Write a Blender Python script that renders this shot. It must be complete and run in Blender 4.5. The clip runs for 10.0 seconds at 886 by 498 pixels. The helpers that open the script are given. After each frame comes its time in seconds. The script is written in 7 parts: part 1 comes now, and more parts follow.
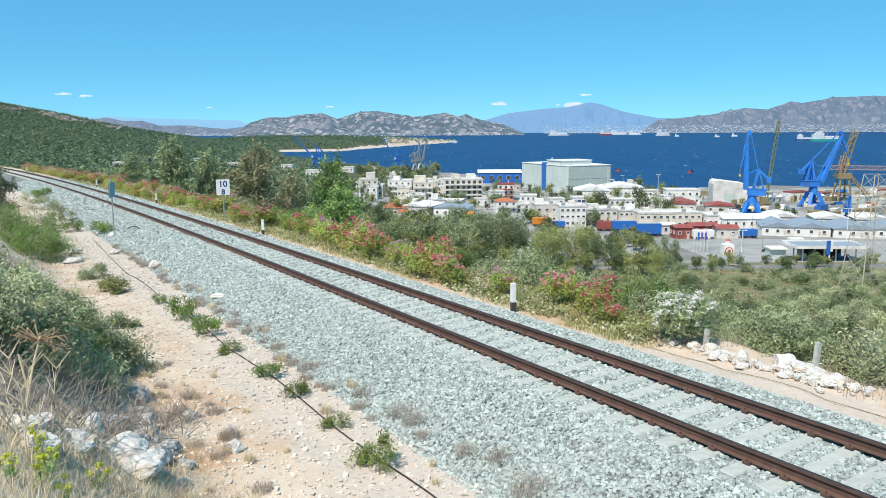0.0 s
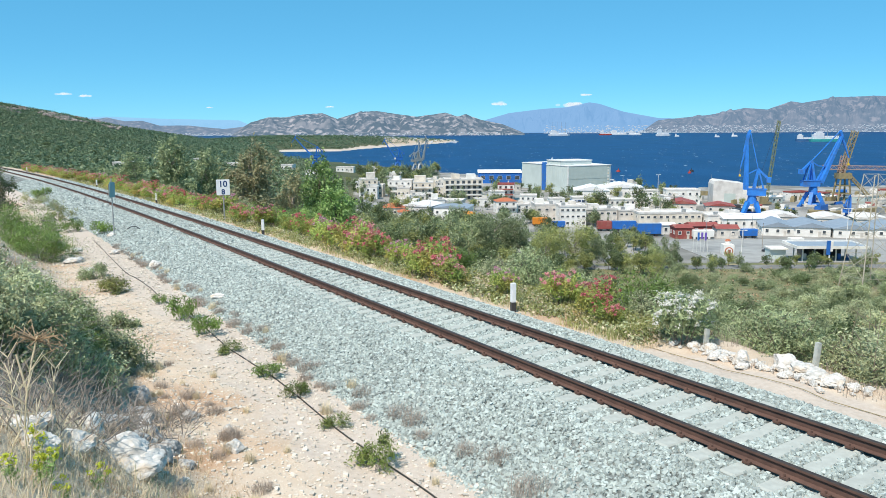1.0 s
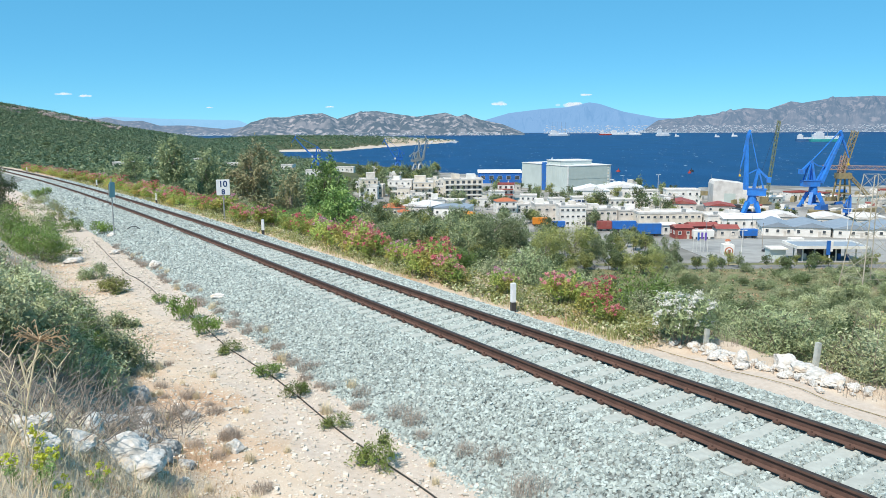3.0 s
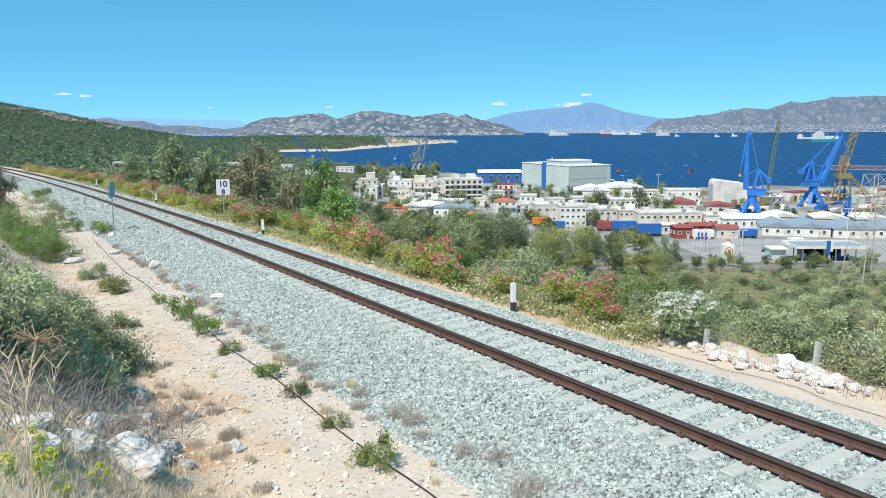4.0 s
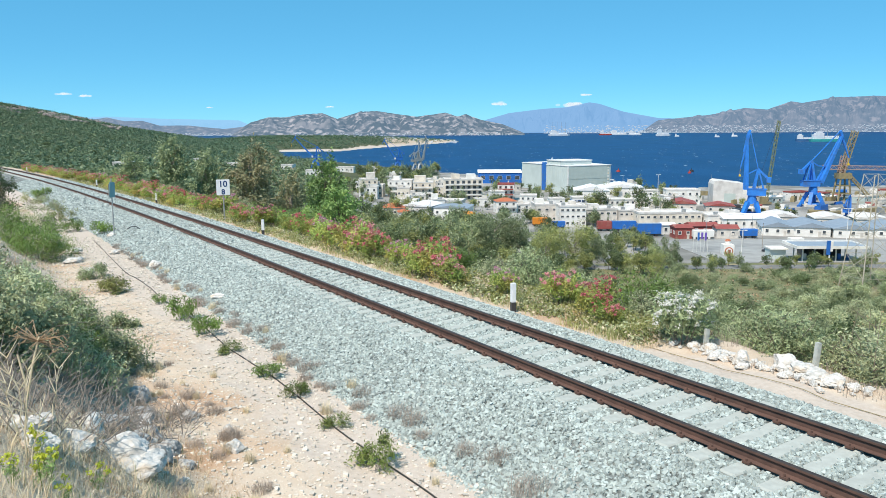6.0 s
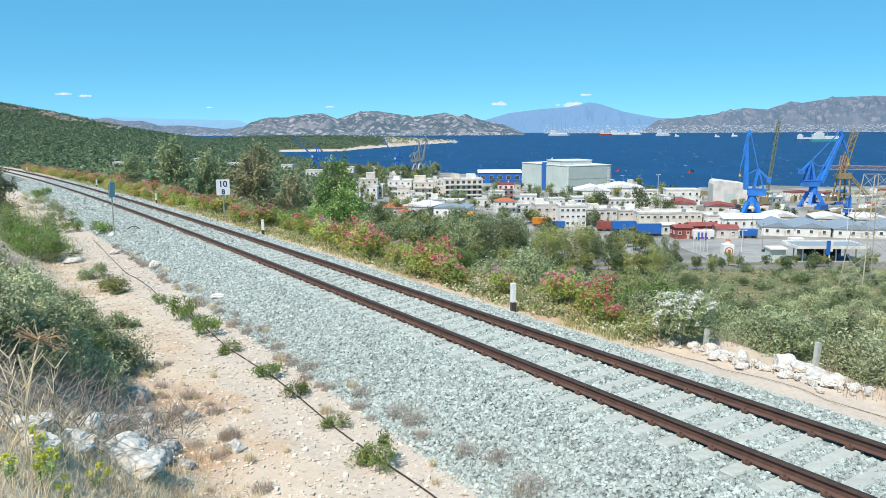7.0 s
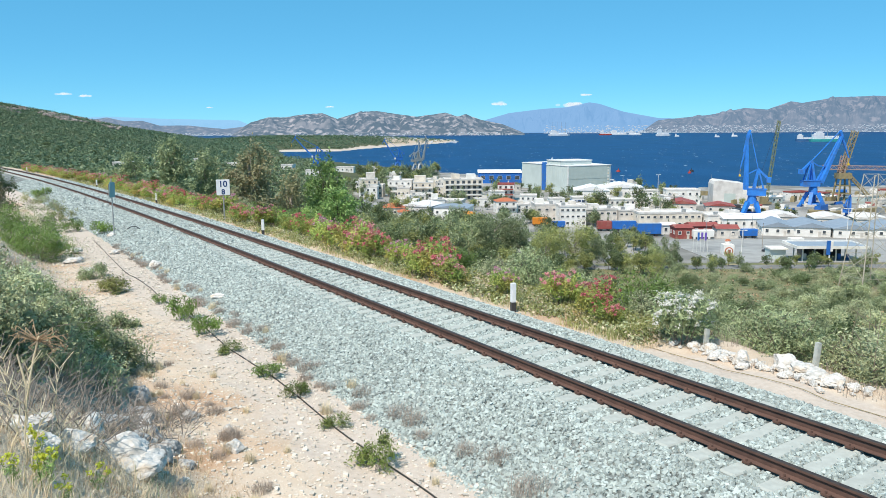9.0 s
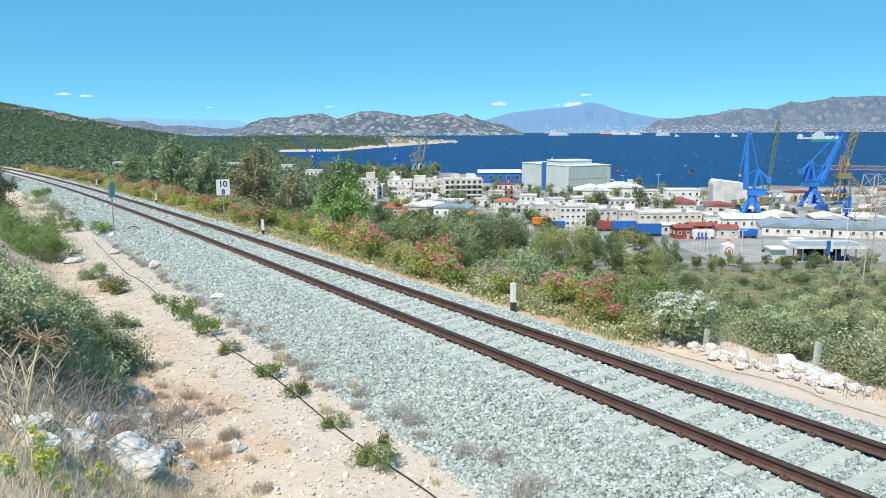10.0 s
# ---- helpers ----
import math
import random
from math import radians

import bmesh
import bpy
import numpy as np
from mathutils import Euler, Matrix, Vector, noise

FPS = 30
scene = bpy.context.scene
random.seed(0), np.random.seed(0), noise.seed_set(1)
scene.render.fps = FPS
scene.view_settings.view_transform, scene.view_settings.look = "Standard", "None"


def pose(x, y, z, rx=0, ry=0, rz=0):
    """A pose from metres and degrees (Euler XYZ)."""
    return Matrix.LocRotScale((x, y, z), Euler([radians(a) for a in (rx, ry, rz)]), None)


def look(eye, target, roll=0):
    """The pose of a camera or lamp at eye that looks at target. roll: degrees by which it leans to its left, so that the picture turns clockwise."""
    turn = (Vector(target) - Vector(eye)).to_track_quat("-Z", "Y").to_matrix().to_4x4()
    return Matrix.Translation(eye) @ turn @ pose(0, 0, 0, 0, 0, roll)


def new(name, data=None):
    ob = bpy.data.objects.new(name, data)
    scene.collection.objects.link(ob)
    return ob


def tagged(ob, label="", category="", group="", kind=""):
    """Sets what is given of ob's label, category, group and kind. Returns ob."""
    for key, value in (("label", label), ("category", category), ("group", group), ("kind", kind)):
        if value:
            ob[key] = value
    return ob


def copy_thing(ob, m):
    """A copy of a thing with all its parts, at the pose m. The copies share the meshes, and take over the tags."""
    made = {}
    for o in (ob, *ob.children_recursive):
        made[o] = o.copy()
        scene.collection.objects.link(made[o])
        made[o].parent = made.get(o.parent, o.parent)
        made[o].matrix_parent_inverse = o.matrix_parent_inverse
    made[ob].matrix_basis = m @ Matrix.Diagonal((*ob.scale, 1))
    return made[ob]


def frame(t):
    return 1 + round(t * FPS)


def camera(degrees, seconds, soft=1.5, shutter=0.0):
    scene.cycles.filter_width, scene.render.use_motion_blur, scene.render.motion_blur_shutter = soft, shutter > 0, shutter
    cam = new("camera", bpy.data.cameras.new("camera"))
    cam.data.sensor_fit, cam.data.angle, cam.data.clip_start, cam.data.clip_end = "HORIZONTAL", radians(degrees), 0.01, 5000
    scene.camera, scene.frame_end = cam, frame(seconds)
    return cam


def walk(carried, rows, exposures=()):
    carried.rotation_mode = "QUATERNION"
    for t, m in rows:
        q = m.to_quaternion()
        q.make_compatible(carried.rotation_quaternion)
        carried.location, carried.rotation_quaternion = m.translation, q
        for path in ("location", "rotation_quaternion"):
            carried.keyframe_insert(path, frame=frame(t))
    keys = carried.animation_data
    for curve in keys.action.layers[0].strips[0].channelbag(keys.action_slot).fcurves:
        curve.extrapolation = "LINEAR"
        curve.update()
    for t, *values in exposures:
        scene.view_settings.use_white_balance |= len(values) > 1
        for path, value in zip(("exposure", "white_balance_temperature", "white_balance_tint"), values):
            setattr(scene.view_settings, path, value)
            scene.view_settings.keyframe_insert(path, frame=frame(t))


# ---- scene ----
SEA_DROP = 48.0          # height of the eye above the sea
cam = camera(59.62, 10.0, soft=0.75)
EYE = pose(0, 0, SEA_DROP, 90 - 9.12, 0, 0) @ pose(0, 0, 0, 0, 0, -0.275)
walk(cam, [(0.0, EYE), (10.0, EYE)])

# ---- light ----
SUN_EL, SUN_AZ = 58.0, -146.0     # degrees; azimuth from +y, clockwise seen from above
world = bpy.data.worlds.new("world")
scene.world = world
world.use_nodes = True
wn, wl = world.node_tree.nodes, world.node_tree.links
sky = wn.new("ShaderNodeTexSky")
sky.sky_type, sky.sun_disc = "NISHITA", False
sky.sun_elevation, sky.sun_rotation = radians(SUN_EL), radians(SUN_AZ)
sky.air_density, sky.dust_density, sky.ozone_density, sky.altitude = 0.7, 0.0, 8.0, 2000
clear = wn.new("ShaderNodeMix")      # the deep blue of dry summer air
clear.data_type, clear.blend_type = "RGBA", "MULTIPLY"
clear.inputs[0].default_value = 1.0
clear.inputs[7].default_value = (0.78, 1.16, 1.09, 1)
wl.new(sky.outputs[0], clear.inputs[6])
even = wn.new("ShaderNodeMix")       # fine sea haze evens the blue out from the zenith to the horizon
even.data_type = "RGBA"
even.inputs[0].default_value = 0.55
even.inputs[7].default_value = (0.84, 4.00, 6.45, 1)
wl.new(clear.outputs[2], even.inputs[6])
wl.new(even.outputs[2], wn["Background"].inputs[0])
wn["Background"].inputs[1].default_value = 0.126
sun_data = bpy.data.lights.new("sun", "SUN")
sun_data.energy, sun_data.angle, sun_data.color = 5.0, radians(0.53), (1.0, 0.905, 0.80)
sun = new("sun", sun_data)
_el, _az = radians(SUN_EL), radians(SUN_AZ)
SUN_DIR = Vector((math.sin(_az) * math.cos(_el), math.cos(_az) * math.cos(_el), math.sin(_el)))
sun.matrix_basis = look(SUN_DIR * 300, (0, 0, 0))
scene.view_settings.exposure = 0.10


# ---- materials ----
def surf(name, c1, c2=None, scale=3.0, rough=0.8, bump=0.0, bscale=None, metal=0.0, c3=None, big=0.15, vary=0.0,
         spec=0.4, sharp=(0.35, 0.65)):
    """Two noise scales of colour, a bump, and a shift of tone from piece to piece."""
    m = bpy.data.materials.new(name)
    m.use_nodes = True
    n, l = m.node_tree.nodes, m.node_tree.links
    b = n["Principled BSDF"]
    b.inputs["Roughness"].default_value = rough
    b.inputs["Metallic"].default_value = metal
    b.inputs["Specular IOR Level"].default_value = spec
    co = n.new("ShaderNodeTexCoord")
    c2 = c2 or tuple(v * 0.75 for v in c1)

    def noise_of(s, detail):
        t = n.new("ShaderNodeTexNoise")
        t.inputs["Scale"].default_value, t.inputs["Detail"].default_value = s, detail
        l.new(co.outputs["Object"], t.inputs["Vector"])
        return t

    def mixed(f, a, b2, lo=0.35, hi=0.65):
        r = n.new("ShaderNodeMapRange")
        r.inputs[1].default_value, r.inputs[2].default_value = lo, hi
        l.new(f, r.inputs[0])
        x = n.new("ShaderNodeMix")
        x.data_type = "RGBA"
        l.new(r.outputs[0], x.inputs[0])
        for k, v in ((6, a), (7, b2)):
            if isinstance(v, tuple):
                x.inputs[k].default_value = (*v, 1)
            else:
                l.new(v, x.inputs[k])
        return x.outputs[2]

    small = noise_of(scale, 5)
    col = mixed(small.outputs["Fac"], c1, c2, *sharp)
    if c3:
        col = mixed(noise_of(scale * big, 3).outputs["Fac"], col, c3, 0.5, 0.7)
    if vary:
        info = n.new("ShaderNodeObjectInfo")
        geo = n.new("ShaderNodeNewGeometry")
        add = n.new("ShaderNodeMath")
        l.new(info.outputs["Random"], add.inputs[0])
        l.new(geo.outputs["Random Per Island"], add.inputs[1])
        mr = n.new("ShaderNodeMapRange")
        mr.inputs[1].default_value, mr.inputs[2].default_value = 0.0, 2.0
        mr.inputs[3].default_value, mr.inputs[4].default_value = 1 - vary, 1 + vary
        l.new(add.outputs[0], mr.inputs[0])
        hs = n.new("ShaderNodeHueSaturation")
        l.new(mr.outputs[0], hs.inputs["Value"])
        l.new(col, hs.inputs["Color"])
        col = hs.outputs[0]
    l.new(col, b.inputs["Base Color"])
    if bump:
        bt = noise_of(bscale or scale * 4, 4)
        bp = n.new("ShaderNodeBump")
        bp.inputs["Strength"].default_value = bump
        bp.inputs["Distance"].default_value = 0.2 / (bscale or scale * 4)
        l.new(bt.outputs["Fac"], bp.inputs["Height"])
        l.new(bp.outputs[0], b.inputs["Normal"])
    return m


def leafy(name, c1, c2, vary=0.35, trans=0.24, rough=0.42):
    """Foliage: tone shifts from leaf to leaf and plant to plant, some light comes through."""
    m = surf(name, c1, c2, scale=0.9, rough=rough, vary=vary, spec=0.3)
    n, l = m.node_tree.nodes, m.node_tree.links
    b = n["Principled BSDF"]
    tr = n.new("ShaderNodeBsdfTranslucent")
    l.new(b.inputs["Base Color"].links[0].from_socket, tr.inputs["Color"])
    mx = n.new("ShaderNodeMixShader")
    mx.inputs[0].default_value = trans
    l.new(b.outputs[0], mx.inputs[1])
    l.new(tr.outputs[0], mx.inputs[2])
    l.new(mx.outputs[0], n["Material Output"].inputs["Surface"])
    return m


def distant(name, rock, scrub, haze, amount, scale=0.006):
    """Hills far across the bay, with the haze of distance painted in as glow."""
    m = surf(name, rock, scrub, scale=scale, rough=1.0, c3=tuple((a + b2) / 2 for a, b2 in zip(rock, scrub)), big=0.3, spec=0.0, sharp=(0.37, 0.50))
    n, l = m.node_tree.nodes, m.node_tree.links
    # emission in the haze colour imitates distance haze; no air is modelled
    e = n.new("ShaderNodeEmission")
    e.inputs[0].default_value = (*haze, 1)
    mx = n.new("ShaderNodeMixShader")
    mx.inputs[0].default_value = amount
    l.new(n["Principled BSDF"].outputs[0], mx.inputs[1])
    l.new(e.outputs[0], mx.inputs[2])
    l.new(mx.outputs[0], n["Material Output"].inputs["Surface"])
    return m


def ground_material():
    """Dry limestone soil, sand, scrub and paved land, told apart by the ground's cover attribute."""
    m = surf("dry_ground", (0.515, 0.41, 0.31), (0.585, 0.495, 0.40), scale=1.6, rough=0.95, c3=(0.46, 0.305, 0.195), big=0.22, bump=0.8, bscale=14, spec=0.15)
    n, l = m.node_tree.nodes, m.node_tree.links
    b = n["Principled BSDF"]
    base = b.inputs["Base Color"].links[0].from_socket
    at = n.new("ShaderNodeVertexColor")
    at.layer_name = "cover"
    sep = n.new("ShaderNodeSeparateColor")
    l.new(at.outputs[0], sep.inputs[0])
    co = n.new("ShaderNodeTexCoord")

    def nz(s, d=5):
        t = n.new("ShaderNodeTexNoise")
        t.inputs["Scale"].default_value, t.inputs["Detail"].default_value = s, d
        l.new(co.outputs["Object"], t.inputs["Vector"])
        return t.outputs["Fac"]

    def mix(f, a, b2):
        x = n.new("ShaderNodeMix")
        x.data_type = "RGBA"
        l.new(f, x.inputs[0])
        for k, v in ((6, a), (7, b2)):
            if isinstance(v, tuple):
                x.inputs[k].default_value = (*v, 1)
            else:
                l.new(v, x.inputs[k])
        return x.outputs[2]

    def step(f, lo, hi):
        r = n.new("ShaderNodeMapRange")
        r.inputs[1].default_value, r.inputs[2].default_value = lo, hi
        l.new(f, r.inputs[0])
        return r.outputs[0]

    def math_of(op, a, b2):
        x = n.new("ShaderNodeMath")
        x.operation = op
        for k, v in ((0, a), (1, b2)):
            if isinstance(v, float):
                x.inputs[k].default_value = v
            else:
                l.new(v, x.inputs[k])
        return x.outputs[0]

    # pebbles in the soil
    vor = n.new("ShaderNodeTexVoronoi")
    vor.inputs["Scale"].default_value = 22
    l.new(co.outputs["Object"], vor.inputs["Vector"])
    base = mix(step(vor.outputs["Distance"], 0.28, 0.12), base, (0.70, 0.64, 0.55))
    sand = mix(step(nz(9), 0.4, 0.65), (0.565, 0.487, 0.418), (0.495, 0.415, 0.345))
    sand = mix(step(nz(60, 2), 0.56, 0.62), sand, (0.50, 0.45, 0.39))
    green = mix(step(nz(0.05), 0.4, 0.6), (0.15, 0.165, 0.075), (0.20, 0.19, 0.10))
    green = mix(step(nz(0.4), 0.6, 0.68), green, (0.36, 0.27, 0.17))
    maquis = mix(step(nz(0.02), 0.4, 0.6), (0.060, 0.082, 0.045), (0.095, 0.105, 0.060))
    green = mix(at.outputs[1], green, maquis)
    paved = mix(step(nz(0.06), 0.4, 0.6), (0.36, 0.35, 0.33), (0.20, 0.195, 0.18))
    wob = math_of("MULTIPLY", math_of("SUBTRACT", nz(2.5), 0.5), 1.1)
    c = mix(step(math_of("ADD", sep.outputs[0], wob), 0.3, 0.7), base, sand)
    c = mix(step(math_of("ADD", sep.outputs[1], wob), 0.3, 0.7), c, green)
    c = mix(step(math_of("ADD", sep.outputs[2], wob), 0.45, 0.55), c, paved)
    l.new(c, b.inputs["Base Color"])
    return m


def sea_material():
    m = bpy.data.materials.new("sea_water")
    m.use_nodes = True
    n, l = m.node_tree.nodes, m.node_tree.links
    b = n["Principled BSDF"]
    co = n.new("ShaderNodeTexCoord")
    mp = n.new("ShaderNodeMapping")
    mp.inputs["Scale"].default_value = (1.0, 0.35, 1.0)
    l.new(co.outputs["Object"], mp.inputs["Vector"])
    t = n.new("ShaderNodeTexNoise")
    t.inputs["Scale"].default_value, t.inputs["Detail"].default_value = 0.02, 8
    l.new(mp.outputs[0], t.inputs["Vector"])
    r = n.new("ShaderNodeValToRGB")
    r.color_ramp.elements[0].position, r.color_ramp.elements[0].color = 0.3, (0.004, 0.035, 0.115, 1)
    r.color_ramp.elements[1].position, r.color_ramp.elements[1].color = 0.7, (0.008, 0.055, 0.165, 1)
    l.new(t.outputs["Fac"], r.inputs[0])
    foam = n.new("ShaderNodeTexNoise")
    foam.inputs["Scale"].default_value, foam.inputs["Detail"].default_value = 0.15, 3
    l.new(mp.outputs[0], foam.inputs["Vector"])
    fr = n.new("ShaderNodeMapRange")
    fr.inputs[1].default_value, fr.inputs[2].default_value = 0.672, 0.73
    l.new(foam.outputs["Fac"], fr.inputs[0])
    x = n.new("ShaderNodeMix")
    x.data_type = "RGBA"
    l.new(fr.outputs[0], x.inputs[0])
    l.new(r.outputs[0], x.inputs[6])
    x.inputs[7].default_value = (0.55, 0.62, 0.68, 1)
    l.new(x.outputs[2], b.inputs["Base Color"])
    b.inputs["Roughness"].default_value = 0.45
    b.inputs["Specular IOR Level"].default_value = 0.12
    w = n.new("ShaderNodeTexNoise")
    w.inputs["Scale"].default_value, w.inputs["Detail"].default_value = 0.35, 6
    l.new(mp.outputs[0], w.inputs["Vector"])
    bp = n.new("ShaderNodeBump")
    bp.inputs["Strength"].default_value, bp.inputs["Distance"].default_value = 0.6, 1.0
    l.new(w.outputs["Fac"], bp.inputs["Height"])
    l.new(bp.outputs[0], b.inputs["Normal"])
    return m


M_GROUND = ground_material()
M_SEA = sea_material()
# bed colour darkened to stand for the shade between the loose stones
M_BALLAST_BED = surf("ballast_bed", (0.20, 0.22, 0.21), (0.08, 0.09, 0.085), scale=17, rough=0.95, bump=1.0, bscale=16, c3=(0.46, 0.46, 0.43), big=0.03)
M_STONE = surf("crushed_stone", (0.385, 0.432, 0.412), (0.325, 0.370, 0.352), scale=4, rough=0.9, vary=0.75)
M_CONCRETE = surf("sleeper_concrete", (0.44, 0.465, 0.43), (0.38, 0.40, 0.37), scale=7, rough=0.9, bump=0.3, vary=0.1)
M_RUST = surf("rusty_rail", (0.150, 0.085, 0.066), (0.105, 0.062, 0.050), scale=5, rough=0.8, bump=0.3, bscale=40, metal=0.2)
M_RAILTOP = surf("worn_rail_head", (0.06, 0.045, 0.04), (0.10, 0.07, 0.055), scale=9, rough=0.5, metal=0.5)
M_ROCK = surf("limestone", (0.74, 0.72, 0.68), (0.46, 0.45, 0.425), scale=6, rough=0.95, bump=1.0, bscale=16, vary=0.1, c3=(0.62, 0.50, 0.38), big=0.3)


# ---- small tools ----
def part(name, bm, material, parent=None, label="", smooth=False):
    """Link a bmesh as one mesh object, under a thing or a part."""
    me = bpy.data.meshes.new(name)
    bm.to_mesh(me)
    bm.free()
    return part_mesh(name, me, material, parent, label, smooth)


def part_mesh(name, me, material, parent=None, label="", smooth=False):
    for m in material if isinstance(material, (list, tuple)) else [material]:
        me.materials.append(m)
    if smooth:
        me.polygons.foreach_set("use_smooth", [True] * len(me.polygons))
    ob = new(name, me)
    if parent:
        ob.parent = parent
    return tagged(ob, label)


def quad_mesh(name, V, F):
    """A mesh of many four-cornered faces, straight from arrays."""
    V, F = np.asarray(V, np.float32).reshape(-1, 3), np.asarray(F, np.int32).reshape(-1, 4)
    me = bpy.data.meshes.new(name)
    me.vertices.add(len(V))
    me.vertices.foreach_set("co", V.ravel())
    me.loops.add(F.size)
    me.loops.foreach_set("vertex_index", F.ravel())
    me.polygons.add(len(F))
    me.polygons.foreach_set("loop_start", np.arange(0, F.size, 4, dtype=np.int32))
    me.update(calc_edges=True)
    me.shade_flat()
    return me


def mesh_of(name, verts, faces):
    me = bpy.data.meshes.new(name)
    me.from_pydata([tuple(v) for v in verts], [], [tuple(f) for f in faces])
    me.update()
    return me


def box(bm, x0, x1, y0, y1, z0, z1, m=None):
    r = bmesh.ops.create_cube(bm, size=1)
    mat = Matrix.Translation(((x0 + x1) / 2, (y0 + y1) / 2, (z0 + z1) / 2)) @ Matrix.Diagonal((x1 - x0, y1 - y0, z1 - z0, 1))
    bmesh.ops.transform(bm, matrix=m @ mat if m else mat, verts=r["verts"])
    return r["verts"]


def beam(bm, a, b, w, w2=None, sides=4):
    """A straight bar from a to b, w thick at a and w2 at b."""
    a, b = Vector(a), Vector(b)
    d = b - a
    if d.length < 1e-6:
        return
    r = bmesh.ops.create_cone(bm, cap_ends=True, segments=sides, radius1=w * 0.5 * (1.41 if sides == 4 else 1), radius2=(w if w2 is None else w2) * 0.5 * (1.41 if sides == 4 else 1), depth=d.length)
    q = d.to_track_quat("Z", "Y").to_matrix().to_4x4()
    bmesh.ops.transform(bm, matrix=Matrix.Translation((a + b) / 2) @ q @ pose(0, 0, 0, 0, 0, 45 if sides == 4 else 0), verts=r["verts"])


def empty(name, m, label, category, group="", kind=""):
    e = new(name)
    e.empty_display_size = 0.2
    e.matrix_basis = m
    return tagged(e, label, category, group, kind)


# ---- the line of the track ----
HEADING, GRADE, CURVE, CURVE_START = -0.5398, -0.0174, 0.0006, -19.6
EYE_OVER_RAIL, EYE_TO_RAIL, GAUGE, CANT = 4.46, 9.12, 1.505, 0.09
_S = np.linspace(-60, 620, 1361)
_t = np.clip(_S - CURVE_START, 0, None)
_TH = HEADING - CURVE * np.where(_t < 60, _t * _t / 120, _t - 30)
_i0 = int(np.searchsorted(_S, 0))
_X = np.cumsum(np.sin(_TH)) * 0.5
_Y = np.cumsum(np.cos(_TH)) * 0.5
_X = _X - _X[_i0] + math.cos(HEADING) * EYE_TO_RAIL
_Y = _Y - _Y[_i0] - math.sin(HEADING) * EYE_TO_RAIL
RAIL_Z = SEA_DROP - EYE_OVER_RAIL


def line_at(s, u, z=0.0):
    """The place s metres along the track and u metres out from its near rail; z from that rail's head."""
    x, y, th = (float(np.interp(s, _S, a)) for a in (_X, _Y, _TH))
    return Vector((x + math.cos(th) * u, y - math.sin(th) * u, RAIL_Z + GRADE * s + z))


def turn_at(s):
    return float(np.interp(s, _S, _TH))


def track_coords(x, y):
    x, y = np.asarray(x, float), np.asarray(y, float)
    s, u = np.full(x.shape, 1e4), np.full(x.shape, 1e4)
    near = np.nonzero((np.hypot(x, y) < 640))[0]
    for c in range(0, len(near), 4000):
        i = near[c:c + 4000]
        d = (x[i, None] - _X[None, ::2]) ** 2 + (y[i, None] - _Y[None, ::2]) ** 2
        k = d.argmin(1) * 2
        th = _TH[k]
        dx, dy = x[i] - _X[k], y[i] - _Y[k]
        s[i] = _S[k] + dx * np.sin(th) + dy * np.cos(th)
        u[i] = dx * np.cos(th) - dy * np.sin(th)
    return s, u


def smooth01(t):
    t = np.clip(t, 0, 1)
    return t * t * (3 - 2 * t)


def wave(x, y, scale, seed=0.0):
    """Cheap smooth unevenness from a few crossed sines."""
    x, y = x / scale + seed * 3.1, y / scale + seed * 1.7
    return (np.sin(x * 1.3 + 1.7 * np.sin(y * 0.9)) + np.sin(y * 1.1 + 1.3 * np.sin(x * 1.7 + 2)) + 0.5 * np.sin((x + y) * 2.3) + 0.5 * np.sin((x - y) * 2.9 + 1)) / 3


# the land by bearing b (x over y) and distance y: the slope, the town's flat, the shore, the headland and the green hill
SHORE_B = (-0.60, -0.35, -0.23, -0.20, -0.165, -0.06, 0.0, 0.05, 0.2, 0.22, 0.32, 0.40, 0.7)
SHORE_D = (2600, 2300, 1600, 950, 930, 830, 740, 700, 610, 560, 545, 560, 560)
HEAD_B = (-0.40, -0.30, -0.225, -0.13, -0.06, 0.0, 0.019, 0.03)
HEAD_0 = (1200, 1300, 1420, 1460, 1750, 2050, 2200, 2300)
HEAD_1 = (2700, 2600, 2500, 2450, 2400, 2350, 2300, 2300)
HEAD_Z = (8, 10, 18, 18, 12, 4, 1.5, 0)
HILL_B = (-0.80, -0.573, -0.46, -0.40, -0.35, -0.30, -0.25)
HILL_Z = (146, 94, 62, 42, 26, 13, 5)


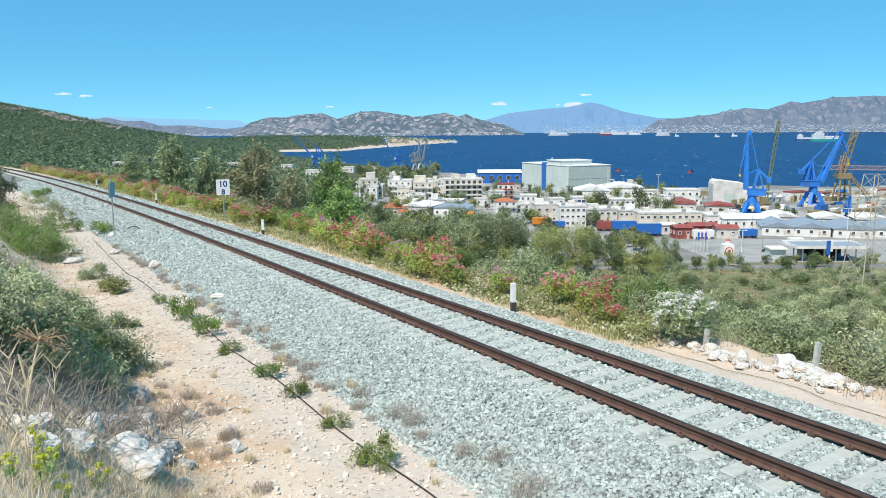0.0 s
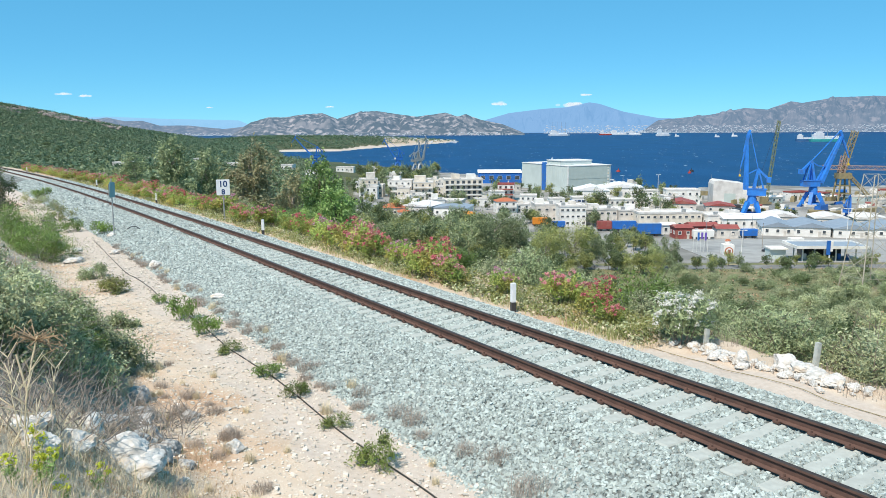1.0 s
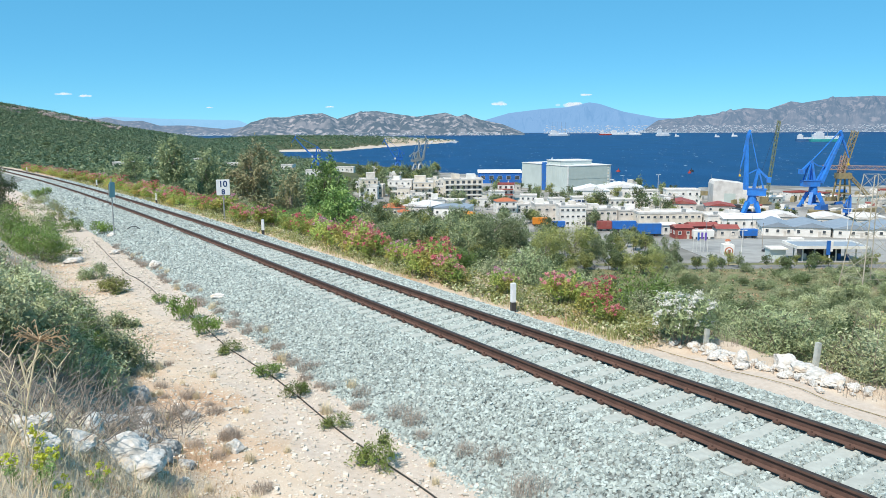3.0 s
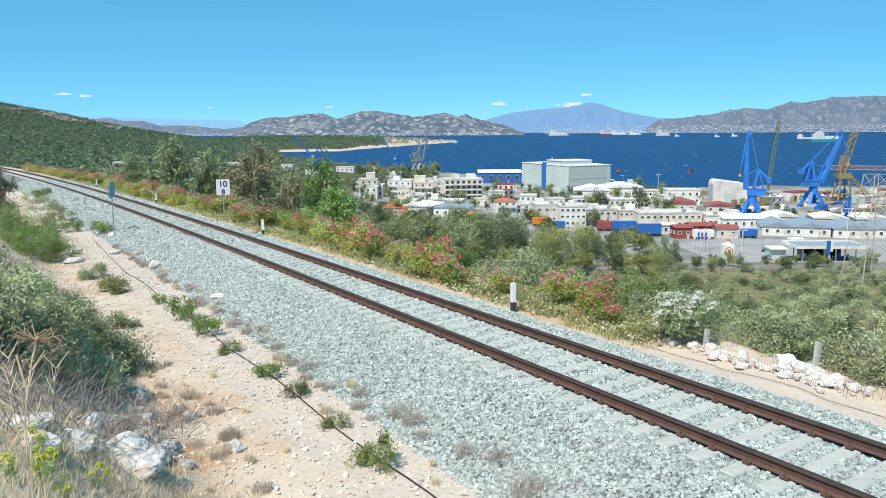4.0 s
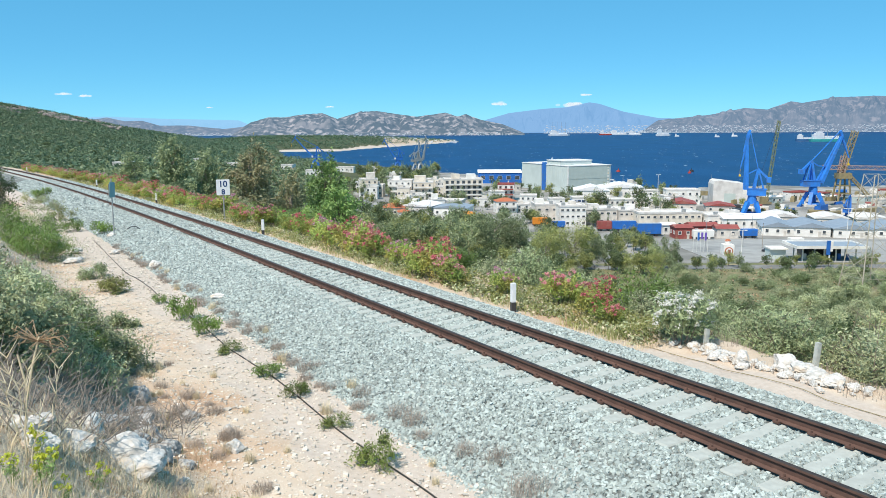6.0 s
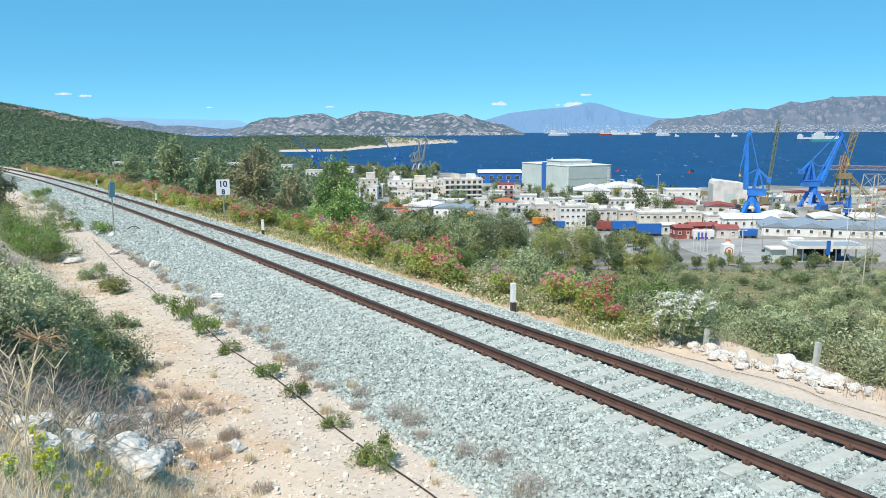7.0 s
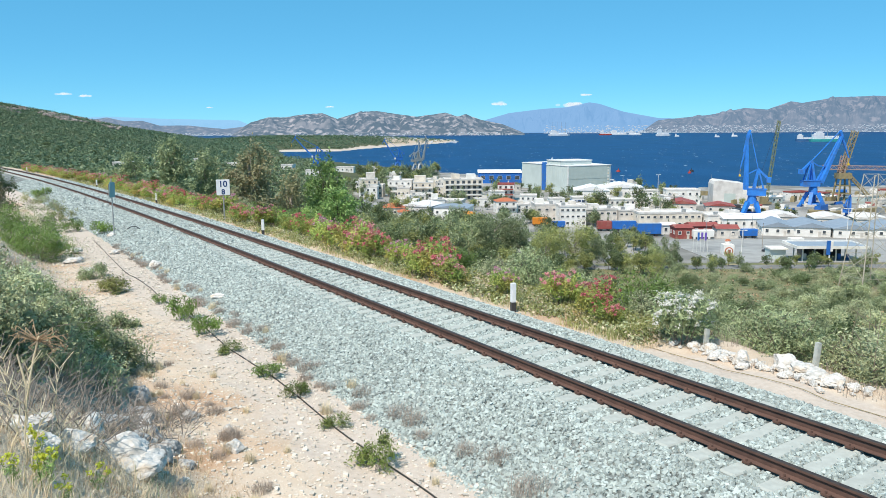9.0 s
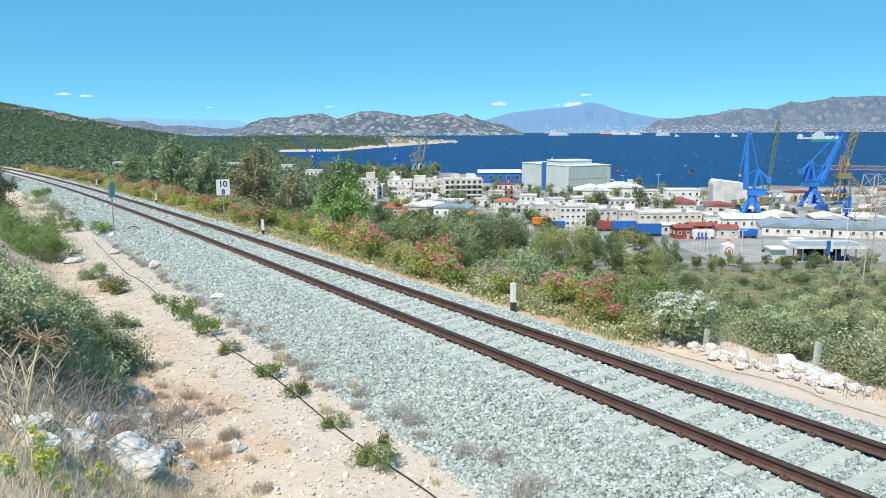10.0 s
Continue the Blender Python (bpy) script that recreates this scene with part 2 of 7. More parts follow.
def land(x, y):
    x, y = np.asarray(x, float).ravel(), np.asarray(y, float).ravel()
    yy = np.maximum(y, 1.0)
    b = np.clip(x / yy, -0.8, 0.8)
    right = np.interp(yy, (0, 18, 40, 80, 150, 230, 300, 5000), (44, 42, 34, 24, 13.5, 6.0, 3.5, 3.2))
    left = np.interp(yy, (0, 18, 40, 80, 150, 300, 500, 1000, 5000), (44, 43, 38, 35, 31, 25, 20, 14, 10))
    w = smooth01((b + 0.34) / 0.30)
    z = left * (1 - w) + right * w
    hill = np.interp(b, HILL_B, HILL_Z)
    rise = smooth01((yy - 620) / 880)
    z = z + np.maximum(hill - z, 0) * rise * smooth01((-0.25 - b) / 0.05) * (1 + 0.10 * wave(x, y, 60) * (rise < 0.96))
    # back under the sea
    shore = np.interp(b, SHORE_B, SHORE_D) + 8 * wave(x, y, 35, 2)
    z = np.where(yy > shore, np.maximum(z - (yy - shore) * 0.8, -6), z)
    h0, h1, hz = (np.interp(b, HEAD_B, t) for t in (HEAD_0, HEAD_1, HEAD_Z))
    q = np.clip((yy - h0) / np.maximum(h1 - h0, 1), 0, 1)
    q2 = np.clip((yy - h0 - 95 - 25 * wave(x, y, 120, 5)) / np.maximum(h1 - h0 - 95, 1), 0, 1)
    bump = hz * np.sin(np.pi * q2) ** 0.6 * (1 + 0.12 * wave(x, y, 90, 1))
    inside = (q > 0) & (q < 1) & (b < 0.03)
    z = np.where(inside, np.maximum(z, bump + 1.0), z)
    # behind the eye the hillside climbs on
    z = np.where(y < 1, 44.5 + 0.12 * np.hypot(x, y), z)
    # along the track
    s, u = track_coords(x, y)
    zt = RAIL_Z + GRADE * s
    on = np.abs(u) < 400
    bank = -0.80 + 3.35 * smooth01((-6.3 - u) / 3.6) * np.interp(s, (1, 7, 20, 60, 200), (1.0, 0.74, 0.62, 0.55, 0.4)) + 0.10 * np.clip(-9.9 - u, 0, 60)
    bank = bank + 0.05 * wave(x, y, 0.5) * smooth01((-3.4 - u) / 1.0) + 0.13 * wave(x, y, 1.3, 4) * smooth01((-6.0 - u) / 1.5)
    bed = np.interp(u, (-3.0, -1.05, 2.55, 3.5, 4.6), (-0.80, -0.34, -0.30, -0.70, -0.72))
    edge = -0.72 - np.clip(u - 6.6, 0, 60) * 0.42 + 0.10 * wave(x, y, 0.8, 7) * (u > 4)
    n = np.where(u < -3.0, bank, np.where(u < 4.6, bed, edge))
    wr, wl_ = smooth01((u - 8) / 26), smooth01((-u - 25) / 70)
    wf = np.maximum(np.maximum(wr, wl_), smooth01((s - 380) / 150))
    z = np.where(on, (zt + n) * (1 - wf) + z * wf, z)
    return z


def ground_z(x, y):
    return float(land(np.array([x]), np.array([y]))[0])


# ---- ground, sea ----
def build_ground():
    ang = np.concatenate([np.linspace(-180, -42, 30)[:-1], np.linspace(-42, 42, 421), np.linspace(42, 180, 30)[1:]])
    rad = np.concatenate([np.linspace(0.001, 3, 8)[:-1], np.exp(np.linspace(math.log(3), math.log(60), 210))[:-1], np.exp(np.linspace(math.log(60), math.log(4900), 170))])
    A, R = np.meshgrid(np.radians(ang), rad)
    X, Y = (R * np.sin(A)).ravel(), (R * np.cos(A)).ravel()
    Z = land(X, Y)
    na, nr = len(ang), len(rad)
    i = np.arange(nr - 1)[:, None] * na + np.arange(na - 1)[None, :]
    F = np.stack([i, i + 1, i + na + 1, i + na], -1).reshape(-1, 4)
    me = bpy.data.meshes.new("ground")
    me.from_pydata(np.stack([X, Y, Z], 1).tolist(), [], F.tolist() + [list(range(na - 1))])
    me.update()
    s, u = track_coords(X, Y)
    b = X / np.maximum(Y, 1)
    near = np.hypot(X, Y) < 60
    sand = smooth01((u + 5.6) / 1.6) * smooth01((np.interp(s, (0, 11, 16, 30), (5.6, 5.4, 4.5, 4.0)) - u) / 0.5) * (s < 300)
    sand = np.maximum(sand, (Y > 1000) * (Z < 2.2) * (Z > -2))
    green = 0.75 * smooth01((u - 5.5) / 3) * (u < 900) + (u > 900)
    green = np.where((Y > 1000) & (Z < 2.2), 0, green)
    green = np.where((Y > 1850) & (b > -0.075), 0.3, green)
    green = np.where(u < -12, smooth01((-u - 14) / 6), green)
    town = (Y < 800) * smooth01((Y - 225) / 15) * smooth01((b + 0.13) / 0.03) * smooth01((3.6 - np.abs(Z - 3)) + 0.5) * (Z < 9) * np.where(Y > 500, smooth01((b + 0.02) / 0.03), 1)
    cov = np.stack([sand, np.clip(green, 0, 1), np.clip(town, 0, 1), smooth01((Y - 350) / 200)], 1)
    at = me.color_attributes.new("cover", "FLOAT_COLOR", "POINT")
    at.data.foreach_set("color", cov.astype(np.float32).ravel())
    ob = part_mesh("ground", me, M_GROUND, smooth=True)
    tagged(ob, "dry limestone hillside with sand, scrub and paved flat by the shore", "ground", kind="structure")


def build_sea():
    n = 96
    rad = [200, 500, 900, 1600, 2600, 3600, 4900]
    verts, faces = [], []
    for r in rad:
        for k in range(n + 1):
            a = radians(-60 + 120 * k / n)
            verts.append((r * math.sin(a), r * math.cos(a), 0))
    for j in range(len(rad) - 1):
        for k in range(n):
            i = j * (n + 1) + k
            faces.append((i, i + 1, i + n + 2, i + n + 1))
    ob = part_mesh("sea", mesh_of("sea", verts, faces), M_SEA)
    tagged(ob, "deep blue wind-ruffled bay water with small whitecaps", "sea", kind="structure")


def ridge(name, b0, b1, prof, dist, depth, material, label, rough_h=0.10, seed=1.0, nb=220):
    """A mountain range: a crest line by bearing, with spurs and gullies down to the shore."""
    pb, pz = prof
    verts, faces = [], []
    rows = 26
    for j in range(rows):
        q = j / (rows - 1)
        for k in range(nb):
            b = b0 + (b1 - b0) * k / (nb - 1)
            y = dist + depth * q
            x = b * y
            h = float(np.interp(b, pb, pz))
            body = q ** 0.8
            gul = noise.fractal(Vector((b * 42 * dist / 4000 + seed, q * 1.8, seed)), 1.0, 2.0, 6)
            jag = noise.fractal(Vector((b * 120 + seed, q * 5, seed * 2)), 0.9, 2.0, 4)
            z = h * (body + 0.42 * gul * math.sin(math.pi * min(q, 1)) + rough_h * 0.35 * jag * (0.3 + q) * (1 - 0.6 * (q > 0.98)))
            verts.append((x, y, max(z, -3.0) if h > 1 else -3.0))
    for k in range(nb):
        b = b0 + (b1 - b0) * k / (nb - 1)
        verts.append((b * (dist + depth * 1.2), dist + depth * 1.2, -5))
    for j in range(rows):
        for k in range(nb - 1):
            i = j * nb + k
            faces.append((i, i + 1, i + nb + 1, i + nb))
    ob = part_mesh(name, mesh_of(name, verts, faces), material, smooth=False)
    return tagged(ob, label, "mountain", kind="structure")


def build_mountains():
    # haze colour painted into every range as a glow
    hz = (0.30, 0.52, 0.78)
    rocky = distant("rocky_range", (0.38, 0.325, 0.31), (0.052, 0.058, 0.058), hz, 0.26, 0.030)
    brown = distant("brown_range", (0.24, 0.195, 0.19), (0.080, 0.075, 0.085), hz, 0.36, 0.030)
    # the furthest two carry the blue of haze in their base colours too
    blue = distant("haze_blue_range", (0.25, 0.30, 0.38), (0.18, 0.24, 0.32), (0.22, 0.45, 0.78), 0.78, 0.004)
    pale = distant("haze_pale_range", (0.25, 0.33, 0.42), (0.2, 0.3, 0.4), (0.30, 0.60, 0.90), 0.85, 0.004)

    def prof(pts, d, f=1368.0):
        return [p[0] for p in pts], [SEA_DROP + p[1] * d for p in pts]

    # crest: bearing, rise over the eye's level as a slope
    ridge("mountain_far", 0.04, 0.36, prof([(0.04, -0.01), (0.055, 0.006), (0.085, 0.0145), (0.128, 0.0195), (0.158, 0.0215), (0.187, 0.0275), (0.20, 0.0255), (0.231, 0.0155), (0.275, 0.0075), (0.36, 0.004)], 4850), 4550, 300, blue, "far mountain across the bay, coloured pale blue as by haze", 0.02, 3.0)
    ridge("mountain_pale", -0.50, -0.22, prof([(-0.50, 0.0090), (-0.43, 0.0125), (-0.36, 0.0095), (-0.26, 0.0070), (-0.22, -0.01)], 4880), 4780, 100, pale, "range on the skyline, coloured faint blue as by haze", 0.02, 5.0)
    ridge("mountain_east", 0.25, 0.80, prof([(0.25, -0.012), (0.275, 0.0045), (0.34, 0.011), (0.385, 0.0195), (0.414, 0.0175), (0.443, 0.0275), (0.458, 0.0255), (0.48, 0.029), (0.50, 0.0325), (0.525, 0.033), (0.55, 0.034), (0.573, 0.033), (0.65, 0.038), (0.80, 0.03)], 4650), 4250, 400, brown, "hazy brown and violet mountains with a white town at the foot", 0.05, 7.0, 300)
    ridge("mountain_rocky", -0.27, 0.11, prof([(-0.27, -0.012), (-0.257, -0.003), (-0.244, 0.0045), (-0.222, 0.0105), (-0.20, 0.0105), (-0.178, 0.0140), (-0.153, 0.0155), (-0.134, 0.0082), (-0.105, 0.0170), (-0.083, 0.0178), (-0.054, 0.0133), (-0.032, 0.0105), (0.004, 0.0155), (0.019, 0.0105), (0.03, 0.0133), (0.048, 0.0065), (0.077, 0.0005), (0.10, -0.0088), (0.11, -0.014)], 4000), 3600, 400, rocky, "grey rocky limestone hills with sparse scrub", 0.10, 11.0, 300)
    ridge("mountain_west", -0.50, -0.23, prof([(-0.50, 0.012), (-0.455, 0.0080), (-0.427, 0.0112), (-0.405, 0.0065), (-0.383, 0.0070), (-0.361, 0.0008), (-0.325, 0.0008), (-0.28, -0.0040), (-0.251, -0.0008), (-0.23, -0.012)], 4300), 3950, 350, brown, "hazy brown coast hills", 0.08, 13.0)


# ---- the railway ----
def sweep(profile, s_list, u, tilt=0.0, lift=0.0):
    verts, faces = [], []
    n = len(profile)
    for s in s_list:
        for (pu, pz) in profile:
            verts.append(line_at(s, u + pu, pz + lift + tilt * (u + pu)))
    for j in range(len(s_list) - 1):
        for k in range(n):
            a, b = j * n + k, j * n + (k + 1) % n
            faces.append((a, b, b + n, a + n))
    faces.append(tuple(range(n))[::-1])
    faces.append(tuple(range((len(s_list) - 1) * n, len(s_list) * n)))
    return verts, faces


TILT = CANT / GAUGE
S_LONG = list(np.concatenate([np.arange(-14, 60, 2.0), np.arange(60, 420, 5.0)]))


def build_track():
    track = empty("railway_track", pose(0, 0, 0), "single railway track of rusty rails on concrete sleepers", "railway track")
    web = [(-0.07, -0.172), (0.07, -0.172), (0.07, -0.160), (0.012, -0.142), (0.009, -0.05), (0.036, -0.038), (0.036, -0.008), (0.028, 0.0), (-0.028, 0.0), (-0.036, -0.008), (-0.036, -0.038), (-0.009, -0.05), (-0.012, -0.142), (-0.07, -0.160)]
    for u in (0.0, GAUGE):
        v, f = sweep(web, S_LONG, u, TILT)
        rail = part_mesh("rail", mesh_of("rail", v, f), [M_RUST, M_RAILTOP], track, "rust-brown steel rail with a worn head")
        for p in rail.data.polygons:
            if len(p.vertices) == 4 and min(p.vertices) % 14 in (6, 7, 8):
                p.material_index = 1
    # one sleeper: a tapered concrete beam, lower in the middle
    L = 1.30
    xs = (-L, -L + 0.04, -0.45, 0.45, L - 0.04, L)
    tops = (-0.02, 0.0, -0.03, -0.03, 0.0, -0.02)
    verts, faces = [], []
    for x, t in zip(xs, tops):
        verts += [(x, -0.15, -0.22), (x, -0.135, t - 0.02), (x, -0.115, t), (x, 0.115, t), (x, 0.135, t - 0.02), (x, 0.15, -0.22)]
    for j in range(5):
        for k in range(5):
            a = j * 6 + k
            faces.append((a, a + 6, a + 7, a + 1))
    faces += [(0, 1, 2, 3, 4, 5), (35, 34, 33, 32, 31, 30)]
    me = mesh_of("sleeper", verts, faces)
    bm = bmesh.new()
    box(bm, -0.03, 0.03, -0.06, 0.06, 0.0, 0.035)
    beam(bm, (0, 0, 0.03), (0, 0, 0.075), 0.035, sides=6)
    bmesh.ops.remove_doubles(bm, verts=bm.verts, dist=0.0001)
    clip_me = bpy.data.meshes.new("rail_clip")
    bm.to_mesh(clip_me)
    bm.free()
    clip_me.materials.append(M_RUST)
    me.materials.append(M_CONCRETE)
    tilt_deg = math.degrees(math.atan(TILT))
    for k in range(300):
        s = 8.47 + 0.6 * (k - 26)
        c = line_at(s, GAUGE / 2, TILT * GAUGE / 2 - 0.178)
        th = math.degrees(turn_at(s))
        ob = new("sleeper", me)
        ob.parent = track
        ob.matrix_basis = pose(c.x, c.y, c.z, 0, 0, -th) @ pose(0, 0, 0, 0, -tilt_deg, random.uniform(-0.4, 0.4))
        if k < 60:
            for cu in (-GAUGE / 2 - 0.105, -GAUGE / 2 + 0.105, GAUGE / 2 - 0.105, GAUGE / 2 + 0.105):
                cl = new("rail_clip", clip_me)
                cl.parent = ob
                cl.matrix_basis = pose(cu, 0, 0)
    # the ballast bed, a raised strip under the sleepers, coloured dark for shaded gaps
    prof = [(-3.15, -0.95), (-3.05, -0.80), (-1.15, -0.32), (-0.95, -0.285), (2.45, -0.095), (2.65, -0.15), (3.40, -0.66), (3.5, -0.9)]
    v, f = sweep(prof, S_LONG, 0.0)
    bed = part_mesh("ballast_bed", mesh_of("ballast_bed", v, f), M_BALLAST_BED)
    tagged(bed, "grey crushed-stone ballast bed under the track, darkened as the shade between stones", "ballast", kind="structure")
    return track


def rock_shape(rng, n=1):
    """A rough angular stone of unit size: a cube of eight shifted corners."""
    base = np.array([(-1, -1, -1), (1, -1, -1), (1, 1, -1), (-1, 1, -1), (-1, -1, 1), (1, -1, 1), (1, 1, 1), (-1, 1, 1)], float) * 0.5
    return base[None] + rng.uniform(-0.26, 0.26, (n, 8, 3))


def build_ballast_stones():
    """Loose stones over the bed, densest by the eye."""
    rng = np.random.default_rng(5)
    F0 = np.array([(0, 3, 2, 1), (4, 5, 6, 7), (0, 1, 5, 4), (1, 2, 6, 5), (2, 3, 7, 6), (3, 0, 4, 7)])
    S, U, K = [], [], []
    for s0, s1, size, n in ((-2, 12, 0.046, 54000), (12, 20, 0.049, 29000), (20, 34, 0.057, 33000), (34, 60, 0.078, 24000), (60, 110, 0.11, 15000)):
        S.append(rng.uniform(s0, s1, n)), U.append(rng.uniform(-3.2, 3.5, n)), K.append(np.full(n, size) * rng.uniform(0.72, 1.22, n))
    S, U, K = (np.concatenate(a) for a in (S, U, K))
    # a few strays on the sand
    ph = (S - 8.47) / 0.6
    on_sleeper = (np.abs(ph - np.round(ph)) * 0.6 < 0.125) & (U > -0.52) & (U < 2.02)
    on_rail = (np.abs(U) < 0.09) | (np.abs(U - GAUGE) < 0.09)
    keep = ~(on_rail | (on_sleeper & (rng.random(len(S)) < 0.93)))
    S, U, K = S[keep], U[keep], K[keep]
    x, y, th = (np.interp(S, _S, a) for a in (_X, _Y, _TH))
    X, Y = x + np.cos(th) * U, y - np.sin(th) * U
    Z = RAIL_Z + GRADE * S + np.interp(U, (-3.15, -3.05, -1.15, -0.95, 2.45, 2.65, 3.40, 3.5), (-0.83, -0.80, -0.32, -0.285, -0.095, -0.15, -0.66, -0.70)) + K * 0.12
    n = len(S)
    sh = rock_shape(rng, n) * K[:, None, None] * rng.uniform(0.75, 1.3, (n, 1, 3))
    q = rng.normal(size=(n, 4))
    q /= np.linalg.norm(q, axis=1)[:, None]
    w, a, b, c = q.T
    R = np.stack([1 - 2 * (b * b + c * c), 2 * (a * b - c * w), 2 * (a * c + b * w), 2 * (a * b + c * w), 1 - 2 * (a * a + c * c), 2 * (b * c - a * w), 2 * (a * c - b * w), 2 * (b * c + a * w), 1 - 2 * (a * a + b * b)], 1).reshape(n, 3, 3)
    V = np.einsum("nij,nkj->nki", R, sh) + np.stack([X, Y, Z], 1)[:, None, :]
    F = (F0[None] + (np.arange(n) * 8)[:, None, None]).reshape(-1, 4)
    me = quad_mesh("ballast_stones", V, F)
    ob = part_mesh("ballast_stones", me, M_STONE)
    tagged(ob, "loose angular grey-green crushed stones round the sleepers", "ballast", kind="stuff")


def build_far_shore_town():
    rng = np.random.default_rng(31)
    n = 3140
    b = np.concatenate([rng.uniform(0.13, 0.62, 2600), rng.uniform(-0.20, 0.09, 250), rng.uniform(-0.36, -0.26, 150), rng.uniform(-0.13, 0.018, 140)])
    y = np.concatenate([rng.uniform(4215, 4300, 2600), rng.uniform(3560, 3620, 250), rng.uniform(3900, 3960, 150), rng.uniform(2030, 2330, 140)])
    z = np.concatenate([rng.random(2600) ** 4 * 42, rng.random(250) ** 2 * 16, rng.random(150) ** 2 * 12, np.full(140, 4.0)])
    z[3000:] = np.maximum(land(b[3000:] * y[3000:], y[3000:]) + 1.0, 2.0)
    w, h = rng.uniform(1.2, 4.2, n) * (1 + (rng.random(n) < 0.05)), rng.uniform(1.5, 3.8, n)
    base = np.array([(-1, -1, 0), (1, -1, 0), (1, 1, 0), (-1, 1, 0), (-1, -1, 1), (1, -1, 1), (1, 1, 1), (-1, 1, 1)], float)
    V = base[None] * np.stack([w, w * 0.6, h], 1)[:, None, :] + np.stack([b * y, y, z - 2], 1)[:, None, :]
    F0 = np.array([(0, 3, 2, 1), (4, 5, 6, 7), (0, 1, 5, 4), (1, 2, 6, 5), (2, 3, 7, 6), (3, 0, 4, 7)])
    F = (F0[None] + (np.arange(n) * 8)[:, None, None]).reshape(-1, 4)
    me = mesh_of("far_shore_town", V.reshape(-1, 3).tolist(), F.tolist())
    # white walls with painted haze: part of their brightness is emission
    tagged(part_mesh("far_shore_town", me, distant("hazed_white_walls", (0.8, 0.78, 0.75), (0.6, 0.58, 0.56), (0.45, 0.62, 0.82), 0.35, 0.02)), "white houses scattered along the far shore", "town", kind="stuff")


def build_clouds():
    m = bpy.data.materials.new("thin_cloud")
    m.use_nodes = True
    n, l = m.node_tree.nodes, m.node_tree.links
    em, tr, mx = n.new("ShaderNodeEmission"), n.new("ShaderNodeBsdfTransparent"), n.new("ShaderNodeMixShader")
    # glow stands in for sunlight on the cloud
    em.inputs[0].default_value = (0.80, 0.90, 1.0, 1)
    mx.inputs[0].default_value = 0.22
    l.new(tr.outputs[0], mx.inputs[1])
    l.new(em.outputs[0], mx.inputs[2])
    l.new(mx.outputs[0], n["Material Output"].inputs["Surface"])
    R = random.Random(2)
    for x, z, w in ((-2335, 246, 42), (-2210, 234, 44), (355, 172, 60), (880, 226, 42), (800, 165, 90), (-690, 160, 26), (-1440, 160, 20)):
        bm = bmesh.new()
        for k in range(12):
            r = bmesh.ops.create_icosphere(bm, subdivisions=2, radius=1.0)
            c = R.gauss(0, 0.45)
            bmesh.ops.transform(bm, matrix=Matrix.Translation((c * w, R.uniform(-20, 20), R.uniform(-0.05, 0.16) * w * (1 - min(abs(c), 0.9)))) @ Matrix.Diagonal((w * R.uniform(0.15, 0.42), 20, w * R.uniform(0.08, 0.17), 1)), verts=r["verts"])
        ob = part("cloud", bm, m, smooth=True)
        ob.matrix_basis = pose(x, 4860, z)
        ob.visible_shadow = False
        tagged(ob, "small thin white cloud low over the horizon", "cloud", "clouds near the horizon")


build_ground()
build_far_shore_town()
build_clouds()
build_sea()
build_mountains()
build_track()
build_ballast_stones()

# ---- town and harbour materials ----
M_WHITE = surf("white_render", (0.80, 0.79, 0.76), (0.72, 0.71, 0.67), scale=0.6, rough=0.9, vary=0.05, c3=(0.66, 0.63, 0.58), big=0.4)
M_CREAM = surf("cream_render", (0.76, 0.70, 0.60), (0.68, 0.62, 0.53), scale=0.6, rough=0.9, c3=(0.56, 0.50, 0.42), big=0.4)
M_BEIGE = surf("stained_beige_render", (0.69, 0.65, 0.59), (0.60, 0.56, 0.51), scale=0.5, rough=0.9, c3=(0.50, 0.47, 0.43), big=0.5)
M_CLAD = surf("grey_green_cladding", (0.57, 0.64, 0.615), (0.53, 0.60, 0.575), scale=0.3, rough=0.6, c3=(0.50, 0.57, 0.545), big=0.3)
M_CLAD2 = surf("grey_cladding", (0.50, 0.57, 0.54), (0.46, 0.53, 0.50), scale=0.3, rough=0.6)
M_BLUE = surf("blue_paint", (0.02, 0.16, 0.55), (0.03, 0.13, 0.42), scale=0.5, rough=0.5, c3=(0.05, 0.15, 0.38), big=0.5)
M_CRANE = surf("crane_blue_paint", (0.035, 0.24, 0.74), (0.035, 0.19, 0.60), scale=0.4, rough=0.45, c3=(0.06, 0.16, 0.42), big=0.6)
M_OCHRE = surf("weathered_yellow_paint", (0.31, 0.25, 0.12), (0.24, 0.20, 0.12), scale=0.7, rough=0.7, c3=(0.24, 0.20, 0.12), big=0.5)
M_LATTICE = surf("olive_green_paint", (0.16, 0.20, 0.10), (0.20, 0.22, 0.13), scale=0.8, rough=0.7)
M_REDWHITE = surf("faded_red_paint", (0.36, 0.20, 0.16), (0.40, 0.33, 0.29), scale=0.7, rough=0.7)
M_TILE = surf("orange_roof_tile", (0.50, 0.17, 0.08), (0.40, 0.13, 0.07), scale=1.2, rough=0.9, bump=0.5, bscale=4)
M_REDROOF = surf("red_sheet_roof", (0.33, 0.08, 0.07), (0.26, 0.07, 0.06), scale=0.5, rough=0.7, c3=(0.36, 0.16, 0.13), big=0.5)
M_ROOF = surf("pale_flat_roof", (0.70, 0.68, 0.65), (0.58, 0.56, 0.53), scale=0.3, rough=0.95, c3=(0.48, 0.46, 0.44), big=0.5)
M_BLUEROOF = surf("blue_grey_sheet_roof", (0.28, 0.335, 0.395), (0.24, 0.29, 0.35), scale=0.3, rough=0.6)
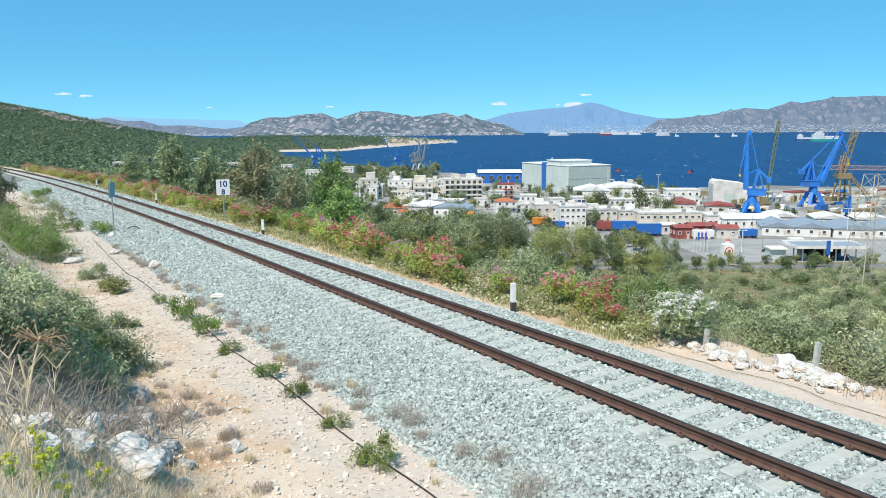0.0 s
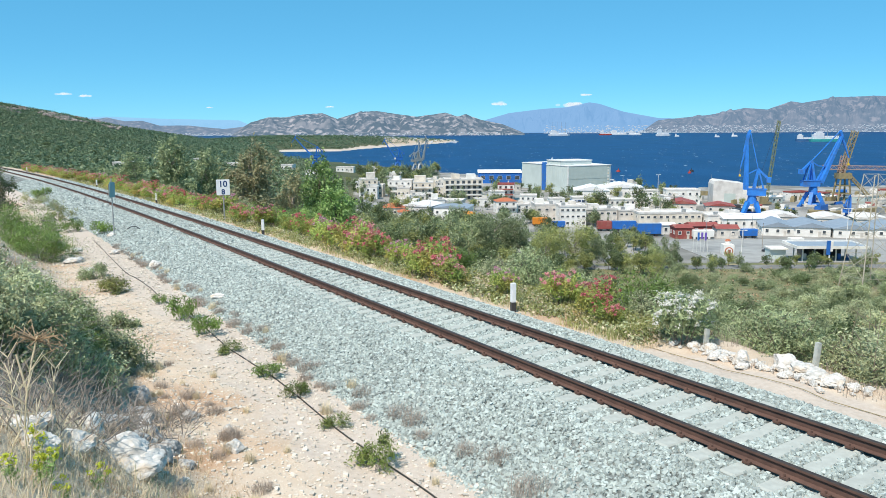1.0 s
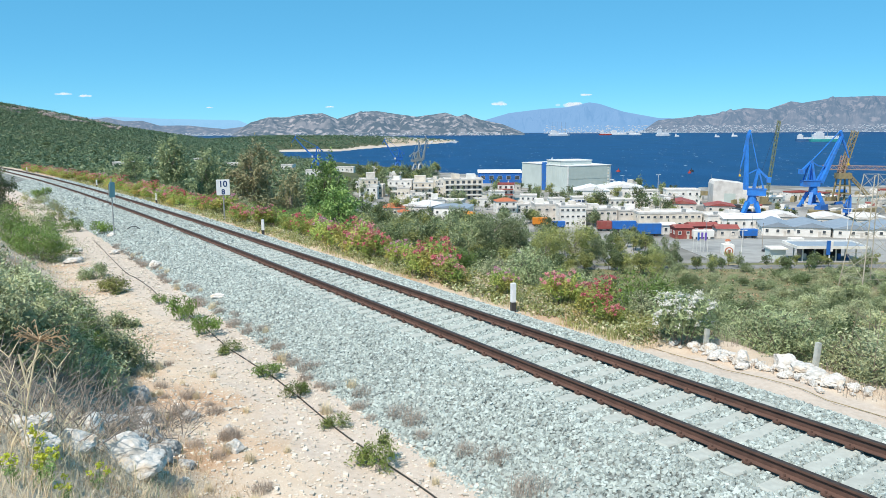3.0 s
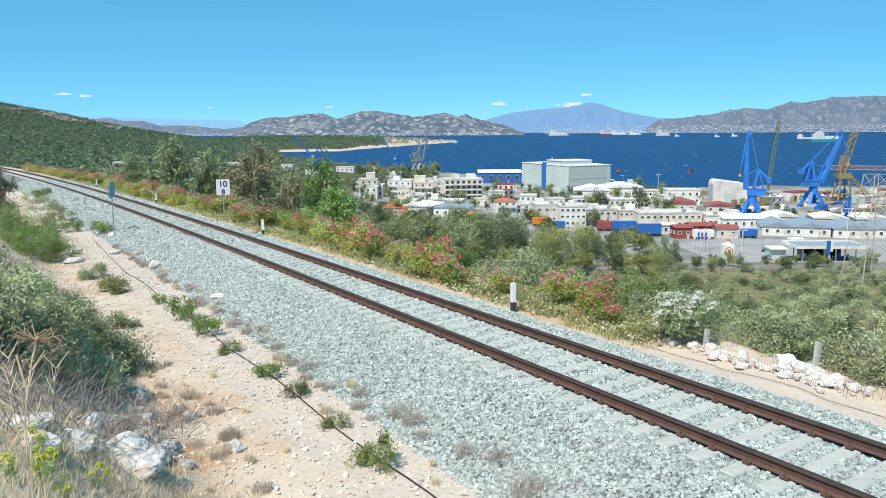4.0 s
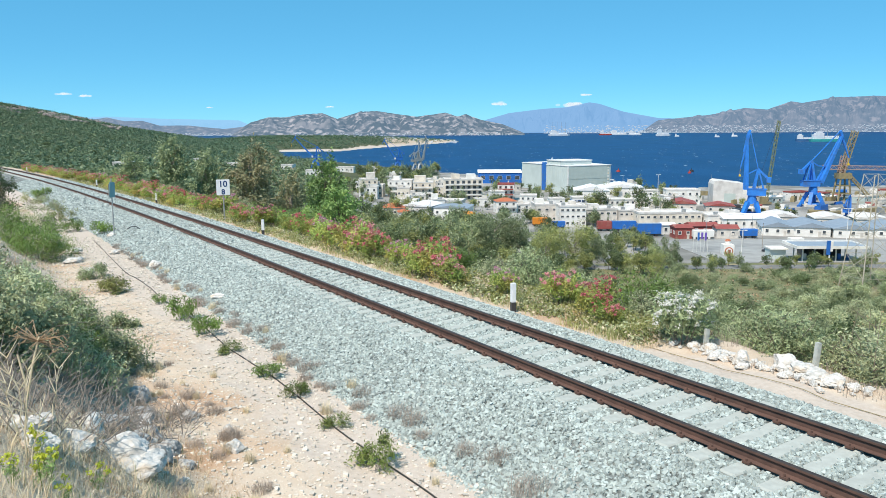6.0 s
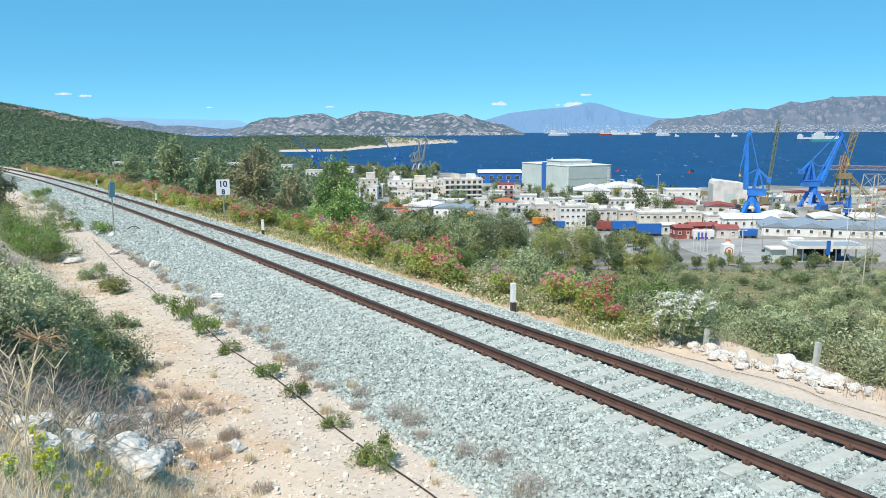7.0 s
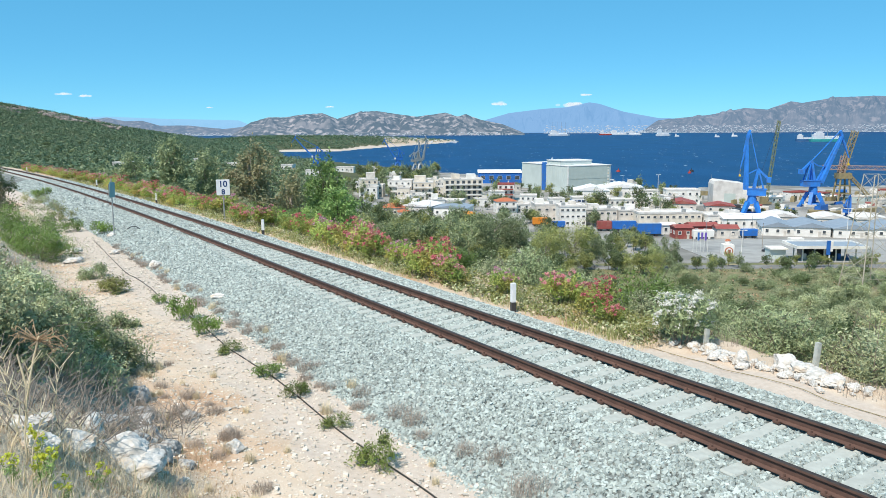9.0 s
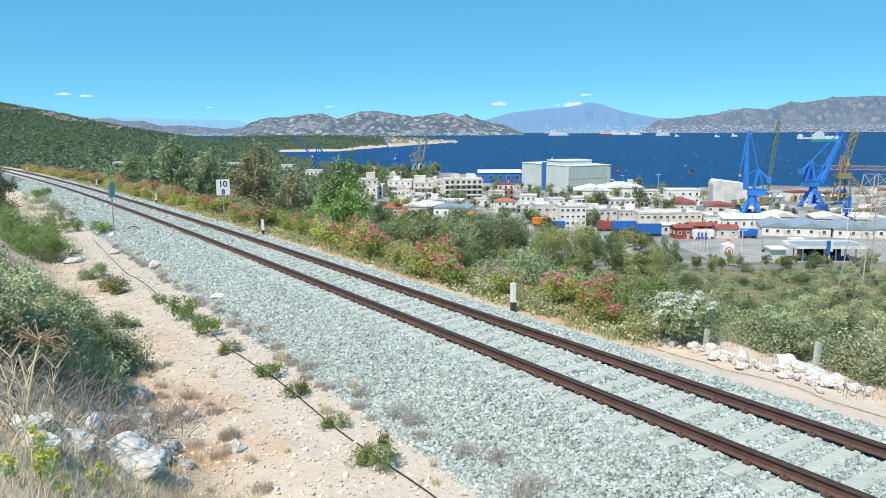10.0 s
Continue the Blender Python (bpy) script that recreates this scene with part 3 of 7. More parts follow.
M_WHITEROOF = surf("white_sheet_roof", (0.80, 0.80, 0.80), (0.70, 0.70, 0.71), scale=0.25, rough=0.6)
M_GLASS = surf("dark_window_glass", (0.085, 0.10, 0.12), (0.05, 0.06, 0.07), scale=0.5, rough=0.15, spec=0.5)
M_ORANGE = surf("orange_paint", (0.70, 0.24, 0.02), (0.62, 0.22, 0.03), scale=0.8, rough=0.6)
M_YELLOW = surf("yellow_paint", (0.72, 0.48, 0.04), (0.62, 0.42, 0.05), scale=0.8, rough=0.6)
M_GREENP = surf("green_paint", (0.02, 0.45, 0.18), (0.02, 0.38, 0.16), scale=0.8, rough=0.5)
M_PURPLE = surf("violet_cloth", (0.20, 0.12, 0.50), (0.15, 0.10, 0.40), scale=0.8, rough=0.9)
M_STEEL = surf("galvanised_steel", (0.45, 0.46, 0.46), (0.36, 0.37, 0.37), scale=2, rough=0.55, metal=0.6)
M_WOODPOLE = surf("weathered_pole", (0.34, 0.29, 0.23), (0.26, 0.22, 0.18), scale=3, rough=0.9)
M_PYLON = surf("sunlit_pylon_steel", (0.50, 0.46, 0.38), (0.40, 0.36, 0.30), scale=2, rough=0.8)
M_ASPHALT = surf("worn_asphalt", (0.20, 0.20, 0.20), (0.15, 0.15, 0.15), scale=0.8, rough=0.95, c3=(0.26, 0.25, 0.24), big=0.2)
M_YARD = surf("pale_concrete_yard", (0.36, 0.36, 0.345), (0.29, 0.29, 0.28), scale=0.2, rough=0.95, c3=(0.23, 0.23, 0.225), big=0.3)
M_DARK = surf("dark_paint", (0.05, 0.05, 0.055), (0.035, 0.035, 0.04), scale=2, rough=0.5)
M_SHIP = surf("ship_white", (0.75, 0.77, 0.78), (0.62, 0.65, 0.68), scale=0.1, rough=0.6)
M_HULL = surf("ship_hull", (0.05, 0.16, 0.32), (0.04, 0.12, 0.25), scale=0.1, rough=0.6)
M_TEAL = surf("teal_hull", (0.05, 0.42, 0.38), (0.05, 0.35, 0.33), scale=0.1, rough=0.6)
M_REDBUOY = surf("red_buoy_paint", (0.50, 0.06, 0.04), (0.40, 0.06, 0.04), scale=0.5, rough=0.6)

_window_mesh = {}


def window_meshes(w, h, frame_m):
    key = (round(w, 2), round(h, 2), frame_m.name)
    if key not in _window_mesh:
        bm = bmesh.new()
        t = 0.10
        box(bm, -w / 2 - t, -w / 2, -0.10, 0.05, -h / 2 - t, h / 2 + t)
        box(bm, w / 2, w / 2 + t, -0.10, 0.05, -h / 2 - t, h / 2 + t)
        box(bm, -w / 2, w / 2, -0.10, 0.05, h / 2, h / 2 + t)
        box(bm, -w / 2 - 0.05, w / 2 + 0.05, -0.18, 0.05, -h / 2 - t, -h / 2)
        a = bpy.data.meshes.new("window")
        bm.to_mesh(a)
        bm.free()
        a.materials.append(frame_m)
        bm = bmesh.new()
        box(bm, -w / 2, w / 2, -0.03, 0.05, -h / 2, h / 2)
        b = bpy.data.meshes.new("pane")
        bm.to_mesh(b)
        bm.free()
        b.materials.append(M_GLASS)
        _window_mesh[key] = (a, b)
    return _window_mesh[key]


def put_window(parent, x, y, z, rz, w, h, frame_m):
    a, b = window_meshes(w, h, frame_m)
    o = new("window", a)
    o.parent = parent
    o.matrix_basis = pose(x, y, z, 0, 0, rz)
    q = new("pane", b)
    q.parent = o
    return o


def building(name, label, x, y, w, d, h, yaw=0, storeys=2, bays=3, wall=None, roof="flat", roofm=None, trim=None,
             balcony=False, win=(1.1, 1.2), side=2, category="house", group="houses of the town", gable_h=None, z=None):
    """A house: walls, roof, windows on the front and on both sides. Its front faces -y before the turn by yaw."""
    wall, roofm, trim = wall or M_WHITE, roofm or M_ROOF, trim or M_WHITE
    zb = min(ground_z(x, y), ground_z(x, y + d * 0.8)) if z is None else z
    e = empty(name, pose(x, y + d / 2, zb, 0, 0, yaw), label, category, group)
    bm = bmesh.new()
    box(bm, -w / 2, w / 2, -d / 2, d / 2, -0.8, h)
    part("wall", bm, wall, e)
    bm = bmesh.new()
    gh = gable_h or w * 0.16
    if roof == "flat":
        t = 0.25
        box(bm, -w / 2 - 0.15, w / 2 + 0.15, -d / 2 - 0.15, d / 2 + 0.15, h, h + 0.22)
        for (a, b, c, q) in ((-w / 2 - 0.15, w / 2 + 0.15, -d / 2 - 0.15, -d / 2 + t), (-w / 2 - 0.15, w / 2 + 0.15, d / 2 - t, d / 2 + 0.15), (-w / 2 - 0.15, -w / 2 + t, -d / 2 + t, d / 2 - t), (w / 2 - t, w / 2 + 0.15, -d / 2 + t, d / 2 - t)):
            box(bm, a, b, c, q, h + 0.22, h + 0.75)
        part("roof", bm, roofm, e)
    else:
        o = 0.4
        if roof == "gable":      # ridge runs from front to back
            v = [(-w / 2 - o, -d / 2 - o, h), (w / 2 + o, -d / 2 - o, h), (w / 2 + o, d / 2 + o, h), (-w / 2 - o, d / 2 + o, h), (0, -d / 2 - o, h + gh), (0, d / 2 + o, h + gh)]
            f = [(0, 1, 4), (2, 3, 5), (1, 2, 5, 4), (3, 0, 4, 5), (3, 2, 1, 0)]
        elif roof == "ridge":    # ridge runs along the front
            v = [(-w / 2 - o, -d / 2 - o, h), (w / 2 + o, -d / 2 - o, h), (w / 2 + o, d / 2 + o, h), (-w / 2 - o, d / 2 + o, h), (-w / 2 - o, 0, h + gh), (w / 2 + o, 0, h + gh)]
            f = [(0, 1, 5, 4), (2, 3, 4, 5), (1, 2, 5), (3, 0, 4), (3, 2, 1, 0)]
        else:                    # hipped
            k = min(w, d) * 0.45
            v = [(-w / 2 - o, -d / 2 - o, h), (w / 2 + o, -d / 2 - o, h), (w / 2 + o, d / 2 + o, h), (-w / 2 - o, d / 2 + o, h), (-max(w / 2 - k, 0.2), 0, h + gh), (max(w / 2 - k, 0.2), 0, h + gh)]
            f = [(0, 1, 5, 4), (2, 3, 4, 5), (1, 2, 5), (3, 0, 4), (3, 2, 1, 0)]
        for p in v:
            bm.verts.new(p)
        bm.verts.ensure_lookup_table()
        for q in f:
            bm.faces.new([bm.verts[k] for k in q])
        part("roof", bm, roofm, e)
    sh = h / max(storeys, 1)
    for st in range(storeys):
        zc = sh * st + sh * 0.55
        for k in range(bays):
            xc = -w / 2 + w * (k + 0.5) / bays
            put_window(e, xc, -d / 2, zc, 0, min(win[0], w / bays * 0.7), min(win[1], sh * 0.62), trim)
        for sd, rz in ((-1, -90), (1, 90)):
            for k in range(side):
                yc = -d / 2 + d * (k + 0.5) / side
                put_window(e, sd * w / 2, yc, zc, rz, min(win[0], d / side * 0.6), min(win[1], sh * 0.62), trim)
        if balcony and st > 0:
            bm = bmesh.new()
            box(bm, -w * 0.46, w * 0.46, -d / 2 - 1.3, -d / 2, sh * st - 0.15, sh * st)
            part("balcony_slab", bm, wall, e)
            bm = bmesh.new()
            box(bm, -w * 0.46, w * 0.46, -d / 2 - 1.35, -d / 2 - 1.25, sh * st, sh * st + 0.9)
            part("balustrade", bm, trim, e)
    bm = bmesh.new()
    box(bm, w * 0.18, w * 0.18 + 1.0, -d / 2 - 0.05, -d / 2 + 0.1, 0.0, min(2.1, h * 0.7))
    part("door", bm, M_BEIGE, e)
    return e


def rooftop(e, x, y, w, d, h, wall, name="stairhead"):
    bm = bmesh.new()
    top = max(v[2] for o in e.children for v in o.bound_box if o.name.startswith("wall"))
    box(bm, x - w / 2, x + w / 2, y - d / 2, y + d / 2, top + 0.2, top + h)
    part(name, bm, wall, e)


def build_town():
    b = building
    e = b("apartment_house", "unfinished cream apartment house with open top floor", -46, 474, 10.4, 10, 10.0, 12, 3, 3, M_CREAM, balcony=True)
    rooftop(e, 1.5, 1, 5, 6, 4.2, M_BEIGE)
    e = b("apartment_house", "white apartment house with balconies on the upper floors", -26, 480, 15.1, 11, 10.2, -8, 3, 4, M_WHITE, balcony=True)
    rooftop(e, -3, 2, 4, 4, 2.6, M_WHITE)
    e = b("apartment_house", "cream terraced apartment house with a set-back top", -12, 472, 12.1, 11, 9.6, 0, 3, 3, M_CREAM, balcony=True)
    rooftop(e, -2, 2, 7, 6, 4.0, M_CREAM)
    e = b("apartment_block", "beige four-storey apartment block with deep dark balconies", 12, 460, 22.9, 12, 12.2, 4, 4, 7, M_CREAM, balcony=True, win=(1.8, 1.9))
    rooftop(e, -4.5, 0, 5, 6, 3.2, M_CREAM)
    rooftop(e, 5, 0, 5, 6, 3.2, M_WHITE)
    b("hangar", "long hangar with white roof and blue and yellow wall panels", 44, 594, 33, 16, 8.0, 0, 1, 5, M_BLUE, "ridge", M_WHITEROOF, win=(3.2, 2.6), side=0, category="hangar", gable_h=2.2)
    b("house", "white three-storey house with red balcony trim", 38, 459, 9.8, 9, 9.2, -6, 3, 3, M_WHITE, roofm=M_REDROOF, trim=M_REDROOF, balcony=True)
    b("house", "low white house beside a red-trimmed one", 31, 440, 8, 8, 6.5, 8, 2, 2, M_WHITE)
    b("house", "white house with orange tile hipped roof", -24, 373, 10.4, 9, 4.6, 12, 1, 3, M_CREAM, "hip", M_TILE, gable_h=2.3)
    b("house", "small annex with orange tile roof", -18.5, 367, 6, 6, 3.4, 12, 1, 2, M_WHITE, "hip", M_TILE, gable_h=1.5)
    b("warehouse", "warehouse with a broad white sheet roof", -11, 378, 16.4, 20, 5.0, -20, 1, 3, M_ROOF, "gable", M_WHITEROOF, gable_h=1.5, category="warehouse")
    b("warehouse", "low warehouse with blue-grey sheet roof", 5.5, 372, 16.5, 18, 4.8, -14, 1, 4, M_WHITE, "gable", M_BLUEROOF, gable_h=1.2, category="warehouse")
    b("warehouse", "low grey warehouse behind the white roof", 2, 400, 18, 12, 5.2, -12, 1, 4, M_BEIGE, "flat", M_ROOF, category="warehouse")
    b("kiosk", "small orange and yellow kiosk by the trees", 11.5, 355, 5.5, 4, 3.8, -25, 1, 2, M_YELLOW, "ridge", M_ORANGE, gable_h=1.0, category="kiosk")
    b("house", "white arched house with small red roof", 32, 391, 10.6, 9, 6.0, 6, 2, 3, M_WHITE, "hip", M_TILE, gable_h=1.6, balcony=True)
    b("house", "white two-storey house near the shed", 47, 420, 9, 8, 6.0, -6, 2, 3, M_WHITE)
    b("house", "small white house among trees", 60, 405, 8, 8, 5.5, 3, 2, 2, M_WHITE)
    # row of factory fronts
    e = b("factory", "beige flat-roofed factory front with stained render", 47, 349, 10.5, 14, 8.2, 2, 2, 3, M_BEIGE, category="factory", win=(1.4, 0.9))
    rooftop(e, -2.5, 1, 4, 4, 2.4, M_WHITE)
    rooftop(e, 2.5, -3, 1.6, 1.2, 1.6, M_STEEL, "water_tank")
    e = b("factory", "white flat-roofed factory front with rows of small windows", 57, 338, 11.7, 15, 8.6, 2, 3, 5, M_WHITE, category="factory", win=(1.2, 0.8))
    rooftop(e, 1.5, 3, 3, 4, 1.8, M_BEIGE)
    rooftop(e, -3.5, -3, 1.6, 1.2, 1.6, M_STEEL, "water_tank")
    e = b("factory", "grey-beige factory front with stained wall", 71, 344, 13.9, 15, 6.6, 2, 2, 5, M_BEIGE, category="factory", win=(1.4, 0.8))
    rooftop(e, -3, -1, 5, 4, 2.2, M_ROOF)
    rooftop(e, 4, -3, 1.6, 1.2, 1.6, M_STEEL, "water_tank")
    e = b("factory", "grey flat-roofed workshop front", 83, 343, 9.4, 14, 6.1, 2, 2, 4, M_BEIGE, category="factory", win=(1.2, 0.8))
    rooftop(e, 2, 1, 4, 4, 2.4, M_WHITE)
    rooftop(e, -2, -3, 1.6, 1.2, 1.6, M_STEEL, "water_tank")
    e = b("factory", "long low cream workshop", 98.5, 333, 27.6, 14, 6.0, 2, 2, 10, M_CREAM, category="factory", win=(1.3, 0.8))
    rooftop(e, -8, 3, 3, 4, 1.8, M_BEIGE)
    rooftop(e, 7, -3, 1.6, 1.2, 1.6, M_STEEL, "water_tank")
    e = b("factory", "long low white workshop with flat roof", 122, 330, 17, 12, 5.2, 2, 1, 7, M_WHITE, category="factory", win=(1.3, 0.8))
    rooftop(e, 4, -1, 5, 4, 2.2, M_ROOF)
    rooftop(e, -4, -3, 1.6, 1.2, 1.6, M_STEEL, "water_tank")
    b("office", "white office with a blue window band", 74, 405, 11.6, 9, 6.0, 0, 2, 5, M_WHITE, trim=M_BLUE, category="office", win=(1.8, 0.9))
    b("workshop", "white workshop beside the office", 92, 400, 16, 10, 5.5, 0, 2, 6, M_WHITE, category="workshop")
    b("workshop", "broad low workshop with white sheet roof", 88, 448, 20, 22, 6.4, -8, 1, 5, M_WHITE, "gable", M_WHITEROOF, gable_h=2.6, category="workshop")
    b("workshop", "broad low workshop with white sheet roof", 108, 458, 26, 24, 7.0, -8, 1, 6, M_WHITE, "gable", M_WHITEROOF, gable_h=2.4, category="workshop")
    b("house", "white two-storey harbour house", 119, 442, 8.6, 8, 6.4, 0, 2, 3, M_WHITE)
    b("house", "small cream villa among trees", 104, 395, 7, 7, 5.5, 0, 2, 2, M_CREAM)
    b("office", "white harbour office with flat roof", 135, 431, 18.4, 12, 7.6, -6, 2, 5, M_WHITE, category="office")
    b("workshop", "workshop with a dusty red sheet roof", 124, 392, 14, 18, 4.2, -14, 1, 3, M_BEIGE, "gable", M_REDROOF, gable_h=1.9, category="workshop")
    b("workshop", "low workshop with a rusty roof", 141, 386, 14, 14, 3.6, -14, 1, 3, M_BEIGE, "gable", M_REDROOF, gable_h=1.4, category="workshop")
    b("shed", "long red-roofed storage shed", 106, 310, 11, 9, 3.6, 2, 1, 3, M_REDROOF, "ridge", M_REDROOF, gable_h=1.2, category="shed")
    b("shed", "red-roofed storage shed behind the chapel", 112, 300, 8.3, 8, 3.8, -6, 1, 2, M_BEIGE, "ridge", M_REDROOF, gable_h=1.3, category="shed")
    b("shed", "dark red painted storage shed", 94, 299, 6.6, 7, 4.4, 2, 1, 2, M_REDROOF, "ridge", M_REDROOF, gable_h=1.0, category="shed")
    b("shed", "small white storage shed", 92, 312, 5.3, 7, 3.8, 2, 1, 2, M_WHITE, "ridge", M_WHITEROOF, gable_h=0.8, category="shed")
    b("workshop", "long workshop with white roof by the yard", 131, 326, 24, 12, 4.6, 3, 1, 7, M_WHITE, "ridge", M_WHITEROOF, gable_h=1.6, category="workshop")
    for x, y, w in ((137, 306, 12), (149, 303, 14), (163, 298, 14), (178, 296, 14)):
        b("workshop", "gabled workshop with blue-grey sheet roof and white verge", x, y, w, 22, 3.6, -16, 1, 3, M_WHITE, "gable", M_BLUEROOF, gable_h=1.9, category="workshop", side=3)
    for x, y, w in ((170, 330, 14), (186, 326, 14), (152, 338, 13)):
        b("workshop", "low grey workshop in the yard", x, y, w, 18, 3.8, -14, 1, 3, M_BEIGE, "gable", M_ROOF, gable_h=1.6, category="workshop")
    rng = random.Random(14)
    for k in range(15):
        x, y = rng.uniform(160, 300), rng.uniform(376, 470)
        if abs(x - 203) < 14 and abs(y - 412) < 14 or abs(x - 235) < 12 and abs(y - 445) < 12:
            continue
        b("workshop", "low weathered workshop in the shipyard", x, y, rng.uniform(6, 16), rng.uniform(5, 9), rng.uniform(2.5, 4.5), rng.uniform(10, 40), 1, 3, rng.choice((M_BEIGE, M_WHITE, M_CLAD2, M_BEIGE)), rng.choice(("ridge", "flat")), rng.choice((M_ROOF, M_BLUEROOF, M_REDROOF, M_BEIGE, M_WHITEROOF)), gable_h=1.0, category="workshop", side=1)
    rng = random.Random(4)
    # lesser houses between the trees
    for k in range(26):
        x = rng.uniform(-60, 130)
        y = rng.uniform(395, 560) if x > -30 else rng.uniform(420, 700)
        if 50 < x < 112 and y > 440:
            continue
        e = b("house", "small flat-roofed house among trees", x, y, rng.uniform(7, 12), rng.uniform(7, 10), rng.uniform(3.2, 6.6), rng.uniform(-12, 12), rng.choice((1, 2)), 3, rng.choice((M_WHITE, M_WHITE, M_CREAM, M_BEIGE)))
        rooftop(e, rng.uniform(-2, 2), rng.uniform(-1, 2), rng.uniform(2, 4), 3, rng.uniform(1.6, 2.8), rng.choice((M_WHITE, M_BEIGE)))
        rooftop(e, rng.uniform(-3, 3), -2.5, 1.4, 1.0, 1.5, M_STEEL, "water_tank")
    for x, y, m, w in ((-100, 600, M_WHITE, 16), (-128, 640, M_WHITE, 12), (-150, 560, M_BEIGE, 14), (-88, 700, M_WHITE, 20), (-215, 520, M_BEIGE, 16), (-190, 610, M_WHITE, 12), (-70, 720, M_CREAM, 24), (-300, 480, M_BEIGE, 22)):
        b("house", "pale flat-roofed building among trees", x, y, w * 0.8, 9, 4.2, rng.uniform(-10, 10), 1, 4, m)


def big_shed():
    zb = ground_z(90, 520)
    e = empty("shipyard_hall", pose(81.6, 505, zb, 0, 0, 25), "huge grey-green clad shipbuilding hall with a blue stripe", "hall")

    def block(name, x0, x1, y0, y1, z0, z1, mat):
        bm = bmesh.new()
        box(bm, x0, x1, y0, y1, z0, z1)
        return part(name, bm, mat, e)
    block("wall", 0, 34, 0, 26, -1, 17.4, M_CLAD)
    block("roof", -0.3, 34.3, -0.4, 26, 17.4, 17.9, M_WHITEROOF)
    block("stripe", -0.25, 34, 26, 31, -1, 18.9, M_BLUE)
    block("wing", -1.2, 34, 31, 56, -1, 17.6, M_CLAD)
    block("wing_roof", -1.5, 34.2, 30.8, 56.3, 17.6, 18.0, M_WHITEROOF)
    block("upper_hall", 0.4, 25, 9, 26, 17.9, 20.4, M_CLAD)
    block("upper_roof", 0.0, 25.4, 8.6, 26, 20.4, 20.9, M_WHITEROOF)
    # the front: two broad panels between slim ribs
    block("front_panel", 0.6, 31.0, -0.22, 0, 9.0, 17.0, M_CLAD2)
    block("lower_panel", 0.6, 31.0, -0.22, 0, 0.5, 8.7, M_CLAD2)
    for x in (6.7, 12.8, 18.9, 25.0):
        block("rib", x - 0.1, x + 0.1, -0.27, -0.2, 0.5, 17.0, M_CLAD2)
    for y in (5, 10, 15, 20):
        block("rib", -0.12, 0, y - 0.1, y + 0.1, 0, 17.2, M_CLAD)
    block("corner_trim", -0.3, 0.5, -0.35, 0, 0, 17.4, M_WHITE)
    for k in range(8):
        block("window", 31.6, 32.8, -0.12, 0, 1.5 + k * 2.0, 2.9 + k * 2.0, M_CREAM if k % 2 else M_WHITE)


def curved_shed():
    e = empty("boat_shed", pose(160, 430, ground_z(160, 430), 0, 0, -10), "pale shed with rounded roof edges at the quay", "shed")
    prof = [(-9, 0), (-9, 11.0), (-8.3, 12.6), (-7, 13.2), (8, 11.4), (9.3, 10.6), (9.6, 9), (9.6, 0)]
    bm = bmesh.new()
    a = [bm.verts.new((x, 0, z)) for x, z in prof]
    c = [bm.verts.new((x, 18, z)) for x, z in prof]
    bm.faces.new(a)
    bm.faces.new(c[::-1])
    for k in range(len(prof) - 1):
        bm.faces.new((a[k + 1], a[k], c[k], c[k + 1]))
    part("shell", bm, M_ROOF, e)
    bm = bmesh.new()
    box(bm, -3, 3, -0.1, 0, 0, 6)
    part("gate", bm, M_CLAD2, e)


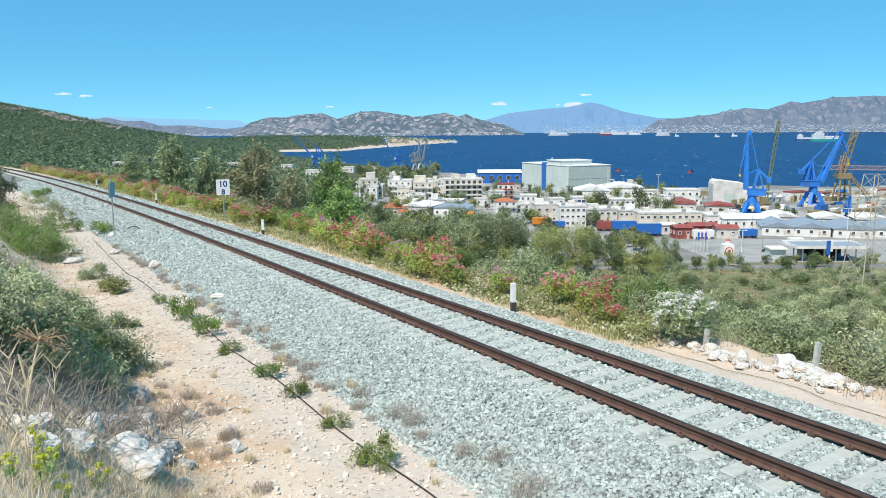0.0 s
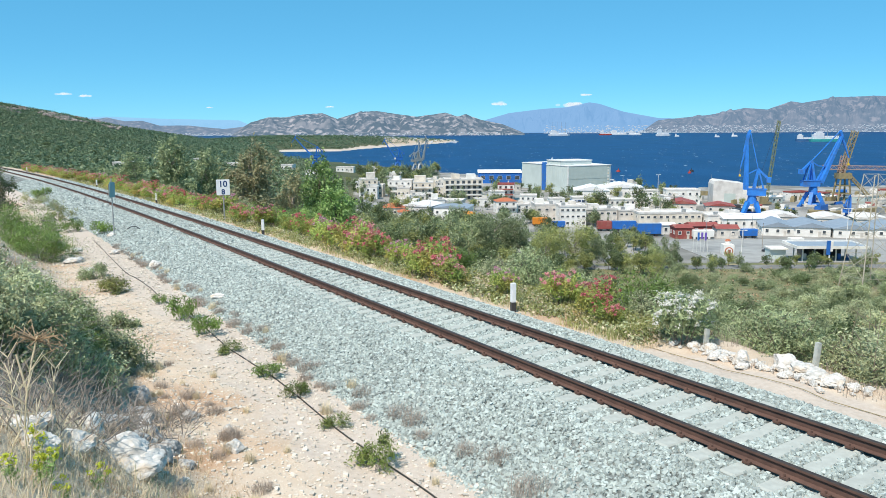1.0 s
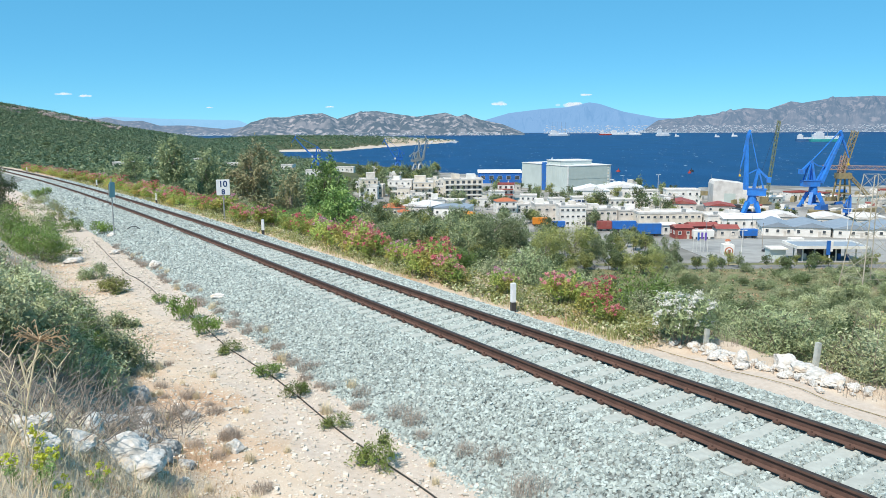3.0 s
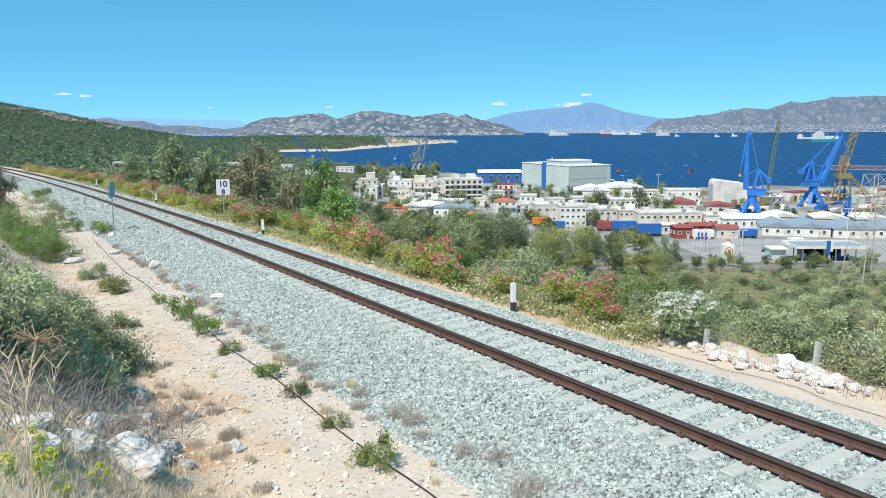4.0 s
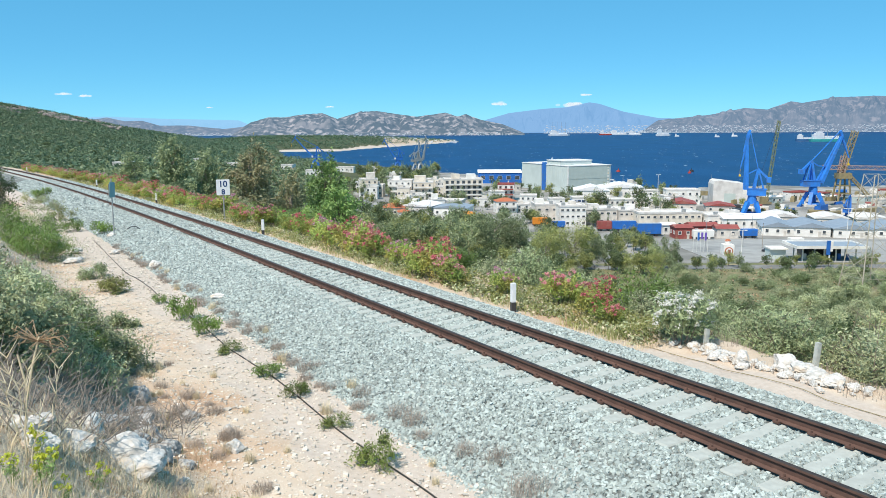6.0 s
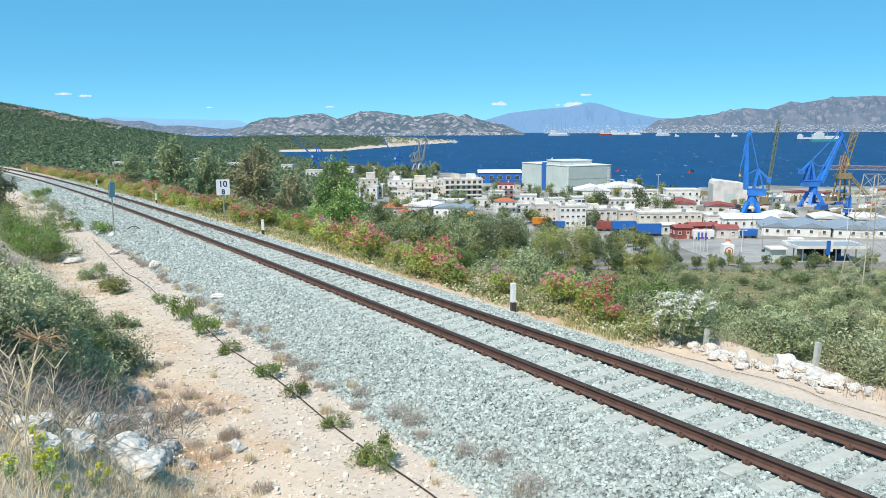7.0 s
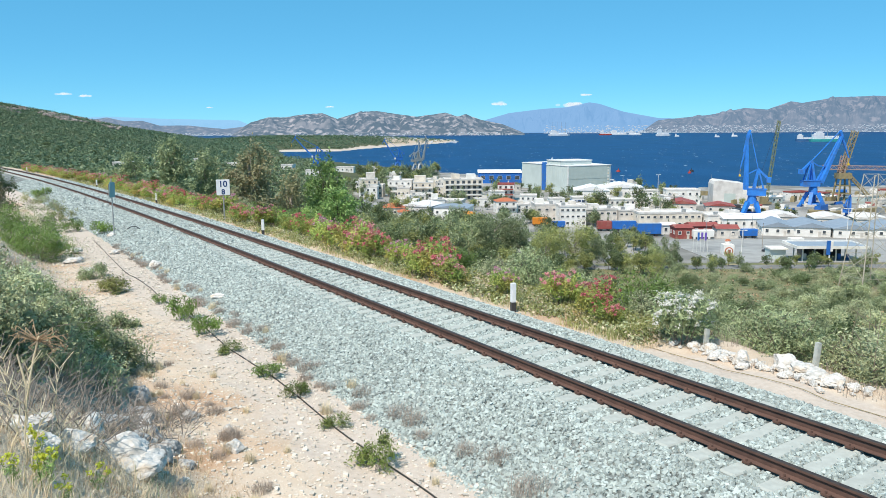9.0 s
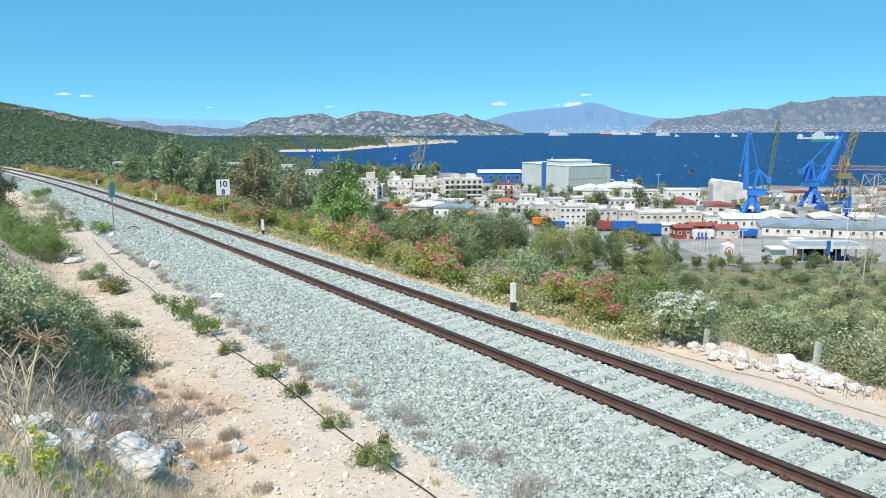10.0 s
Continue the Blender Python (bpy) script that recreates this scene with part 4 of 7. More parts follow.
def luffing_crane(name, label, x, y, yaw, k=1.0, jib=(11.0, 27.0), fly=(5.0, -13.5), paint=None, z=None):
    """A level-luffing portal crane: splayed portal, turntable, machine house, frame, jib, fly jib, counterweight arm and stays."""
    paint = paint or M_CRANE
    e = empty(name, pose(x, y, ground_z(x, y) if z is None else z, 0, 0, yaw), label, "crane", "harbour cranes")

    def P(px, pz, py=0.0):
        return (px * k, py * k, pz * k)
    for sx in (-1, 1):
        for sy in (-1, 1):
            bm = bmesh.new()
            beam(bm, P(sx * 4.4, 0.8, sy * 4.4), P(sx * 1.8, 8.0, sy * 1.8), 1.5 * k, 2.0 * k)
            part("leg", bm, paint, e)
            bm = bmesh.new()
            box(bm, (sx * 4.4 - 1.5) * k, (sx * 4.4 + 1.5) * k, (sy * 4.4 - 0.5) * k, (sy * 4.4 + 0.5) * k, 0, 1.1 * k)
            part("bogie", bm, paint, e)
        bm = bmesh.new()
        beam(bm, P(sx * 4.0, 2.2, -4.0), P(sx * 4.0, 2.2, 4.0), 0.9 * k)
        beam(bm, P(-4.0, 2.2, sx * 4.0), P(4.0, 2.2, sx * 4.0), 0.9 * k)
        part("sill_beam", bm, paint, e)
    bm = bmesh.new()
    beam(bm, P(0, 7.2), P(0, 11.5), 5.0 * k, 4.0 * k, sides=14)
    part("turntable", bm, paint, e)
    bm = bmesh.new()
    box(bm, -6.5 * k, 2.5 * k, -2.4 * k, 2.4 * k, 11.5 * k, 14.6 * k)
    box(bm, -6.8 * k, 2.7 * k, -2.6 * k, 2.6 * k, 14.6 * k, 14.9 * k)
    part("machine_house", bm, paint, e)
    bm = bmesh.new()
    box(bm, 2.6 * k, 4.6 * k, 1.2 * k, 3.0 * k, 12.2 * k, 14.4 * k)
    part("cab", bm, [M_WHITE], e)
    for sy in (-1.6, 1.6):
        bm = bmesh.new()
        beam(bm, P(-0.5, 14.0, sy), P(-2.2, 25.0, sy * 0.6), 1.3 * k, 0.9 * k)
        part("frame_post", bm, paint, e)
        bm = bmesh.new()
        beam(bm, P(-5.5, 14.0, sy), P(-2.4, 25.0, sy * 0.6), 0.7 * k, 0.6 * k)
        part("frame_strut", bm, paint, e)
        bm = bmesh.new()
        beam(bm, P(3.2, 13.2, sy), P(3.2 + jib[0], 13.2 + jib[1], sy * 0.35), 2.0 * k, 1.0 * k)
        part("jib_girder", bm, paint, e)
    bm = bmesh.new()
    for q in (0.12, 0.3, 0.48, 0.66, 0.84):
        hw = 1.6 * (1 - 0.65 * q)
        beam(bm, P(3.2 + jib[0] * q, 13.2 + jib[1] * q, -hw), P(3.2 + jib[0] * q, 13.2 + jib[1] * q, hw), 0.7 * k)
    part("jib_ties", bm, paint, e)
    hx, hz = 3.2 + jib[0], 13.2 + jib[1]
    bm = bmesh.new()
    beam(bm, P(hx - 1.2, hz + 2.4), P(hx + fly[0], hz + fly[1]), 1.2 * k, 0.5 * k)
    beam(bm, P(hx, hz), P(hx - 1.2, hz + 2.6), 1.2 * k)
    beam(bm, P(hx, hz), P(hx + fly[0] * 0.55, hz + fly[1] * 0.5), 0.7 * k)
    part("fly_jib", bm, paint, e)
    bm = bmesh.new()
    beam(bm, P(hx - 1.2, hz + 2.4), P(-2.2, 25.0), 0.45 * k)
    part("back_stay", bm, paint, e)
    bm = bmesh.new()
    beam(bm, P(-2.2, 25.0), P(-7.2, 20.0), 0.9 * k, 1.2 * k)
    beam(bm, P(-2.2, 25.0), P(2.2, 22.5), 0.6 * k)
    box(bm, -8.6 * k, -6.4 * k, -1.4 * k, 1.4 * k, 18.2 * k, 20.8 * k)
    part("counterweight_arm", bm, paint, e)
    bm = bmesh.new()
    beam(bm, P(2.2, 22.5), P(3.2 + jib[0] * 0.35, 13.2 + jib[1] * 0.35), 0.5 * k)
    part("luffing_rod", bm, paint, e)
    bm = bmesh.new()
    beam(bm, P(hx + fly[0], hz + fly[1]), P(hx + fly[0], hz + fly[1] - 3), 0.15 * k)
    box(bm, (hx + fly[0] - 0.5) * k, (hx + fly[0] + 0.5) * k, -0.5 * k, 0.5 * k, (hz + fly[1] - 4) * k, (hz + fly[1] - 3) * k)
    part("hook_block", bm, M_YELLOW, e)
    return e


def lattice(bm, a, b, w, n, t=0.25, side=(0, 1, 0)):
    """A four-chord truss from a to b."""
    a, b = Vector(a), Vector(b)
    d = (b - a).normalized()
    s1 = d.cross(Vector(side))
    s1 = s1.normalized() * w / 2
    s2 = d.cross(s1).normalized() * w / 2
    cs = [s1 + s2, s1 - s2, -s1 - s2, -s1 + s2]
    for c in cs:
        beam(bm, a + c, b + c, t)
    for k in range(n):
        p, q = a.lerp(b, k / n), a.lerp(b, (k + 1) / n)
        for j in range(4):
            c0, c1 = cs[j], cs[(j + 1) % 4]
            beam(bm, p + (c0 if k % 2 else c1), q + (c1 if k % 2 else c0), t * 0.6)


def yellow_crane():
    e = empty("tower_crane", pose(230, 445, ground_z(230, 445)), "old yellow harbour crane with lattice tower and red-white jib", "crane", "harbour cranes")
    for sx in (-1, 1):
        for sy in (-1, 1):
            bm = bmesh.new()
            beam(bm, (sx * 3.6, sy * 3.6, 0), (sx * 2.4, sy * 2.4, 13), 0.9, 0.8)
            part("leg", bm, M_OCHRE, e)
    bm = bmesh.new()
    for z in (4.5, 9.0):
        for sx in (-1, 1):
            beam(bm, (-3, sx * 3, z), (3, sx * 3, z), 0.6)
            beam(bm, (sx * 3, -3, z), (sx * 3, 3, z), 0.6)
    part("portal_frame", bm, M_OCHRE, e)
    bm = bmesh.new()
    box(bm, -3.6, 3.6, -3, 3, 13, 16.2)
    part("machine_house", bm, M_OCHRE, e)
    bm = bmesh.new()
    lattice(bm, (-1.0, 0, 16), (5.0, 0, 40), 2.6, 12, 0.4)
    part("boom", bm, M_OCHRE, e)
    bm = bmesh.new()
    lattice(bm, (-1.5, 0, 16), (0.2, 0, 26), 2.8, 5, 0.4)
    part("mast", bm, M_REDWHITE, e)
    bm = bmesh.new()
    lattice(bm, (-12, 0, 19.5), (40, 0, 18.5), 2.2, 20, 0.35)
    part("jib", bm, M_REDWHITE, e)
    bm = bmesh.new()
    lattice(bm, (2.0, -1, 16), (17.5, -6, -2), 1.4, 14, 0.35)
    part("stay", bm, M_OCHRE, e)
    bm = bmesh.new()
    lattice(bm, (34, -2, 15), (17.5, -6, -3), 1.4, 14, 0.35)
    part("stay", bm, M_OCHRE, e)


def derrick():
    """A slim lattice boom on a low truck, behind the quay."""
    e = empty("lattice_crane", pose(179, 428, ground_z(179, 428)), "slim green lattice-boom crane by the water", "crane", "harbour cranes")
    bm = bmesh.new()
    box(bm, -3, 3, -1.6, 1.6, 0.3, 1.5)
    part("carrier", bm, M_OCHRE, e)
    bm = bmesh.new()
    box(bm, -2.6, 1.2, -1.5, 1.5, 1.6, 4.2)
    part("cab", bm, M_OCHRE, e)
    bm = bmesh.new()
    lattice(bm, (0.5, 0, 3), (5.0, 0, 46), 1.3, 22, 0.22)
    part("boom", bm, M_LATTICE, e)
    bm = bmesh.new()
    beam(bm, (-2.2, 0, 4), (-5.0, 0, 11), 0.25)
    beam(bm, (-5.0, 0, 11), (4.9, 0, 45.5), 0.10)
    part("back_stay", bm, M_DARK, e)


def pylon():
    """A lattice power pylon standing in the olive grove."""
    zb = 12.3
    e = empty("power_pylon", pose(91, 163, zb, 0, 0, 8), "tall rusty-grey lattice power pylon in the olive grove", "pylon")
    H, w0, w1 = 26.0, 3.9, 1.7
    def c(sx, sy, q):
        w = w0 + (w1 - w0) * q
        return Vector((sx * w + 0.4 * q, sy * w, -1.0 + H * q))
    for sx in (-1, 1):
        for sy in (-1, 1):
            bm = bmesh.new()
            beam(bm, c(sx, sy, 0), c(sx, sy, 1), 0.20)
            part("leg", bm, M_PYLON, e)
    cs = [(-1, -1), (1, -1), (1, 1), (-1, 1)]
    qs = (0, 0.16, 0.34, 0.5, 0.64, 0.77, 0.89, 1.0)
    for j in range(4):
        a, b = cs[j], cs[(j + 1) % 4]
        bm = bmesh.new()
        for q0, q1 in zip(qs[:-1], qs[1:]):
            beam(bm, c(*a, q0), c(*b, q1), 0.06)
            beam(bm, c(*b, q0), c(*a, q1), 0.06)
            beam(bm, c(*a, q1), c(*b, q1), 0.06)
        part("bracing", bm, M_PYLON, e)


def pole(name, label, x, y, h, mat, w=0.22, arm=0.0, category="lamp post", z=None):
    e = empty(name, pose(x, y, ground_z(x, y) if z is None else z), label, category, "poles of the town")
    bm = bmesh.new()
    beam(bm, (0, 0, -0.5), (0, 0, h), w, w * 0.6, sides=8)
    part("shaft", bm, mat, e)
    if arm:
        bm = bmesh.new()
        beam(bm, (-arm, 0, h), (arm, 0, h), 0.12)
        box(bm, -arm - 0.5, -arm + 0.3, -0.2, 0.2, h - 0.15, h + 0.1)
        box(bm, arm - 0.3, arm + 0.5, -0.2, 0.2, h - 0.15, h + 0.1)
        part("lamp_arm", bm, M_WHITE, e)
    return e


def petrol_station():
    z = ground_z(119, 235)
    e = empty("petrol_station", pose(119, 238, z, 0, 0, -3), "petrol station with a flat white-edged canopy and dark forecourt", "petrol station")
    bm = bmesh.new()
    box(bm, -10.5, 10.5, -5.5, 6, 4.6, 4.9)
    part("canopy", bm, M_BLUEROOF, e)
    bm = bmesh.new()
    for a in ((-10.8, 10.8, -5.8, -5.5), (-10.8, 10.8, 6.0, 6.3), (-10.8, -10.5, -5.5, 6), (10.5, 10.8, -5.5, 6)):
        box(bm, *a, 4.3, 5.2)
    part("fascia", bm, M_WHITE, e)
    for x in (-8, -1.5, 2, 8):
        for y in (-3.5, 3.5):
            bm = bmesh.new()
            beam(bm, (x, y, 0), (x, y, 4.6), 0.35)
            part("column", bm, M_WHITE, e)
    for x in (-6, -3, 4.5, 7):
        bm = bmesh.new()
        box(bm, x - 0.45, x + 0.45, -0.4, 0.4, 0.15, 1.9)
        part("fuel_pump", bm, M_BLUE if x > 0 else M_WHITE, e)
    bm = bmesh.new()
    box(bm, -8.5, 9.5, -6.5, 6.5, -0.5, 0.12)
    part("forecourt", bm, M_ASPHALT, e)
    bm = bmesh.new()
    box(bm, -4, 8, 6.5, 11, 0, 3.6)
    part("shop", bm, M_DARK, e)
    bm = bmesh.new()
    box(bm, -16.5, -11, 0, 6, 3.1, 3.5)
    part("side_canopy", bm, M_WHITE, e)
    bm = bmesh.new()
    box(bm, -16.2, -11.4, 1.0, 5.6, 0, 3.1)
    part("wash_box", bm, M_CLAD, e)
    # totem sign
    t = empty("price_totem", pose(113.5, 224, ground_z(113.5, 224)), "tall blue and white petrol price totem", "sign")
    bm = bmesh.new()
    box(bm, -0.18, 0.18, -0.15, 0.15, 0, 7.6)
    part("post", bm, M_WHITE, t)
    bm = bmesh.new()
    box(bm, -0.9, 0.15, -0.2, 0.2, 3.2, 7.4)
    part("panel", bm, M_BLUE, t)
    bm = bmesh.new()
    box(bm, 0.16, 0.9, -0.2, 0.2, 4.2, 7.2)
    part("panel", bm, M_WHITE, t)


def chapel():
    z = ground_z(94, 251)
    e = empty("chapel", pose(94, 252, z, 0, 0, -4), "tiny white chapel with orange tiled dome and apse arch", "chapel")
    bm = bmesh.new()
    box(bm, -1.7, 1.7, -1.5, 2.2, -0.5, 3.4)
    part("wall", bm, M_WHITE, e)
    bm = bmesh.new()
    bmesh.ops.create_uvsphere(bm, u_segments=16, v_segments=8, radius=1.0, matrix=Matrix.Translation((0, 0.3, 4.4)) @ Matrix.Diagonal((1.0, 1.0, 0.8, 1)))
    part("dome", bm, M_TILE, e, smooth=True)
    bm = bmesh.new()
    beam(bm, (0, 0.3, 2.7), (0, 0.3, 4.6), 2.0, sides=12)
    part("drum", bm, M_WHITE, e)
    for rad, mat, yy, nm in ((1.35, M_TILE, -1.62, "arch_band"), (1.0, M_WHITE, -1.70, "arch_panel")):
        bm = bmesh.new()
        r = bmesh.ops.create_cone(bm, cap_ends=True, segments=24, radius1=rad, radius2=rad, depth=0.2)
        bmesh.ops.transform(bm, matrix=pose(0, yy + 0.1, 1.35, 90, 0, 0), verts=r["verts"])
        part(nm, bm, mat, e)
    bm = bmesh.new()
    box(bm, -0.5, 0.5, -1.75, -1.45, 0, 1.9)
    part("door", bm, M_REDROOF, e)
    bm = bmesh.new()
    beam(bm, (0, 0.3, 5.4), (0, 0.3, 6.4), 0.12)
    beam(bm, (-0.3, 0.3, 6.1), (0.3, 0.3, 6.1), 0.12)
    part("cross", bm, M_WHITE, e)


def trailer(x, y, w, h, mat, label, yaw=2, roofm=None):
    e = empty("lorry_trailer", pose(x, y, ground_z(x, y), 0, 0, yaw), label, "trailer", "parked trailers")
    bm = bmesh.new()
    vs = box(bm, -w / 2, w / 2, 0, 2.6, 1.0, h)
    bmesh.ops.bevel(bm, geom=list({g for v in vs for g in v.link_edges}), offset=0.08, segments=1, affect="EDGES")
    part("container", bm, mat, e)
    bm = bmesh.new()
    box(bm, -w / 2 + 0.1, w / 2 - 0.1, 0.1, 2.5, h, h + 0.06)
    part("roof_sheet", bm, roofm or mat, e)
    for sx in (-0.34, -0.24, 0.30):
        for yy in (0.25, 2.3):
            bm = bmesh.new()
            beam(bm, (sx * w, yy - 0.14, 0.5), (sx * w, yy + 0.14, 0.5), 1.0, sides=12)
            part("wheel", bm, M_DARK, e)
    bm = bmesh.new()
    box(bm, -w / 2, w / 2, 0.4, 2.2, 0.7, 1.0)
    part("chassis", bm, M_DARK, e)


def car(x, y, yaw, paint, label):
    e = empty("car", pose(x, y, ground_z(x, y), 0, 0, yaw), label, "car", "parked cars")
    bm = bmesh.new()
    prof = [(-2.1, 0.35), (-2.15, 0.8), (-1.9, 0.95), (-1.2, 1.0), (-0.6, 1.45), (0.9, 1.47), (1.6, 1.0), (2.1, 0.9), (2.15, 0.4)]
    a = [bm.verts.new((px, -0.85, pz)) for px, pz in prof]
    c = [bm.verts.new((px, 0.85, pz)) for px, pz in prof]
    bm.faces.new(a)
    bm.faces.new(c[::-1])
    for k in range(len(prof)):
        j = (k + 1) % len(prof)
        bm.faces.new((a[j], a[k], c[k], c[j]))
    part("body", bm, paint, e)
    bm = bmesh.new()
    box(bm, -0.55, 0.85, -0.87, 0.87, 1.02, 1.36)
    part("side_window", bm, M_GLASS, e)
    for px in (-1.35, 1.35):
        for py in (-0.8, 0.8):
            bm = bmesh.new()
            beam(bm, (px, py - 0.1, 0.33), (px, py + 0.1, 0.33), 0.66, sides=12)
            part("wheel", bm, M_DARK, e)


def flags():
    for k, (x, m) in enumerate(((84.5, M_WHITE), (85.8, M_BLUE), (87.0, M_PURPLE), (88.2, M_PURPLE), (89.4, M_WHITE))):
        e = empty("flagpole", pose(x, 258, ground_z(x, 258)), "white flagpole with a furled flag", "flagpole", "flagpoles by the forecourt")
        bm = bmesh.new()
        beam(bm, (0, 0, -0.3), (0, 0, 7.0), 0.14, 0.08, sides=8)
        part("pole", bm, M_WHITE, e)
        bm = bmesh.new()
        box(bm, 0.05, 0.75, -0.06, 0.06, 4.6 - 0.5 * (k % 2), 6.8)
        for v in bm.verts:
            v.co.y += 0.12 * math.sin(v.co.z * 3 + k)
        part("flag", bm, m, e)


def wire(a, b, sag, r, n=24):
    a, b = Vector(a), Vector(b)
    side = (b - a).cross(Vector((0, 0, 1))).normalized() * r
    verts, faces = [], []
    for k in range(n + 1):
        q = k / n
        p = a.lerp(b, q) - Vector((0, 0, sag * 4 * q * (1 - q)))
        verts += [p + side, p + Vector((0, 0, r)), p - side, p - Vector((0, 0, r))]
    for k in range(n):
        for j in range(4):
            faces.append((k * 4 + j, k * 4 + (j + 1) % 4, k * 4 + 4 + (j + 1) % 4, k * 4 + 4 + j))
    return verts, faces


def harbour():
    luffing_crane("harbour_crane", "blue level-luffing crane with its jib raised steeply", 147.5, 368, 160, 0.93, (0.6, 28.8), (2.6, -17.0))
    luffing_crane("harbour_crane", "blue level-luffing crane with jib leaning out over the dock", 197.5, 412, 8, 0.98, (11.5, 25.5), (5.0, -12.0))
    luffing_crane("harbour_crane", "small dark blue yard crane with a short jib", 182, 346, 40, 0.42, (2.0, 14.0), (2, -5), M_BLUE)
    luffing_crane("harbour_crane", "far blue quay crane with lowered jib", -120, 735, 188, 0.80, (20.0, 22.0), (4.0, -6.0), M_BLUE)
    luffing_crane("harbour_crane", "far blue quay crane with lowered jib", -46, 800, 188, 0.80, (14.0, 23.0), (3.0, -5.0), M_BLUE)
    luffing_crane("harbour_crane", "far grey double-jib quay crane", -22, 770, 20, 0.80, (5.0, 26.0), (2.0, -8.0), M_STEEL)
    luffing_crane("harbour_crane", "far grey double-jib quay crane", -27, 775, 10, 0.72, (2.0, 26.0), (3.0, -8.0), M_STEEL)
    yellow_crane()
    derrick()
    pylon()

    def slab(name, label, x0, x1, y0, y1, z, mat, yaw=0.0, h=4.0, rx=0.0):
        e_bm = bmesh.new()
        cx, cy = (x0 + x1) / 2, (y0 + y1) / 2
        box(e_bm, x0 - cx, x1 - cx, y0 - cy, y1 - cy, -h, 0)
        ob = part(name, e_bm, mat)
        ob.matrix_basis = pose(cx, cy, z, rx, 0, yaw)
        tagged(ob, label, "quay", kind="structure")
    slab("quay_1", "pale concrete pier running out into the water", 178, 232, 540, 552, 3.0, M_YARD, 24)
    slab("quay_2", "dock wall beside the crane track", 170, 300, 398, 401, 5.4, M_OCHRE, 28, 5)
    slab("quay_3", "low quay with small boats", 104, 122, 640, 648, 2.2, M_YARD, 0)
    slab("quay_4", "far quay under the grey cranes", -62, -4, 776, 792, 3.4, M_YARD, 0, 6)
    slab("road_1", "asphalt road below the olive grove", 20, 190, 214, 221, 7.4, M_ASPHALT, 0, 2)
    slab("yard_1", "pale concrete forecourt beside the petrol station", 84, 180, 232, 296, 4.95, M_YARD, 0, 3, -2.1)
    w = part_mesh("power_line", mesh_of("power_line", *wire((92.0, 163, 36.5), (40.0, 62, 51.6), 1.6, 0.022)), M_DARK)
    tagged(w, "thin dark power line sagging down to the pylon", "cable")
    w = part_mesh("power_line", mesh_of("power_line", *wire((40.0, 62, 51.6), (30.0, -30, 75.0), 1.6, 0.022)), M_DARK)
    tagged(w, "thin dark power line sagging down to the pylon", "cable")
    # clutter of the yard
    rng = random.Random(9)
    for k in range(190):
        x, y = rng.uniform(140, 320), rng.uniform(355, 500)
        m = rng.choice((M_STEEL, M_OCHRE, M_WHITE, M_BEIGE, M_DARK, M_ROOF, M_REDROOF, M_BLUE, M_BEIGE, M_OCHRE))
        bm = bmesh.new()
        w, d, h = rng.uniform(1.5, 10), rng.uniform(1.5, 5), rng.uniform(0.5, 3.4)
        vs = box(bm, -w / 2, w / 2, -d / 2, d / 2, -1.0, h)
        for v in vs:
            if v.co.z > 0:
                v.co.x *= rng.uniform(0.7, 1.0)
                v.co.z *= rng.uniform(0.75, 1.1)
        ob = part("steel_section", bm, m)
        ob.matrix_basis = pose(x, y, ground_z(x, y), 0, 0, rng.uniform(-30, 60))
        tagged(ob, "ship section or steel stack lying in the yard", "steel section", "sections in the yard")
    trailer(76, 321, 10, 4.4, M_BLUE, "blue lorry trailer parked by the workshops", roofm=M_BLUEROOF)
    trailer(82.5, 306, 9.7, 5.2, M_BLUE, "bright blue lorry trailer with grey roof", roofm=M_BLUEROOF)
    trailer(68, 322, 5.9, 4.2, M_REDROOF, "short red container on wheels")
    trailer(43, 338, 6.7, 3.8, M_ORANGE, "orange container beside the trees")
    trailer(50, 330, 5.5, 3.2, M_BLUE, "blue container half hidden by trees")
    trailer(120, 299, 6.0, 3.6, M_BLUE, "blue container at the edge of the forecourt")
    trailer(101, 296, 8.0, 3.6, M_WHITE, "white trailer near the flagpoles")
    trailer(128, 276, 5.0, 2.6, M_WHITE, "low white trailer on the forecourt")
    trailer(127, 262, 3.6, 2.6, M_GREENP, "green painted box on the forecourt")
    trailer(124, 262, 3.2, 2.4, M_REDROOF, "red painted box on the forecourt")
    car(110, 258, 20, M_DARK, "dark parked hatchback on the forecourt")
    for k in range(9):
        car(160 + k * 3.4, 262 + (k % 3), rng.uniform(60, 100), rng.choice((M_DARK, M_WHITE, M_PURPLE, M_STEEL)), "parked car in the row by the workshops")
    car(42, 219, 5, M_STEEL, "silver car parked by the road under a tree")
    petrol_station()
    chapel()
    flags()
    pole("lamp_post", "white double-armed lamp post", 99, 253, 8.0, M_WHITE, 0.25, 1.0)
    pole("lamp_post", "tall white double-armed lamp post in the yard", 152, 288, 12.5, M_WHITE, 0.3, 1.2)
    pole("lamp_post", "white lamp post in the yard", 160, 275, 10, M_WHITE, 0.25, 0.8)
    pole("mast", "slim white mast by the harbour", 122.5, 440, 16, M_WHITE, 0.35, 0.8, "mast")
    pole("mast", "slim mast behind the red roof", 163, 470, 14, M_STEEL, 0.3, 0.0, "mast")
    for x, y, h in ((-19, 368, 10), (8, 360, 9), (46, 395, 8), (-6, 372, 8), (112, 268, 9), (90, 262, 10), (106, 270, 10), (121, 300, 14)):
        pole("utility_pole", "weathered utility pole among the houses", x, y, h, M_WOODPOLE if h < 10 else M_STEEL, 0.22, 0.0, "utility pole")


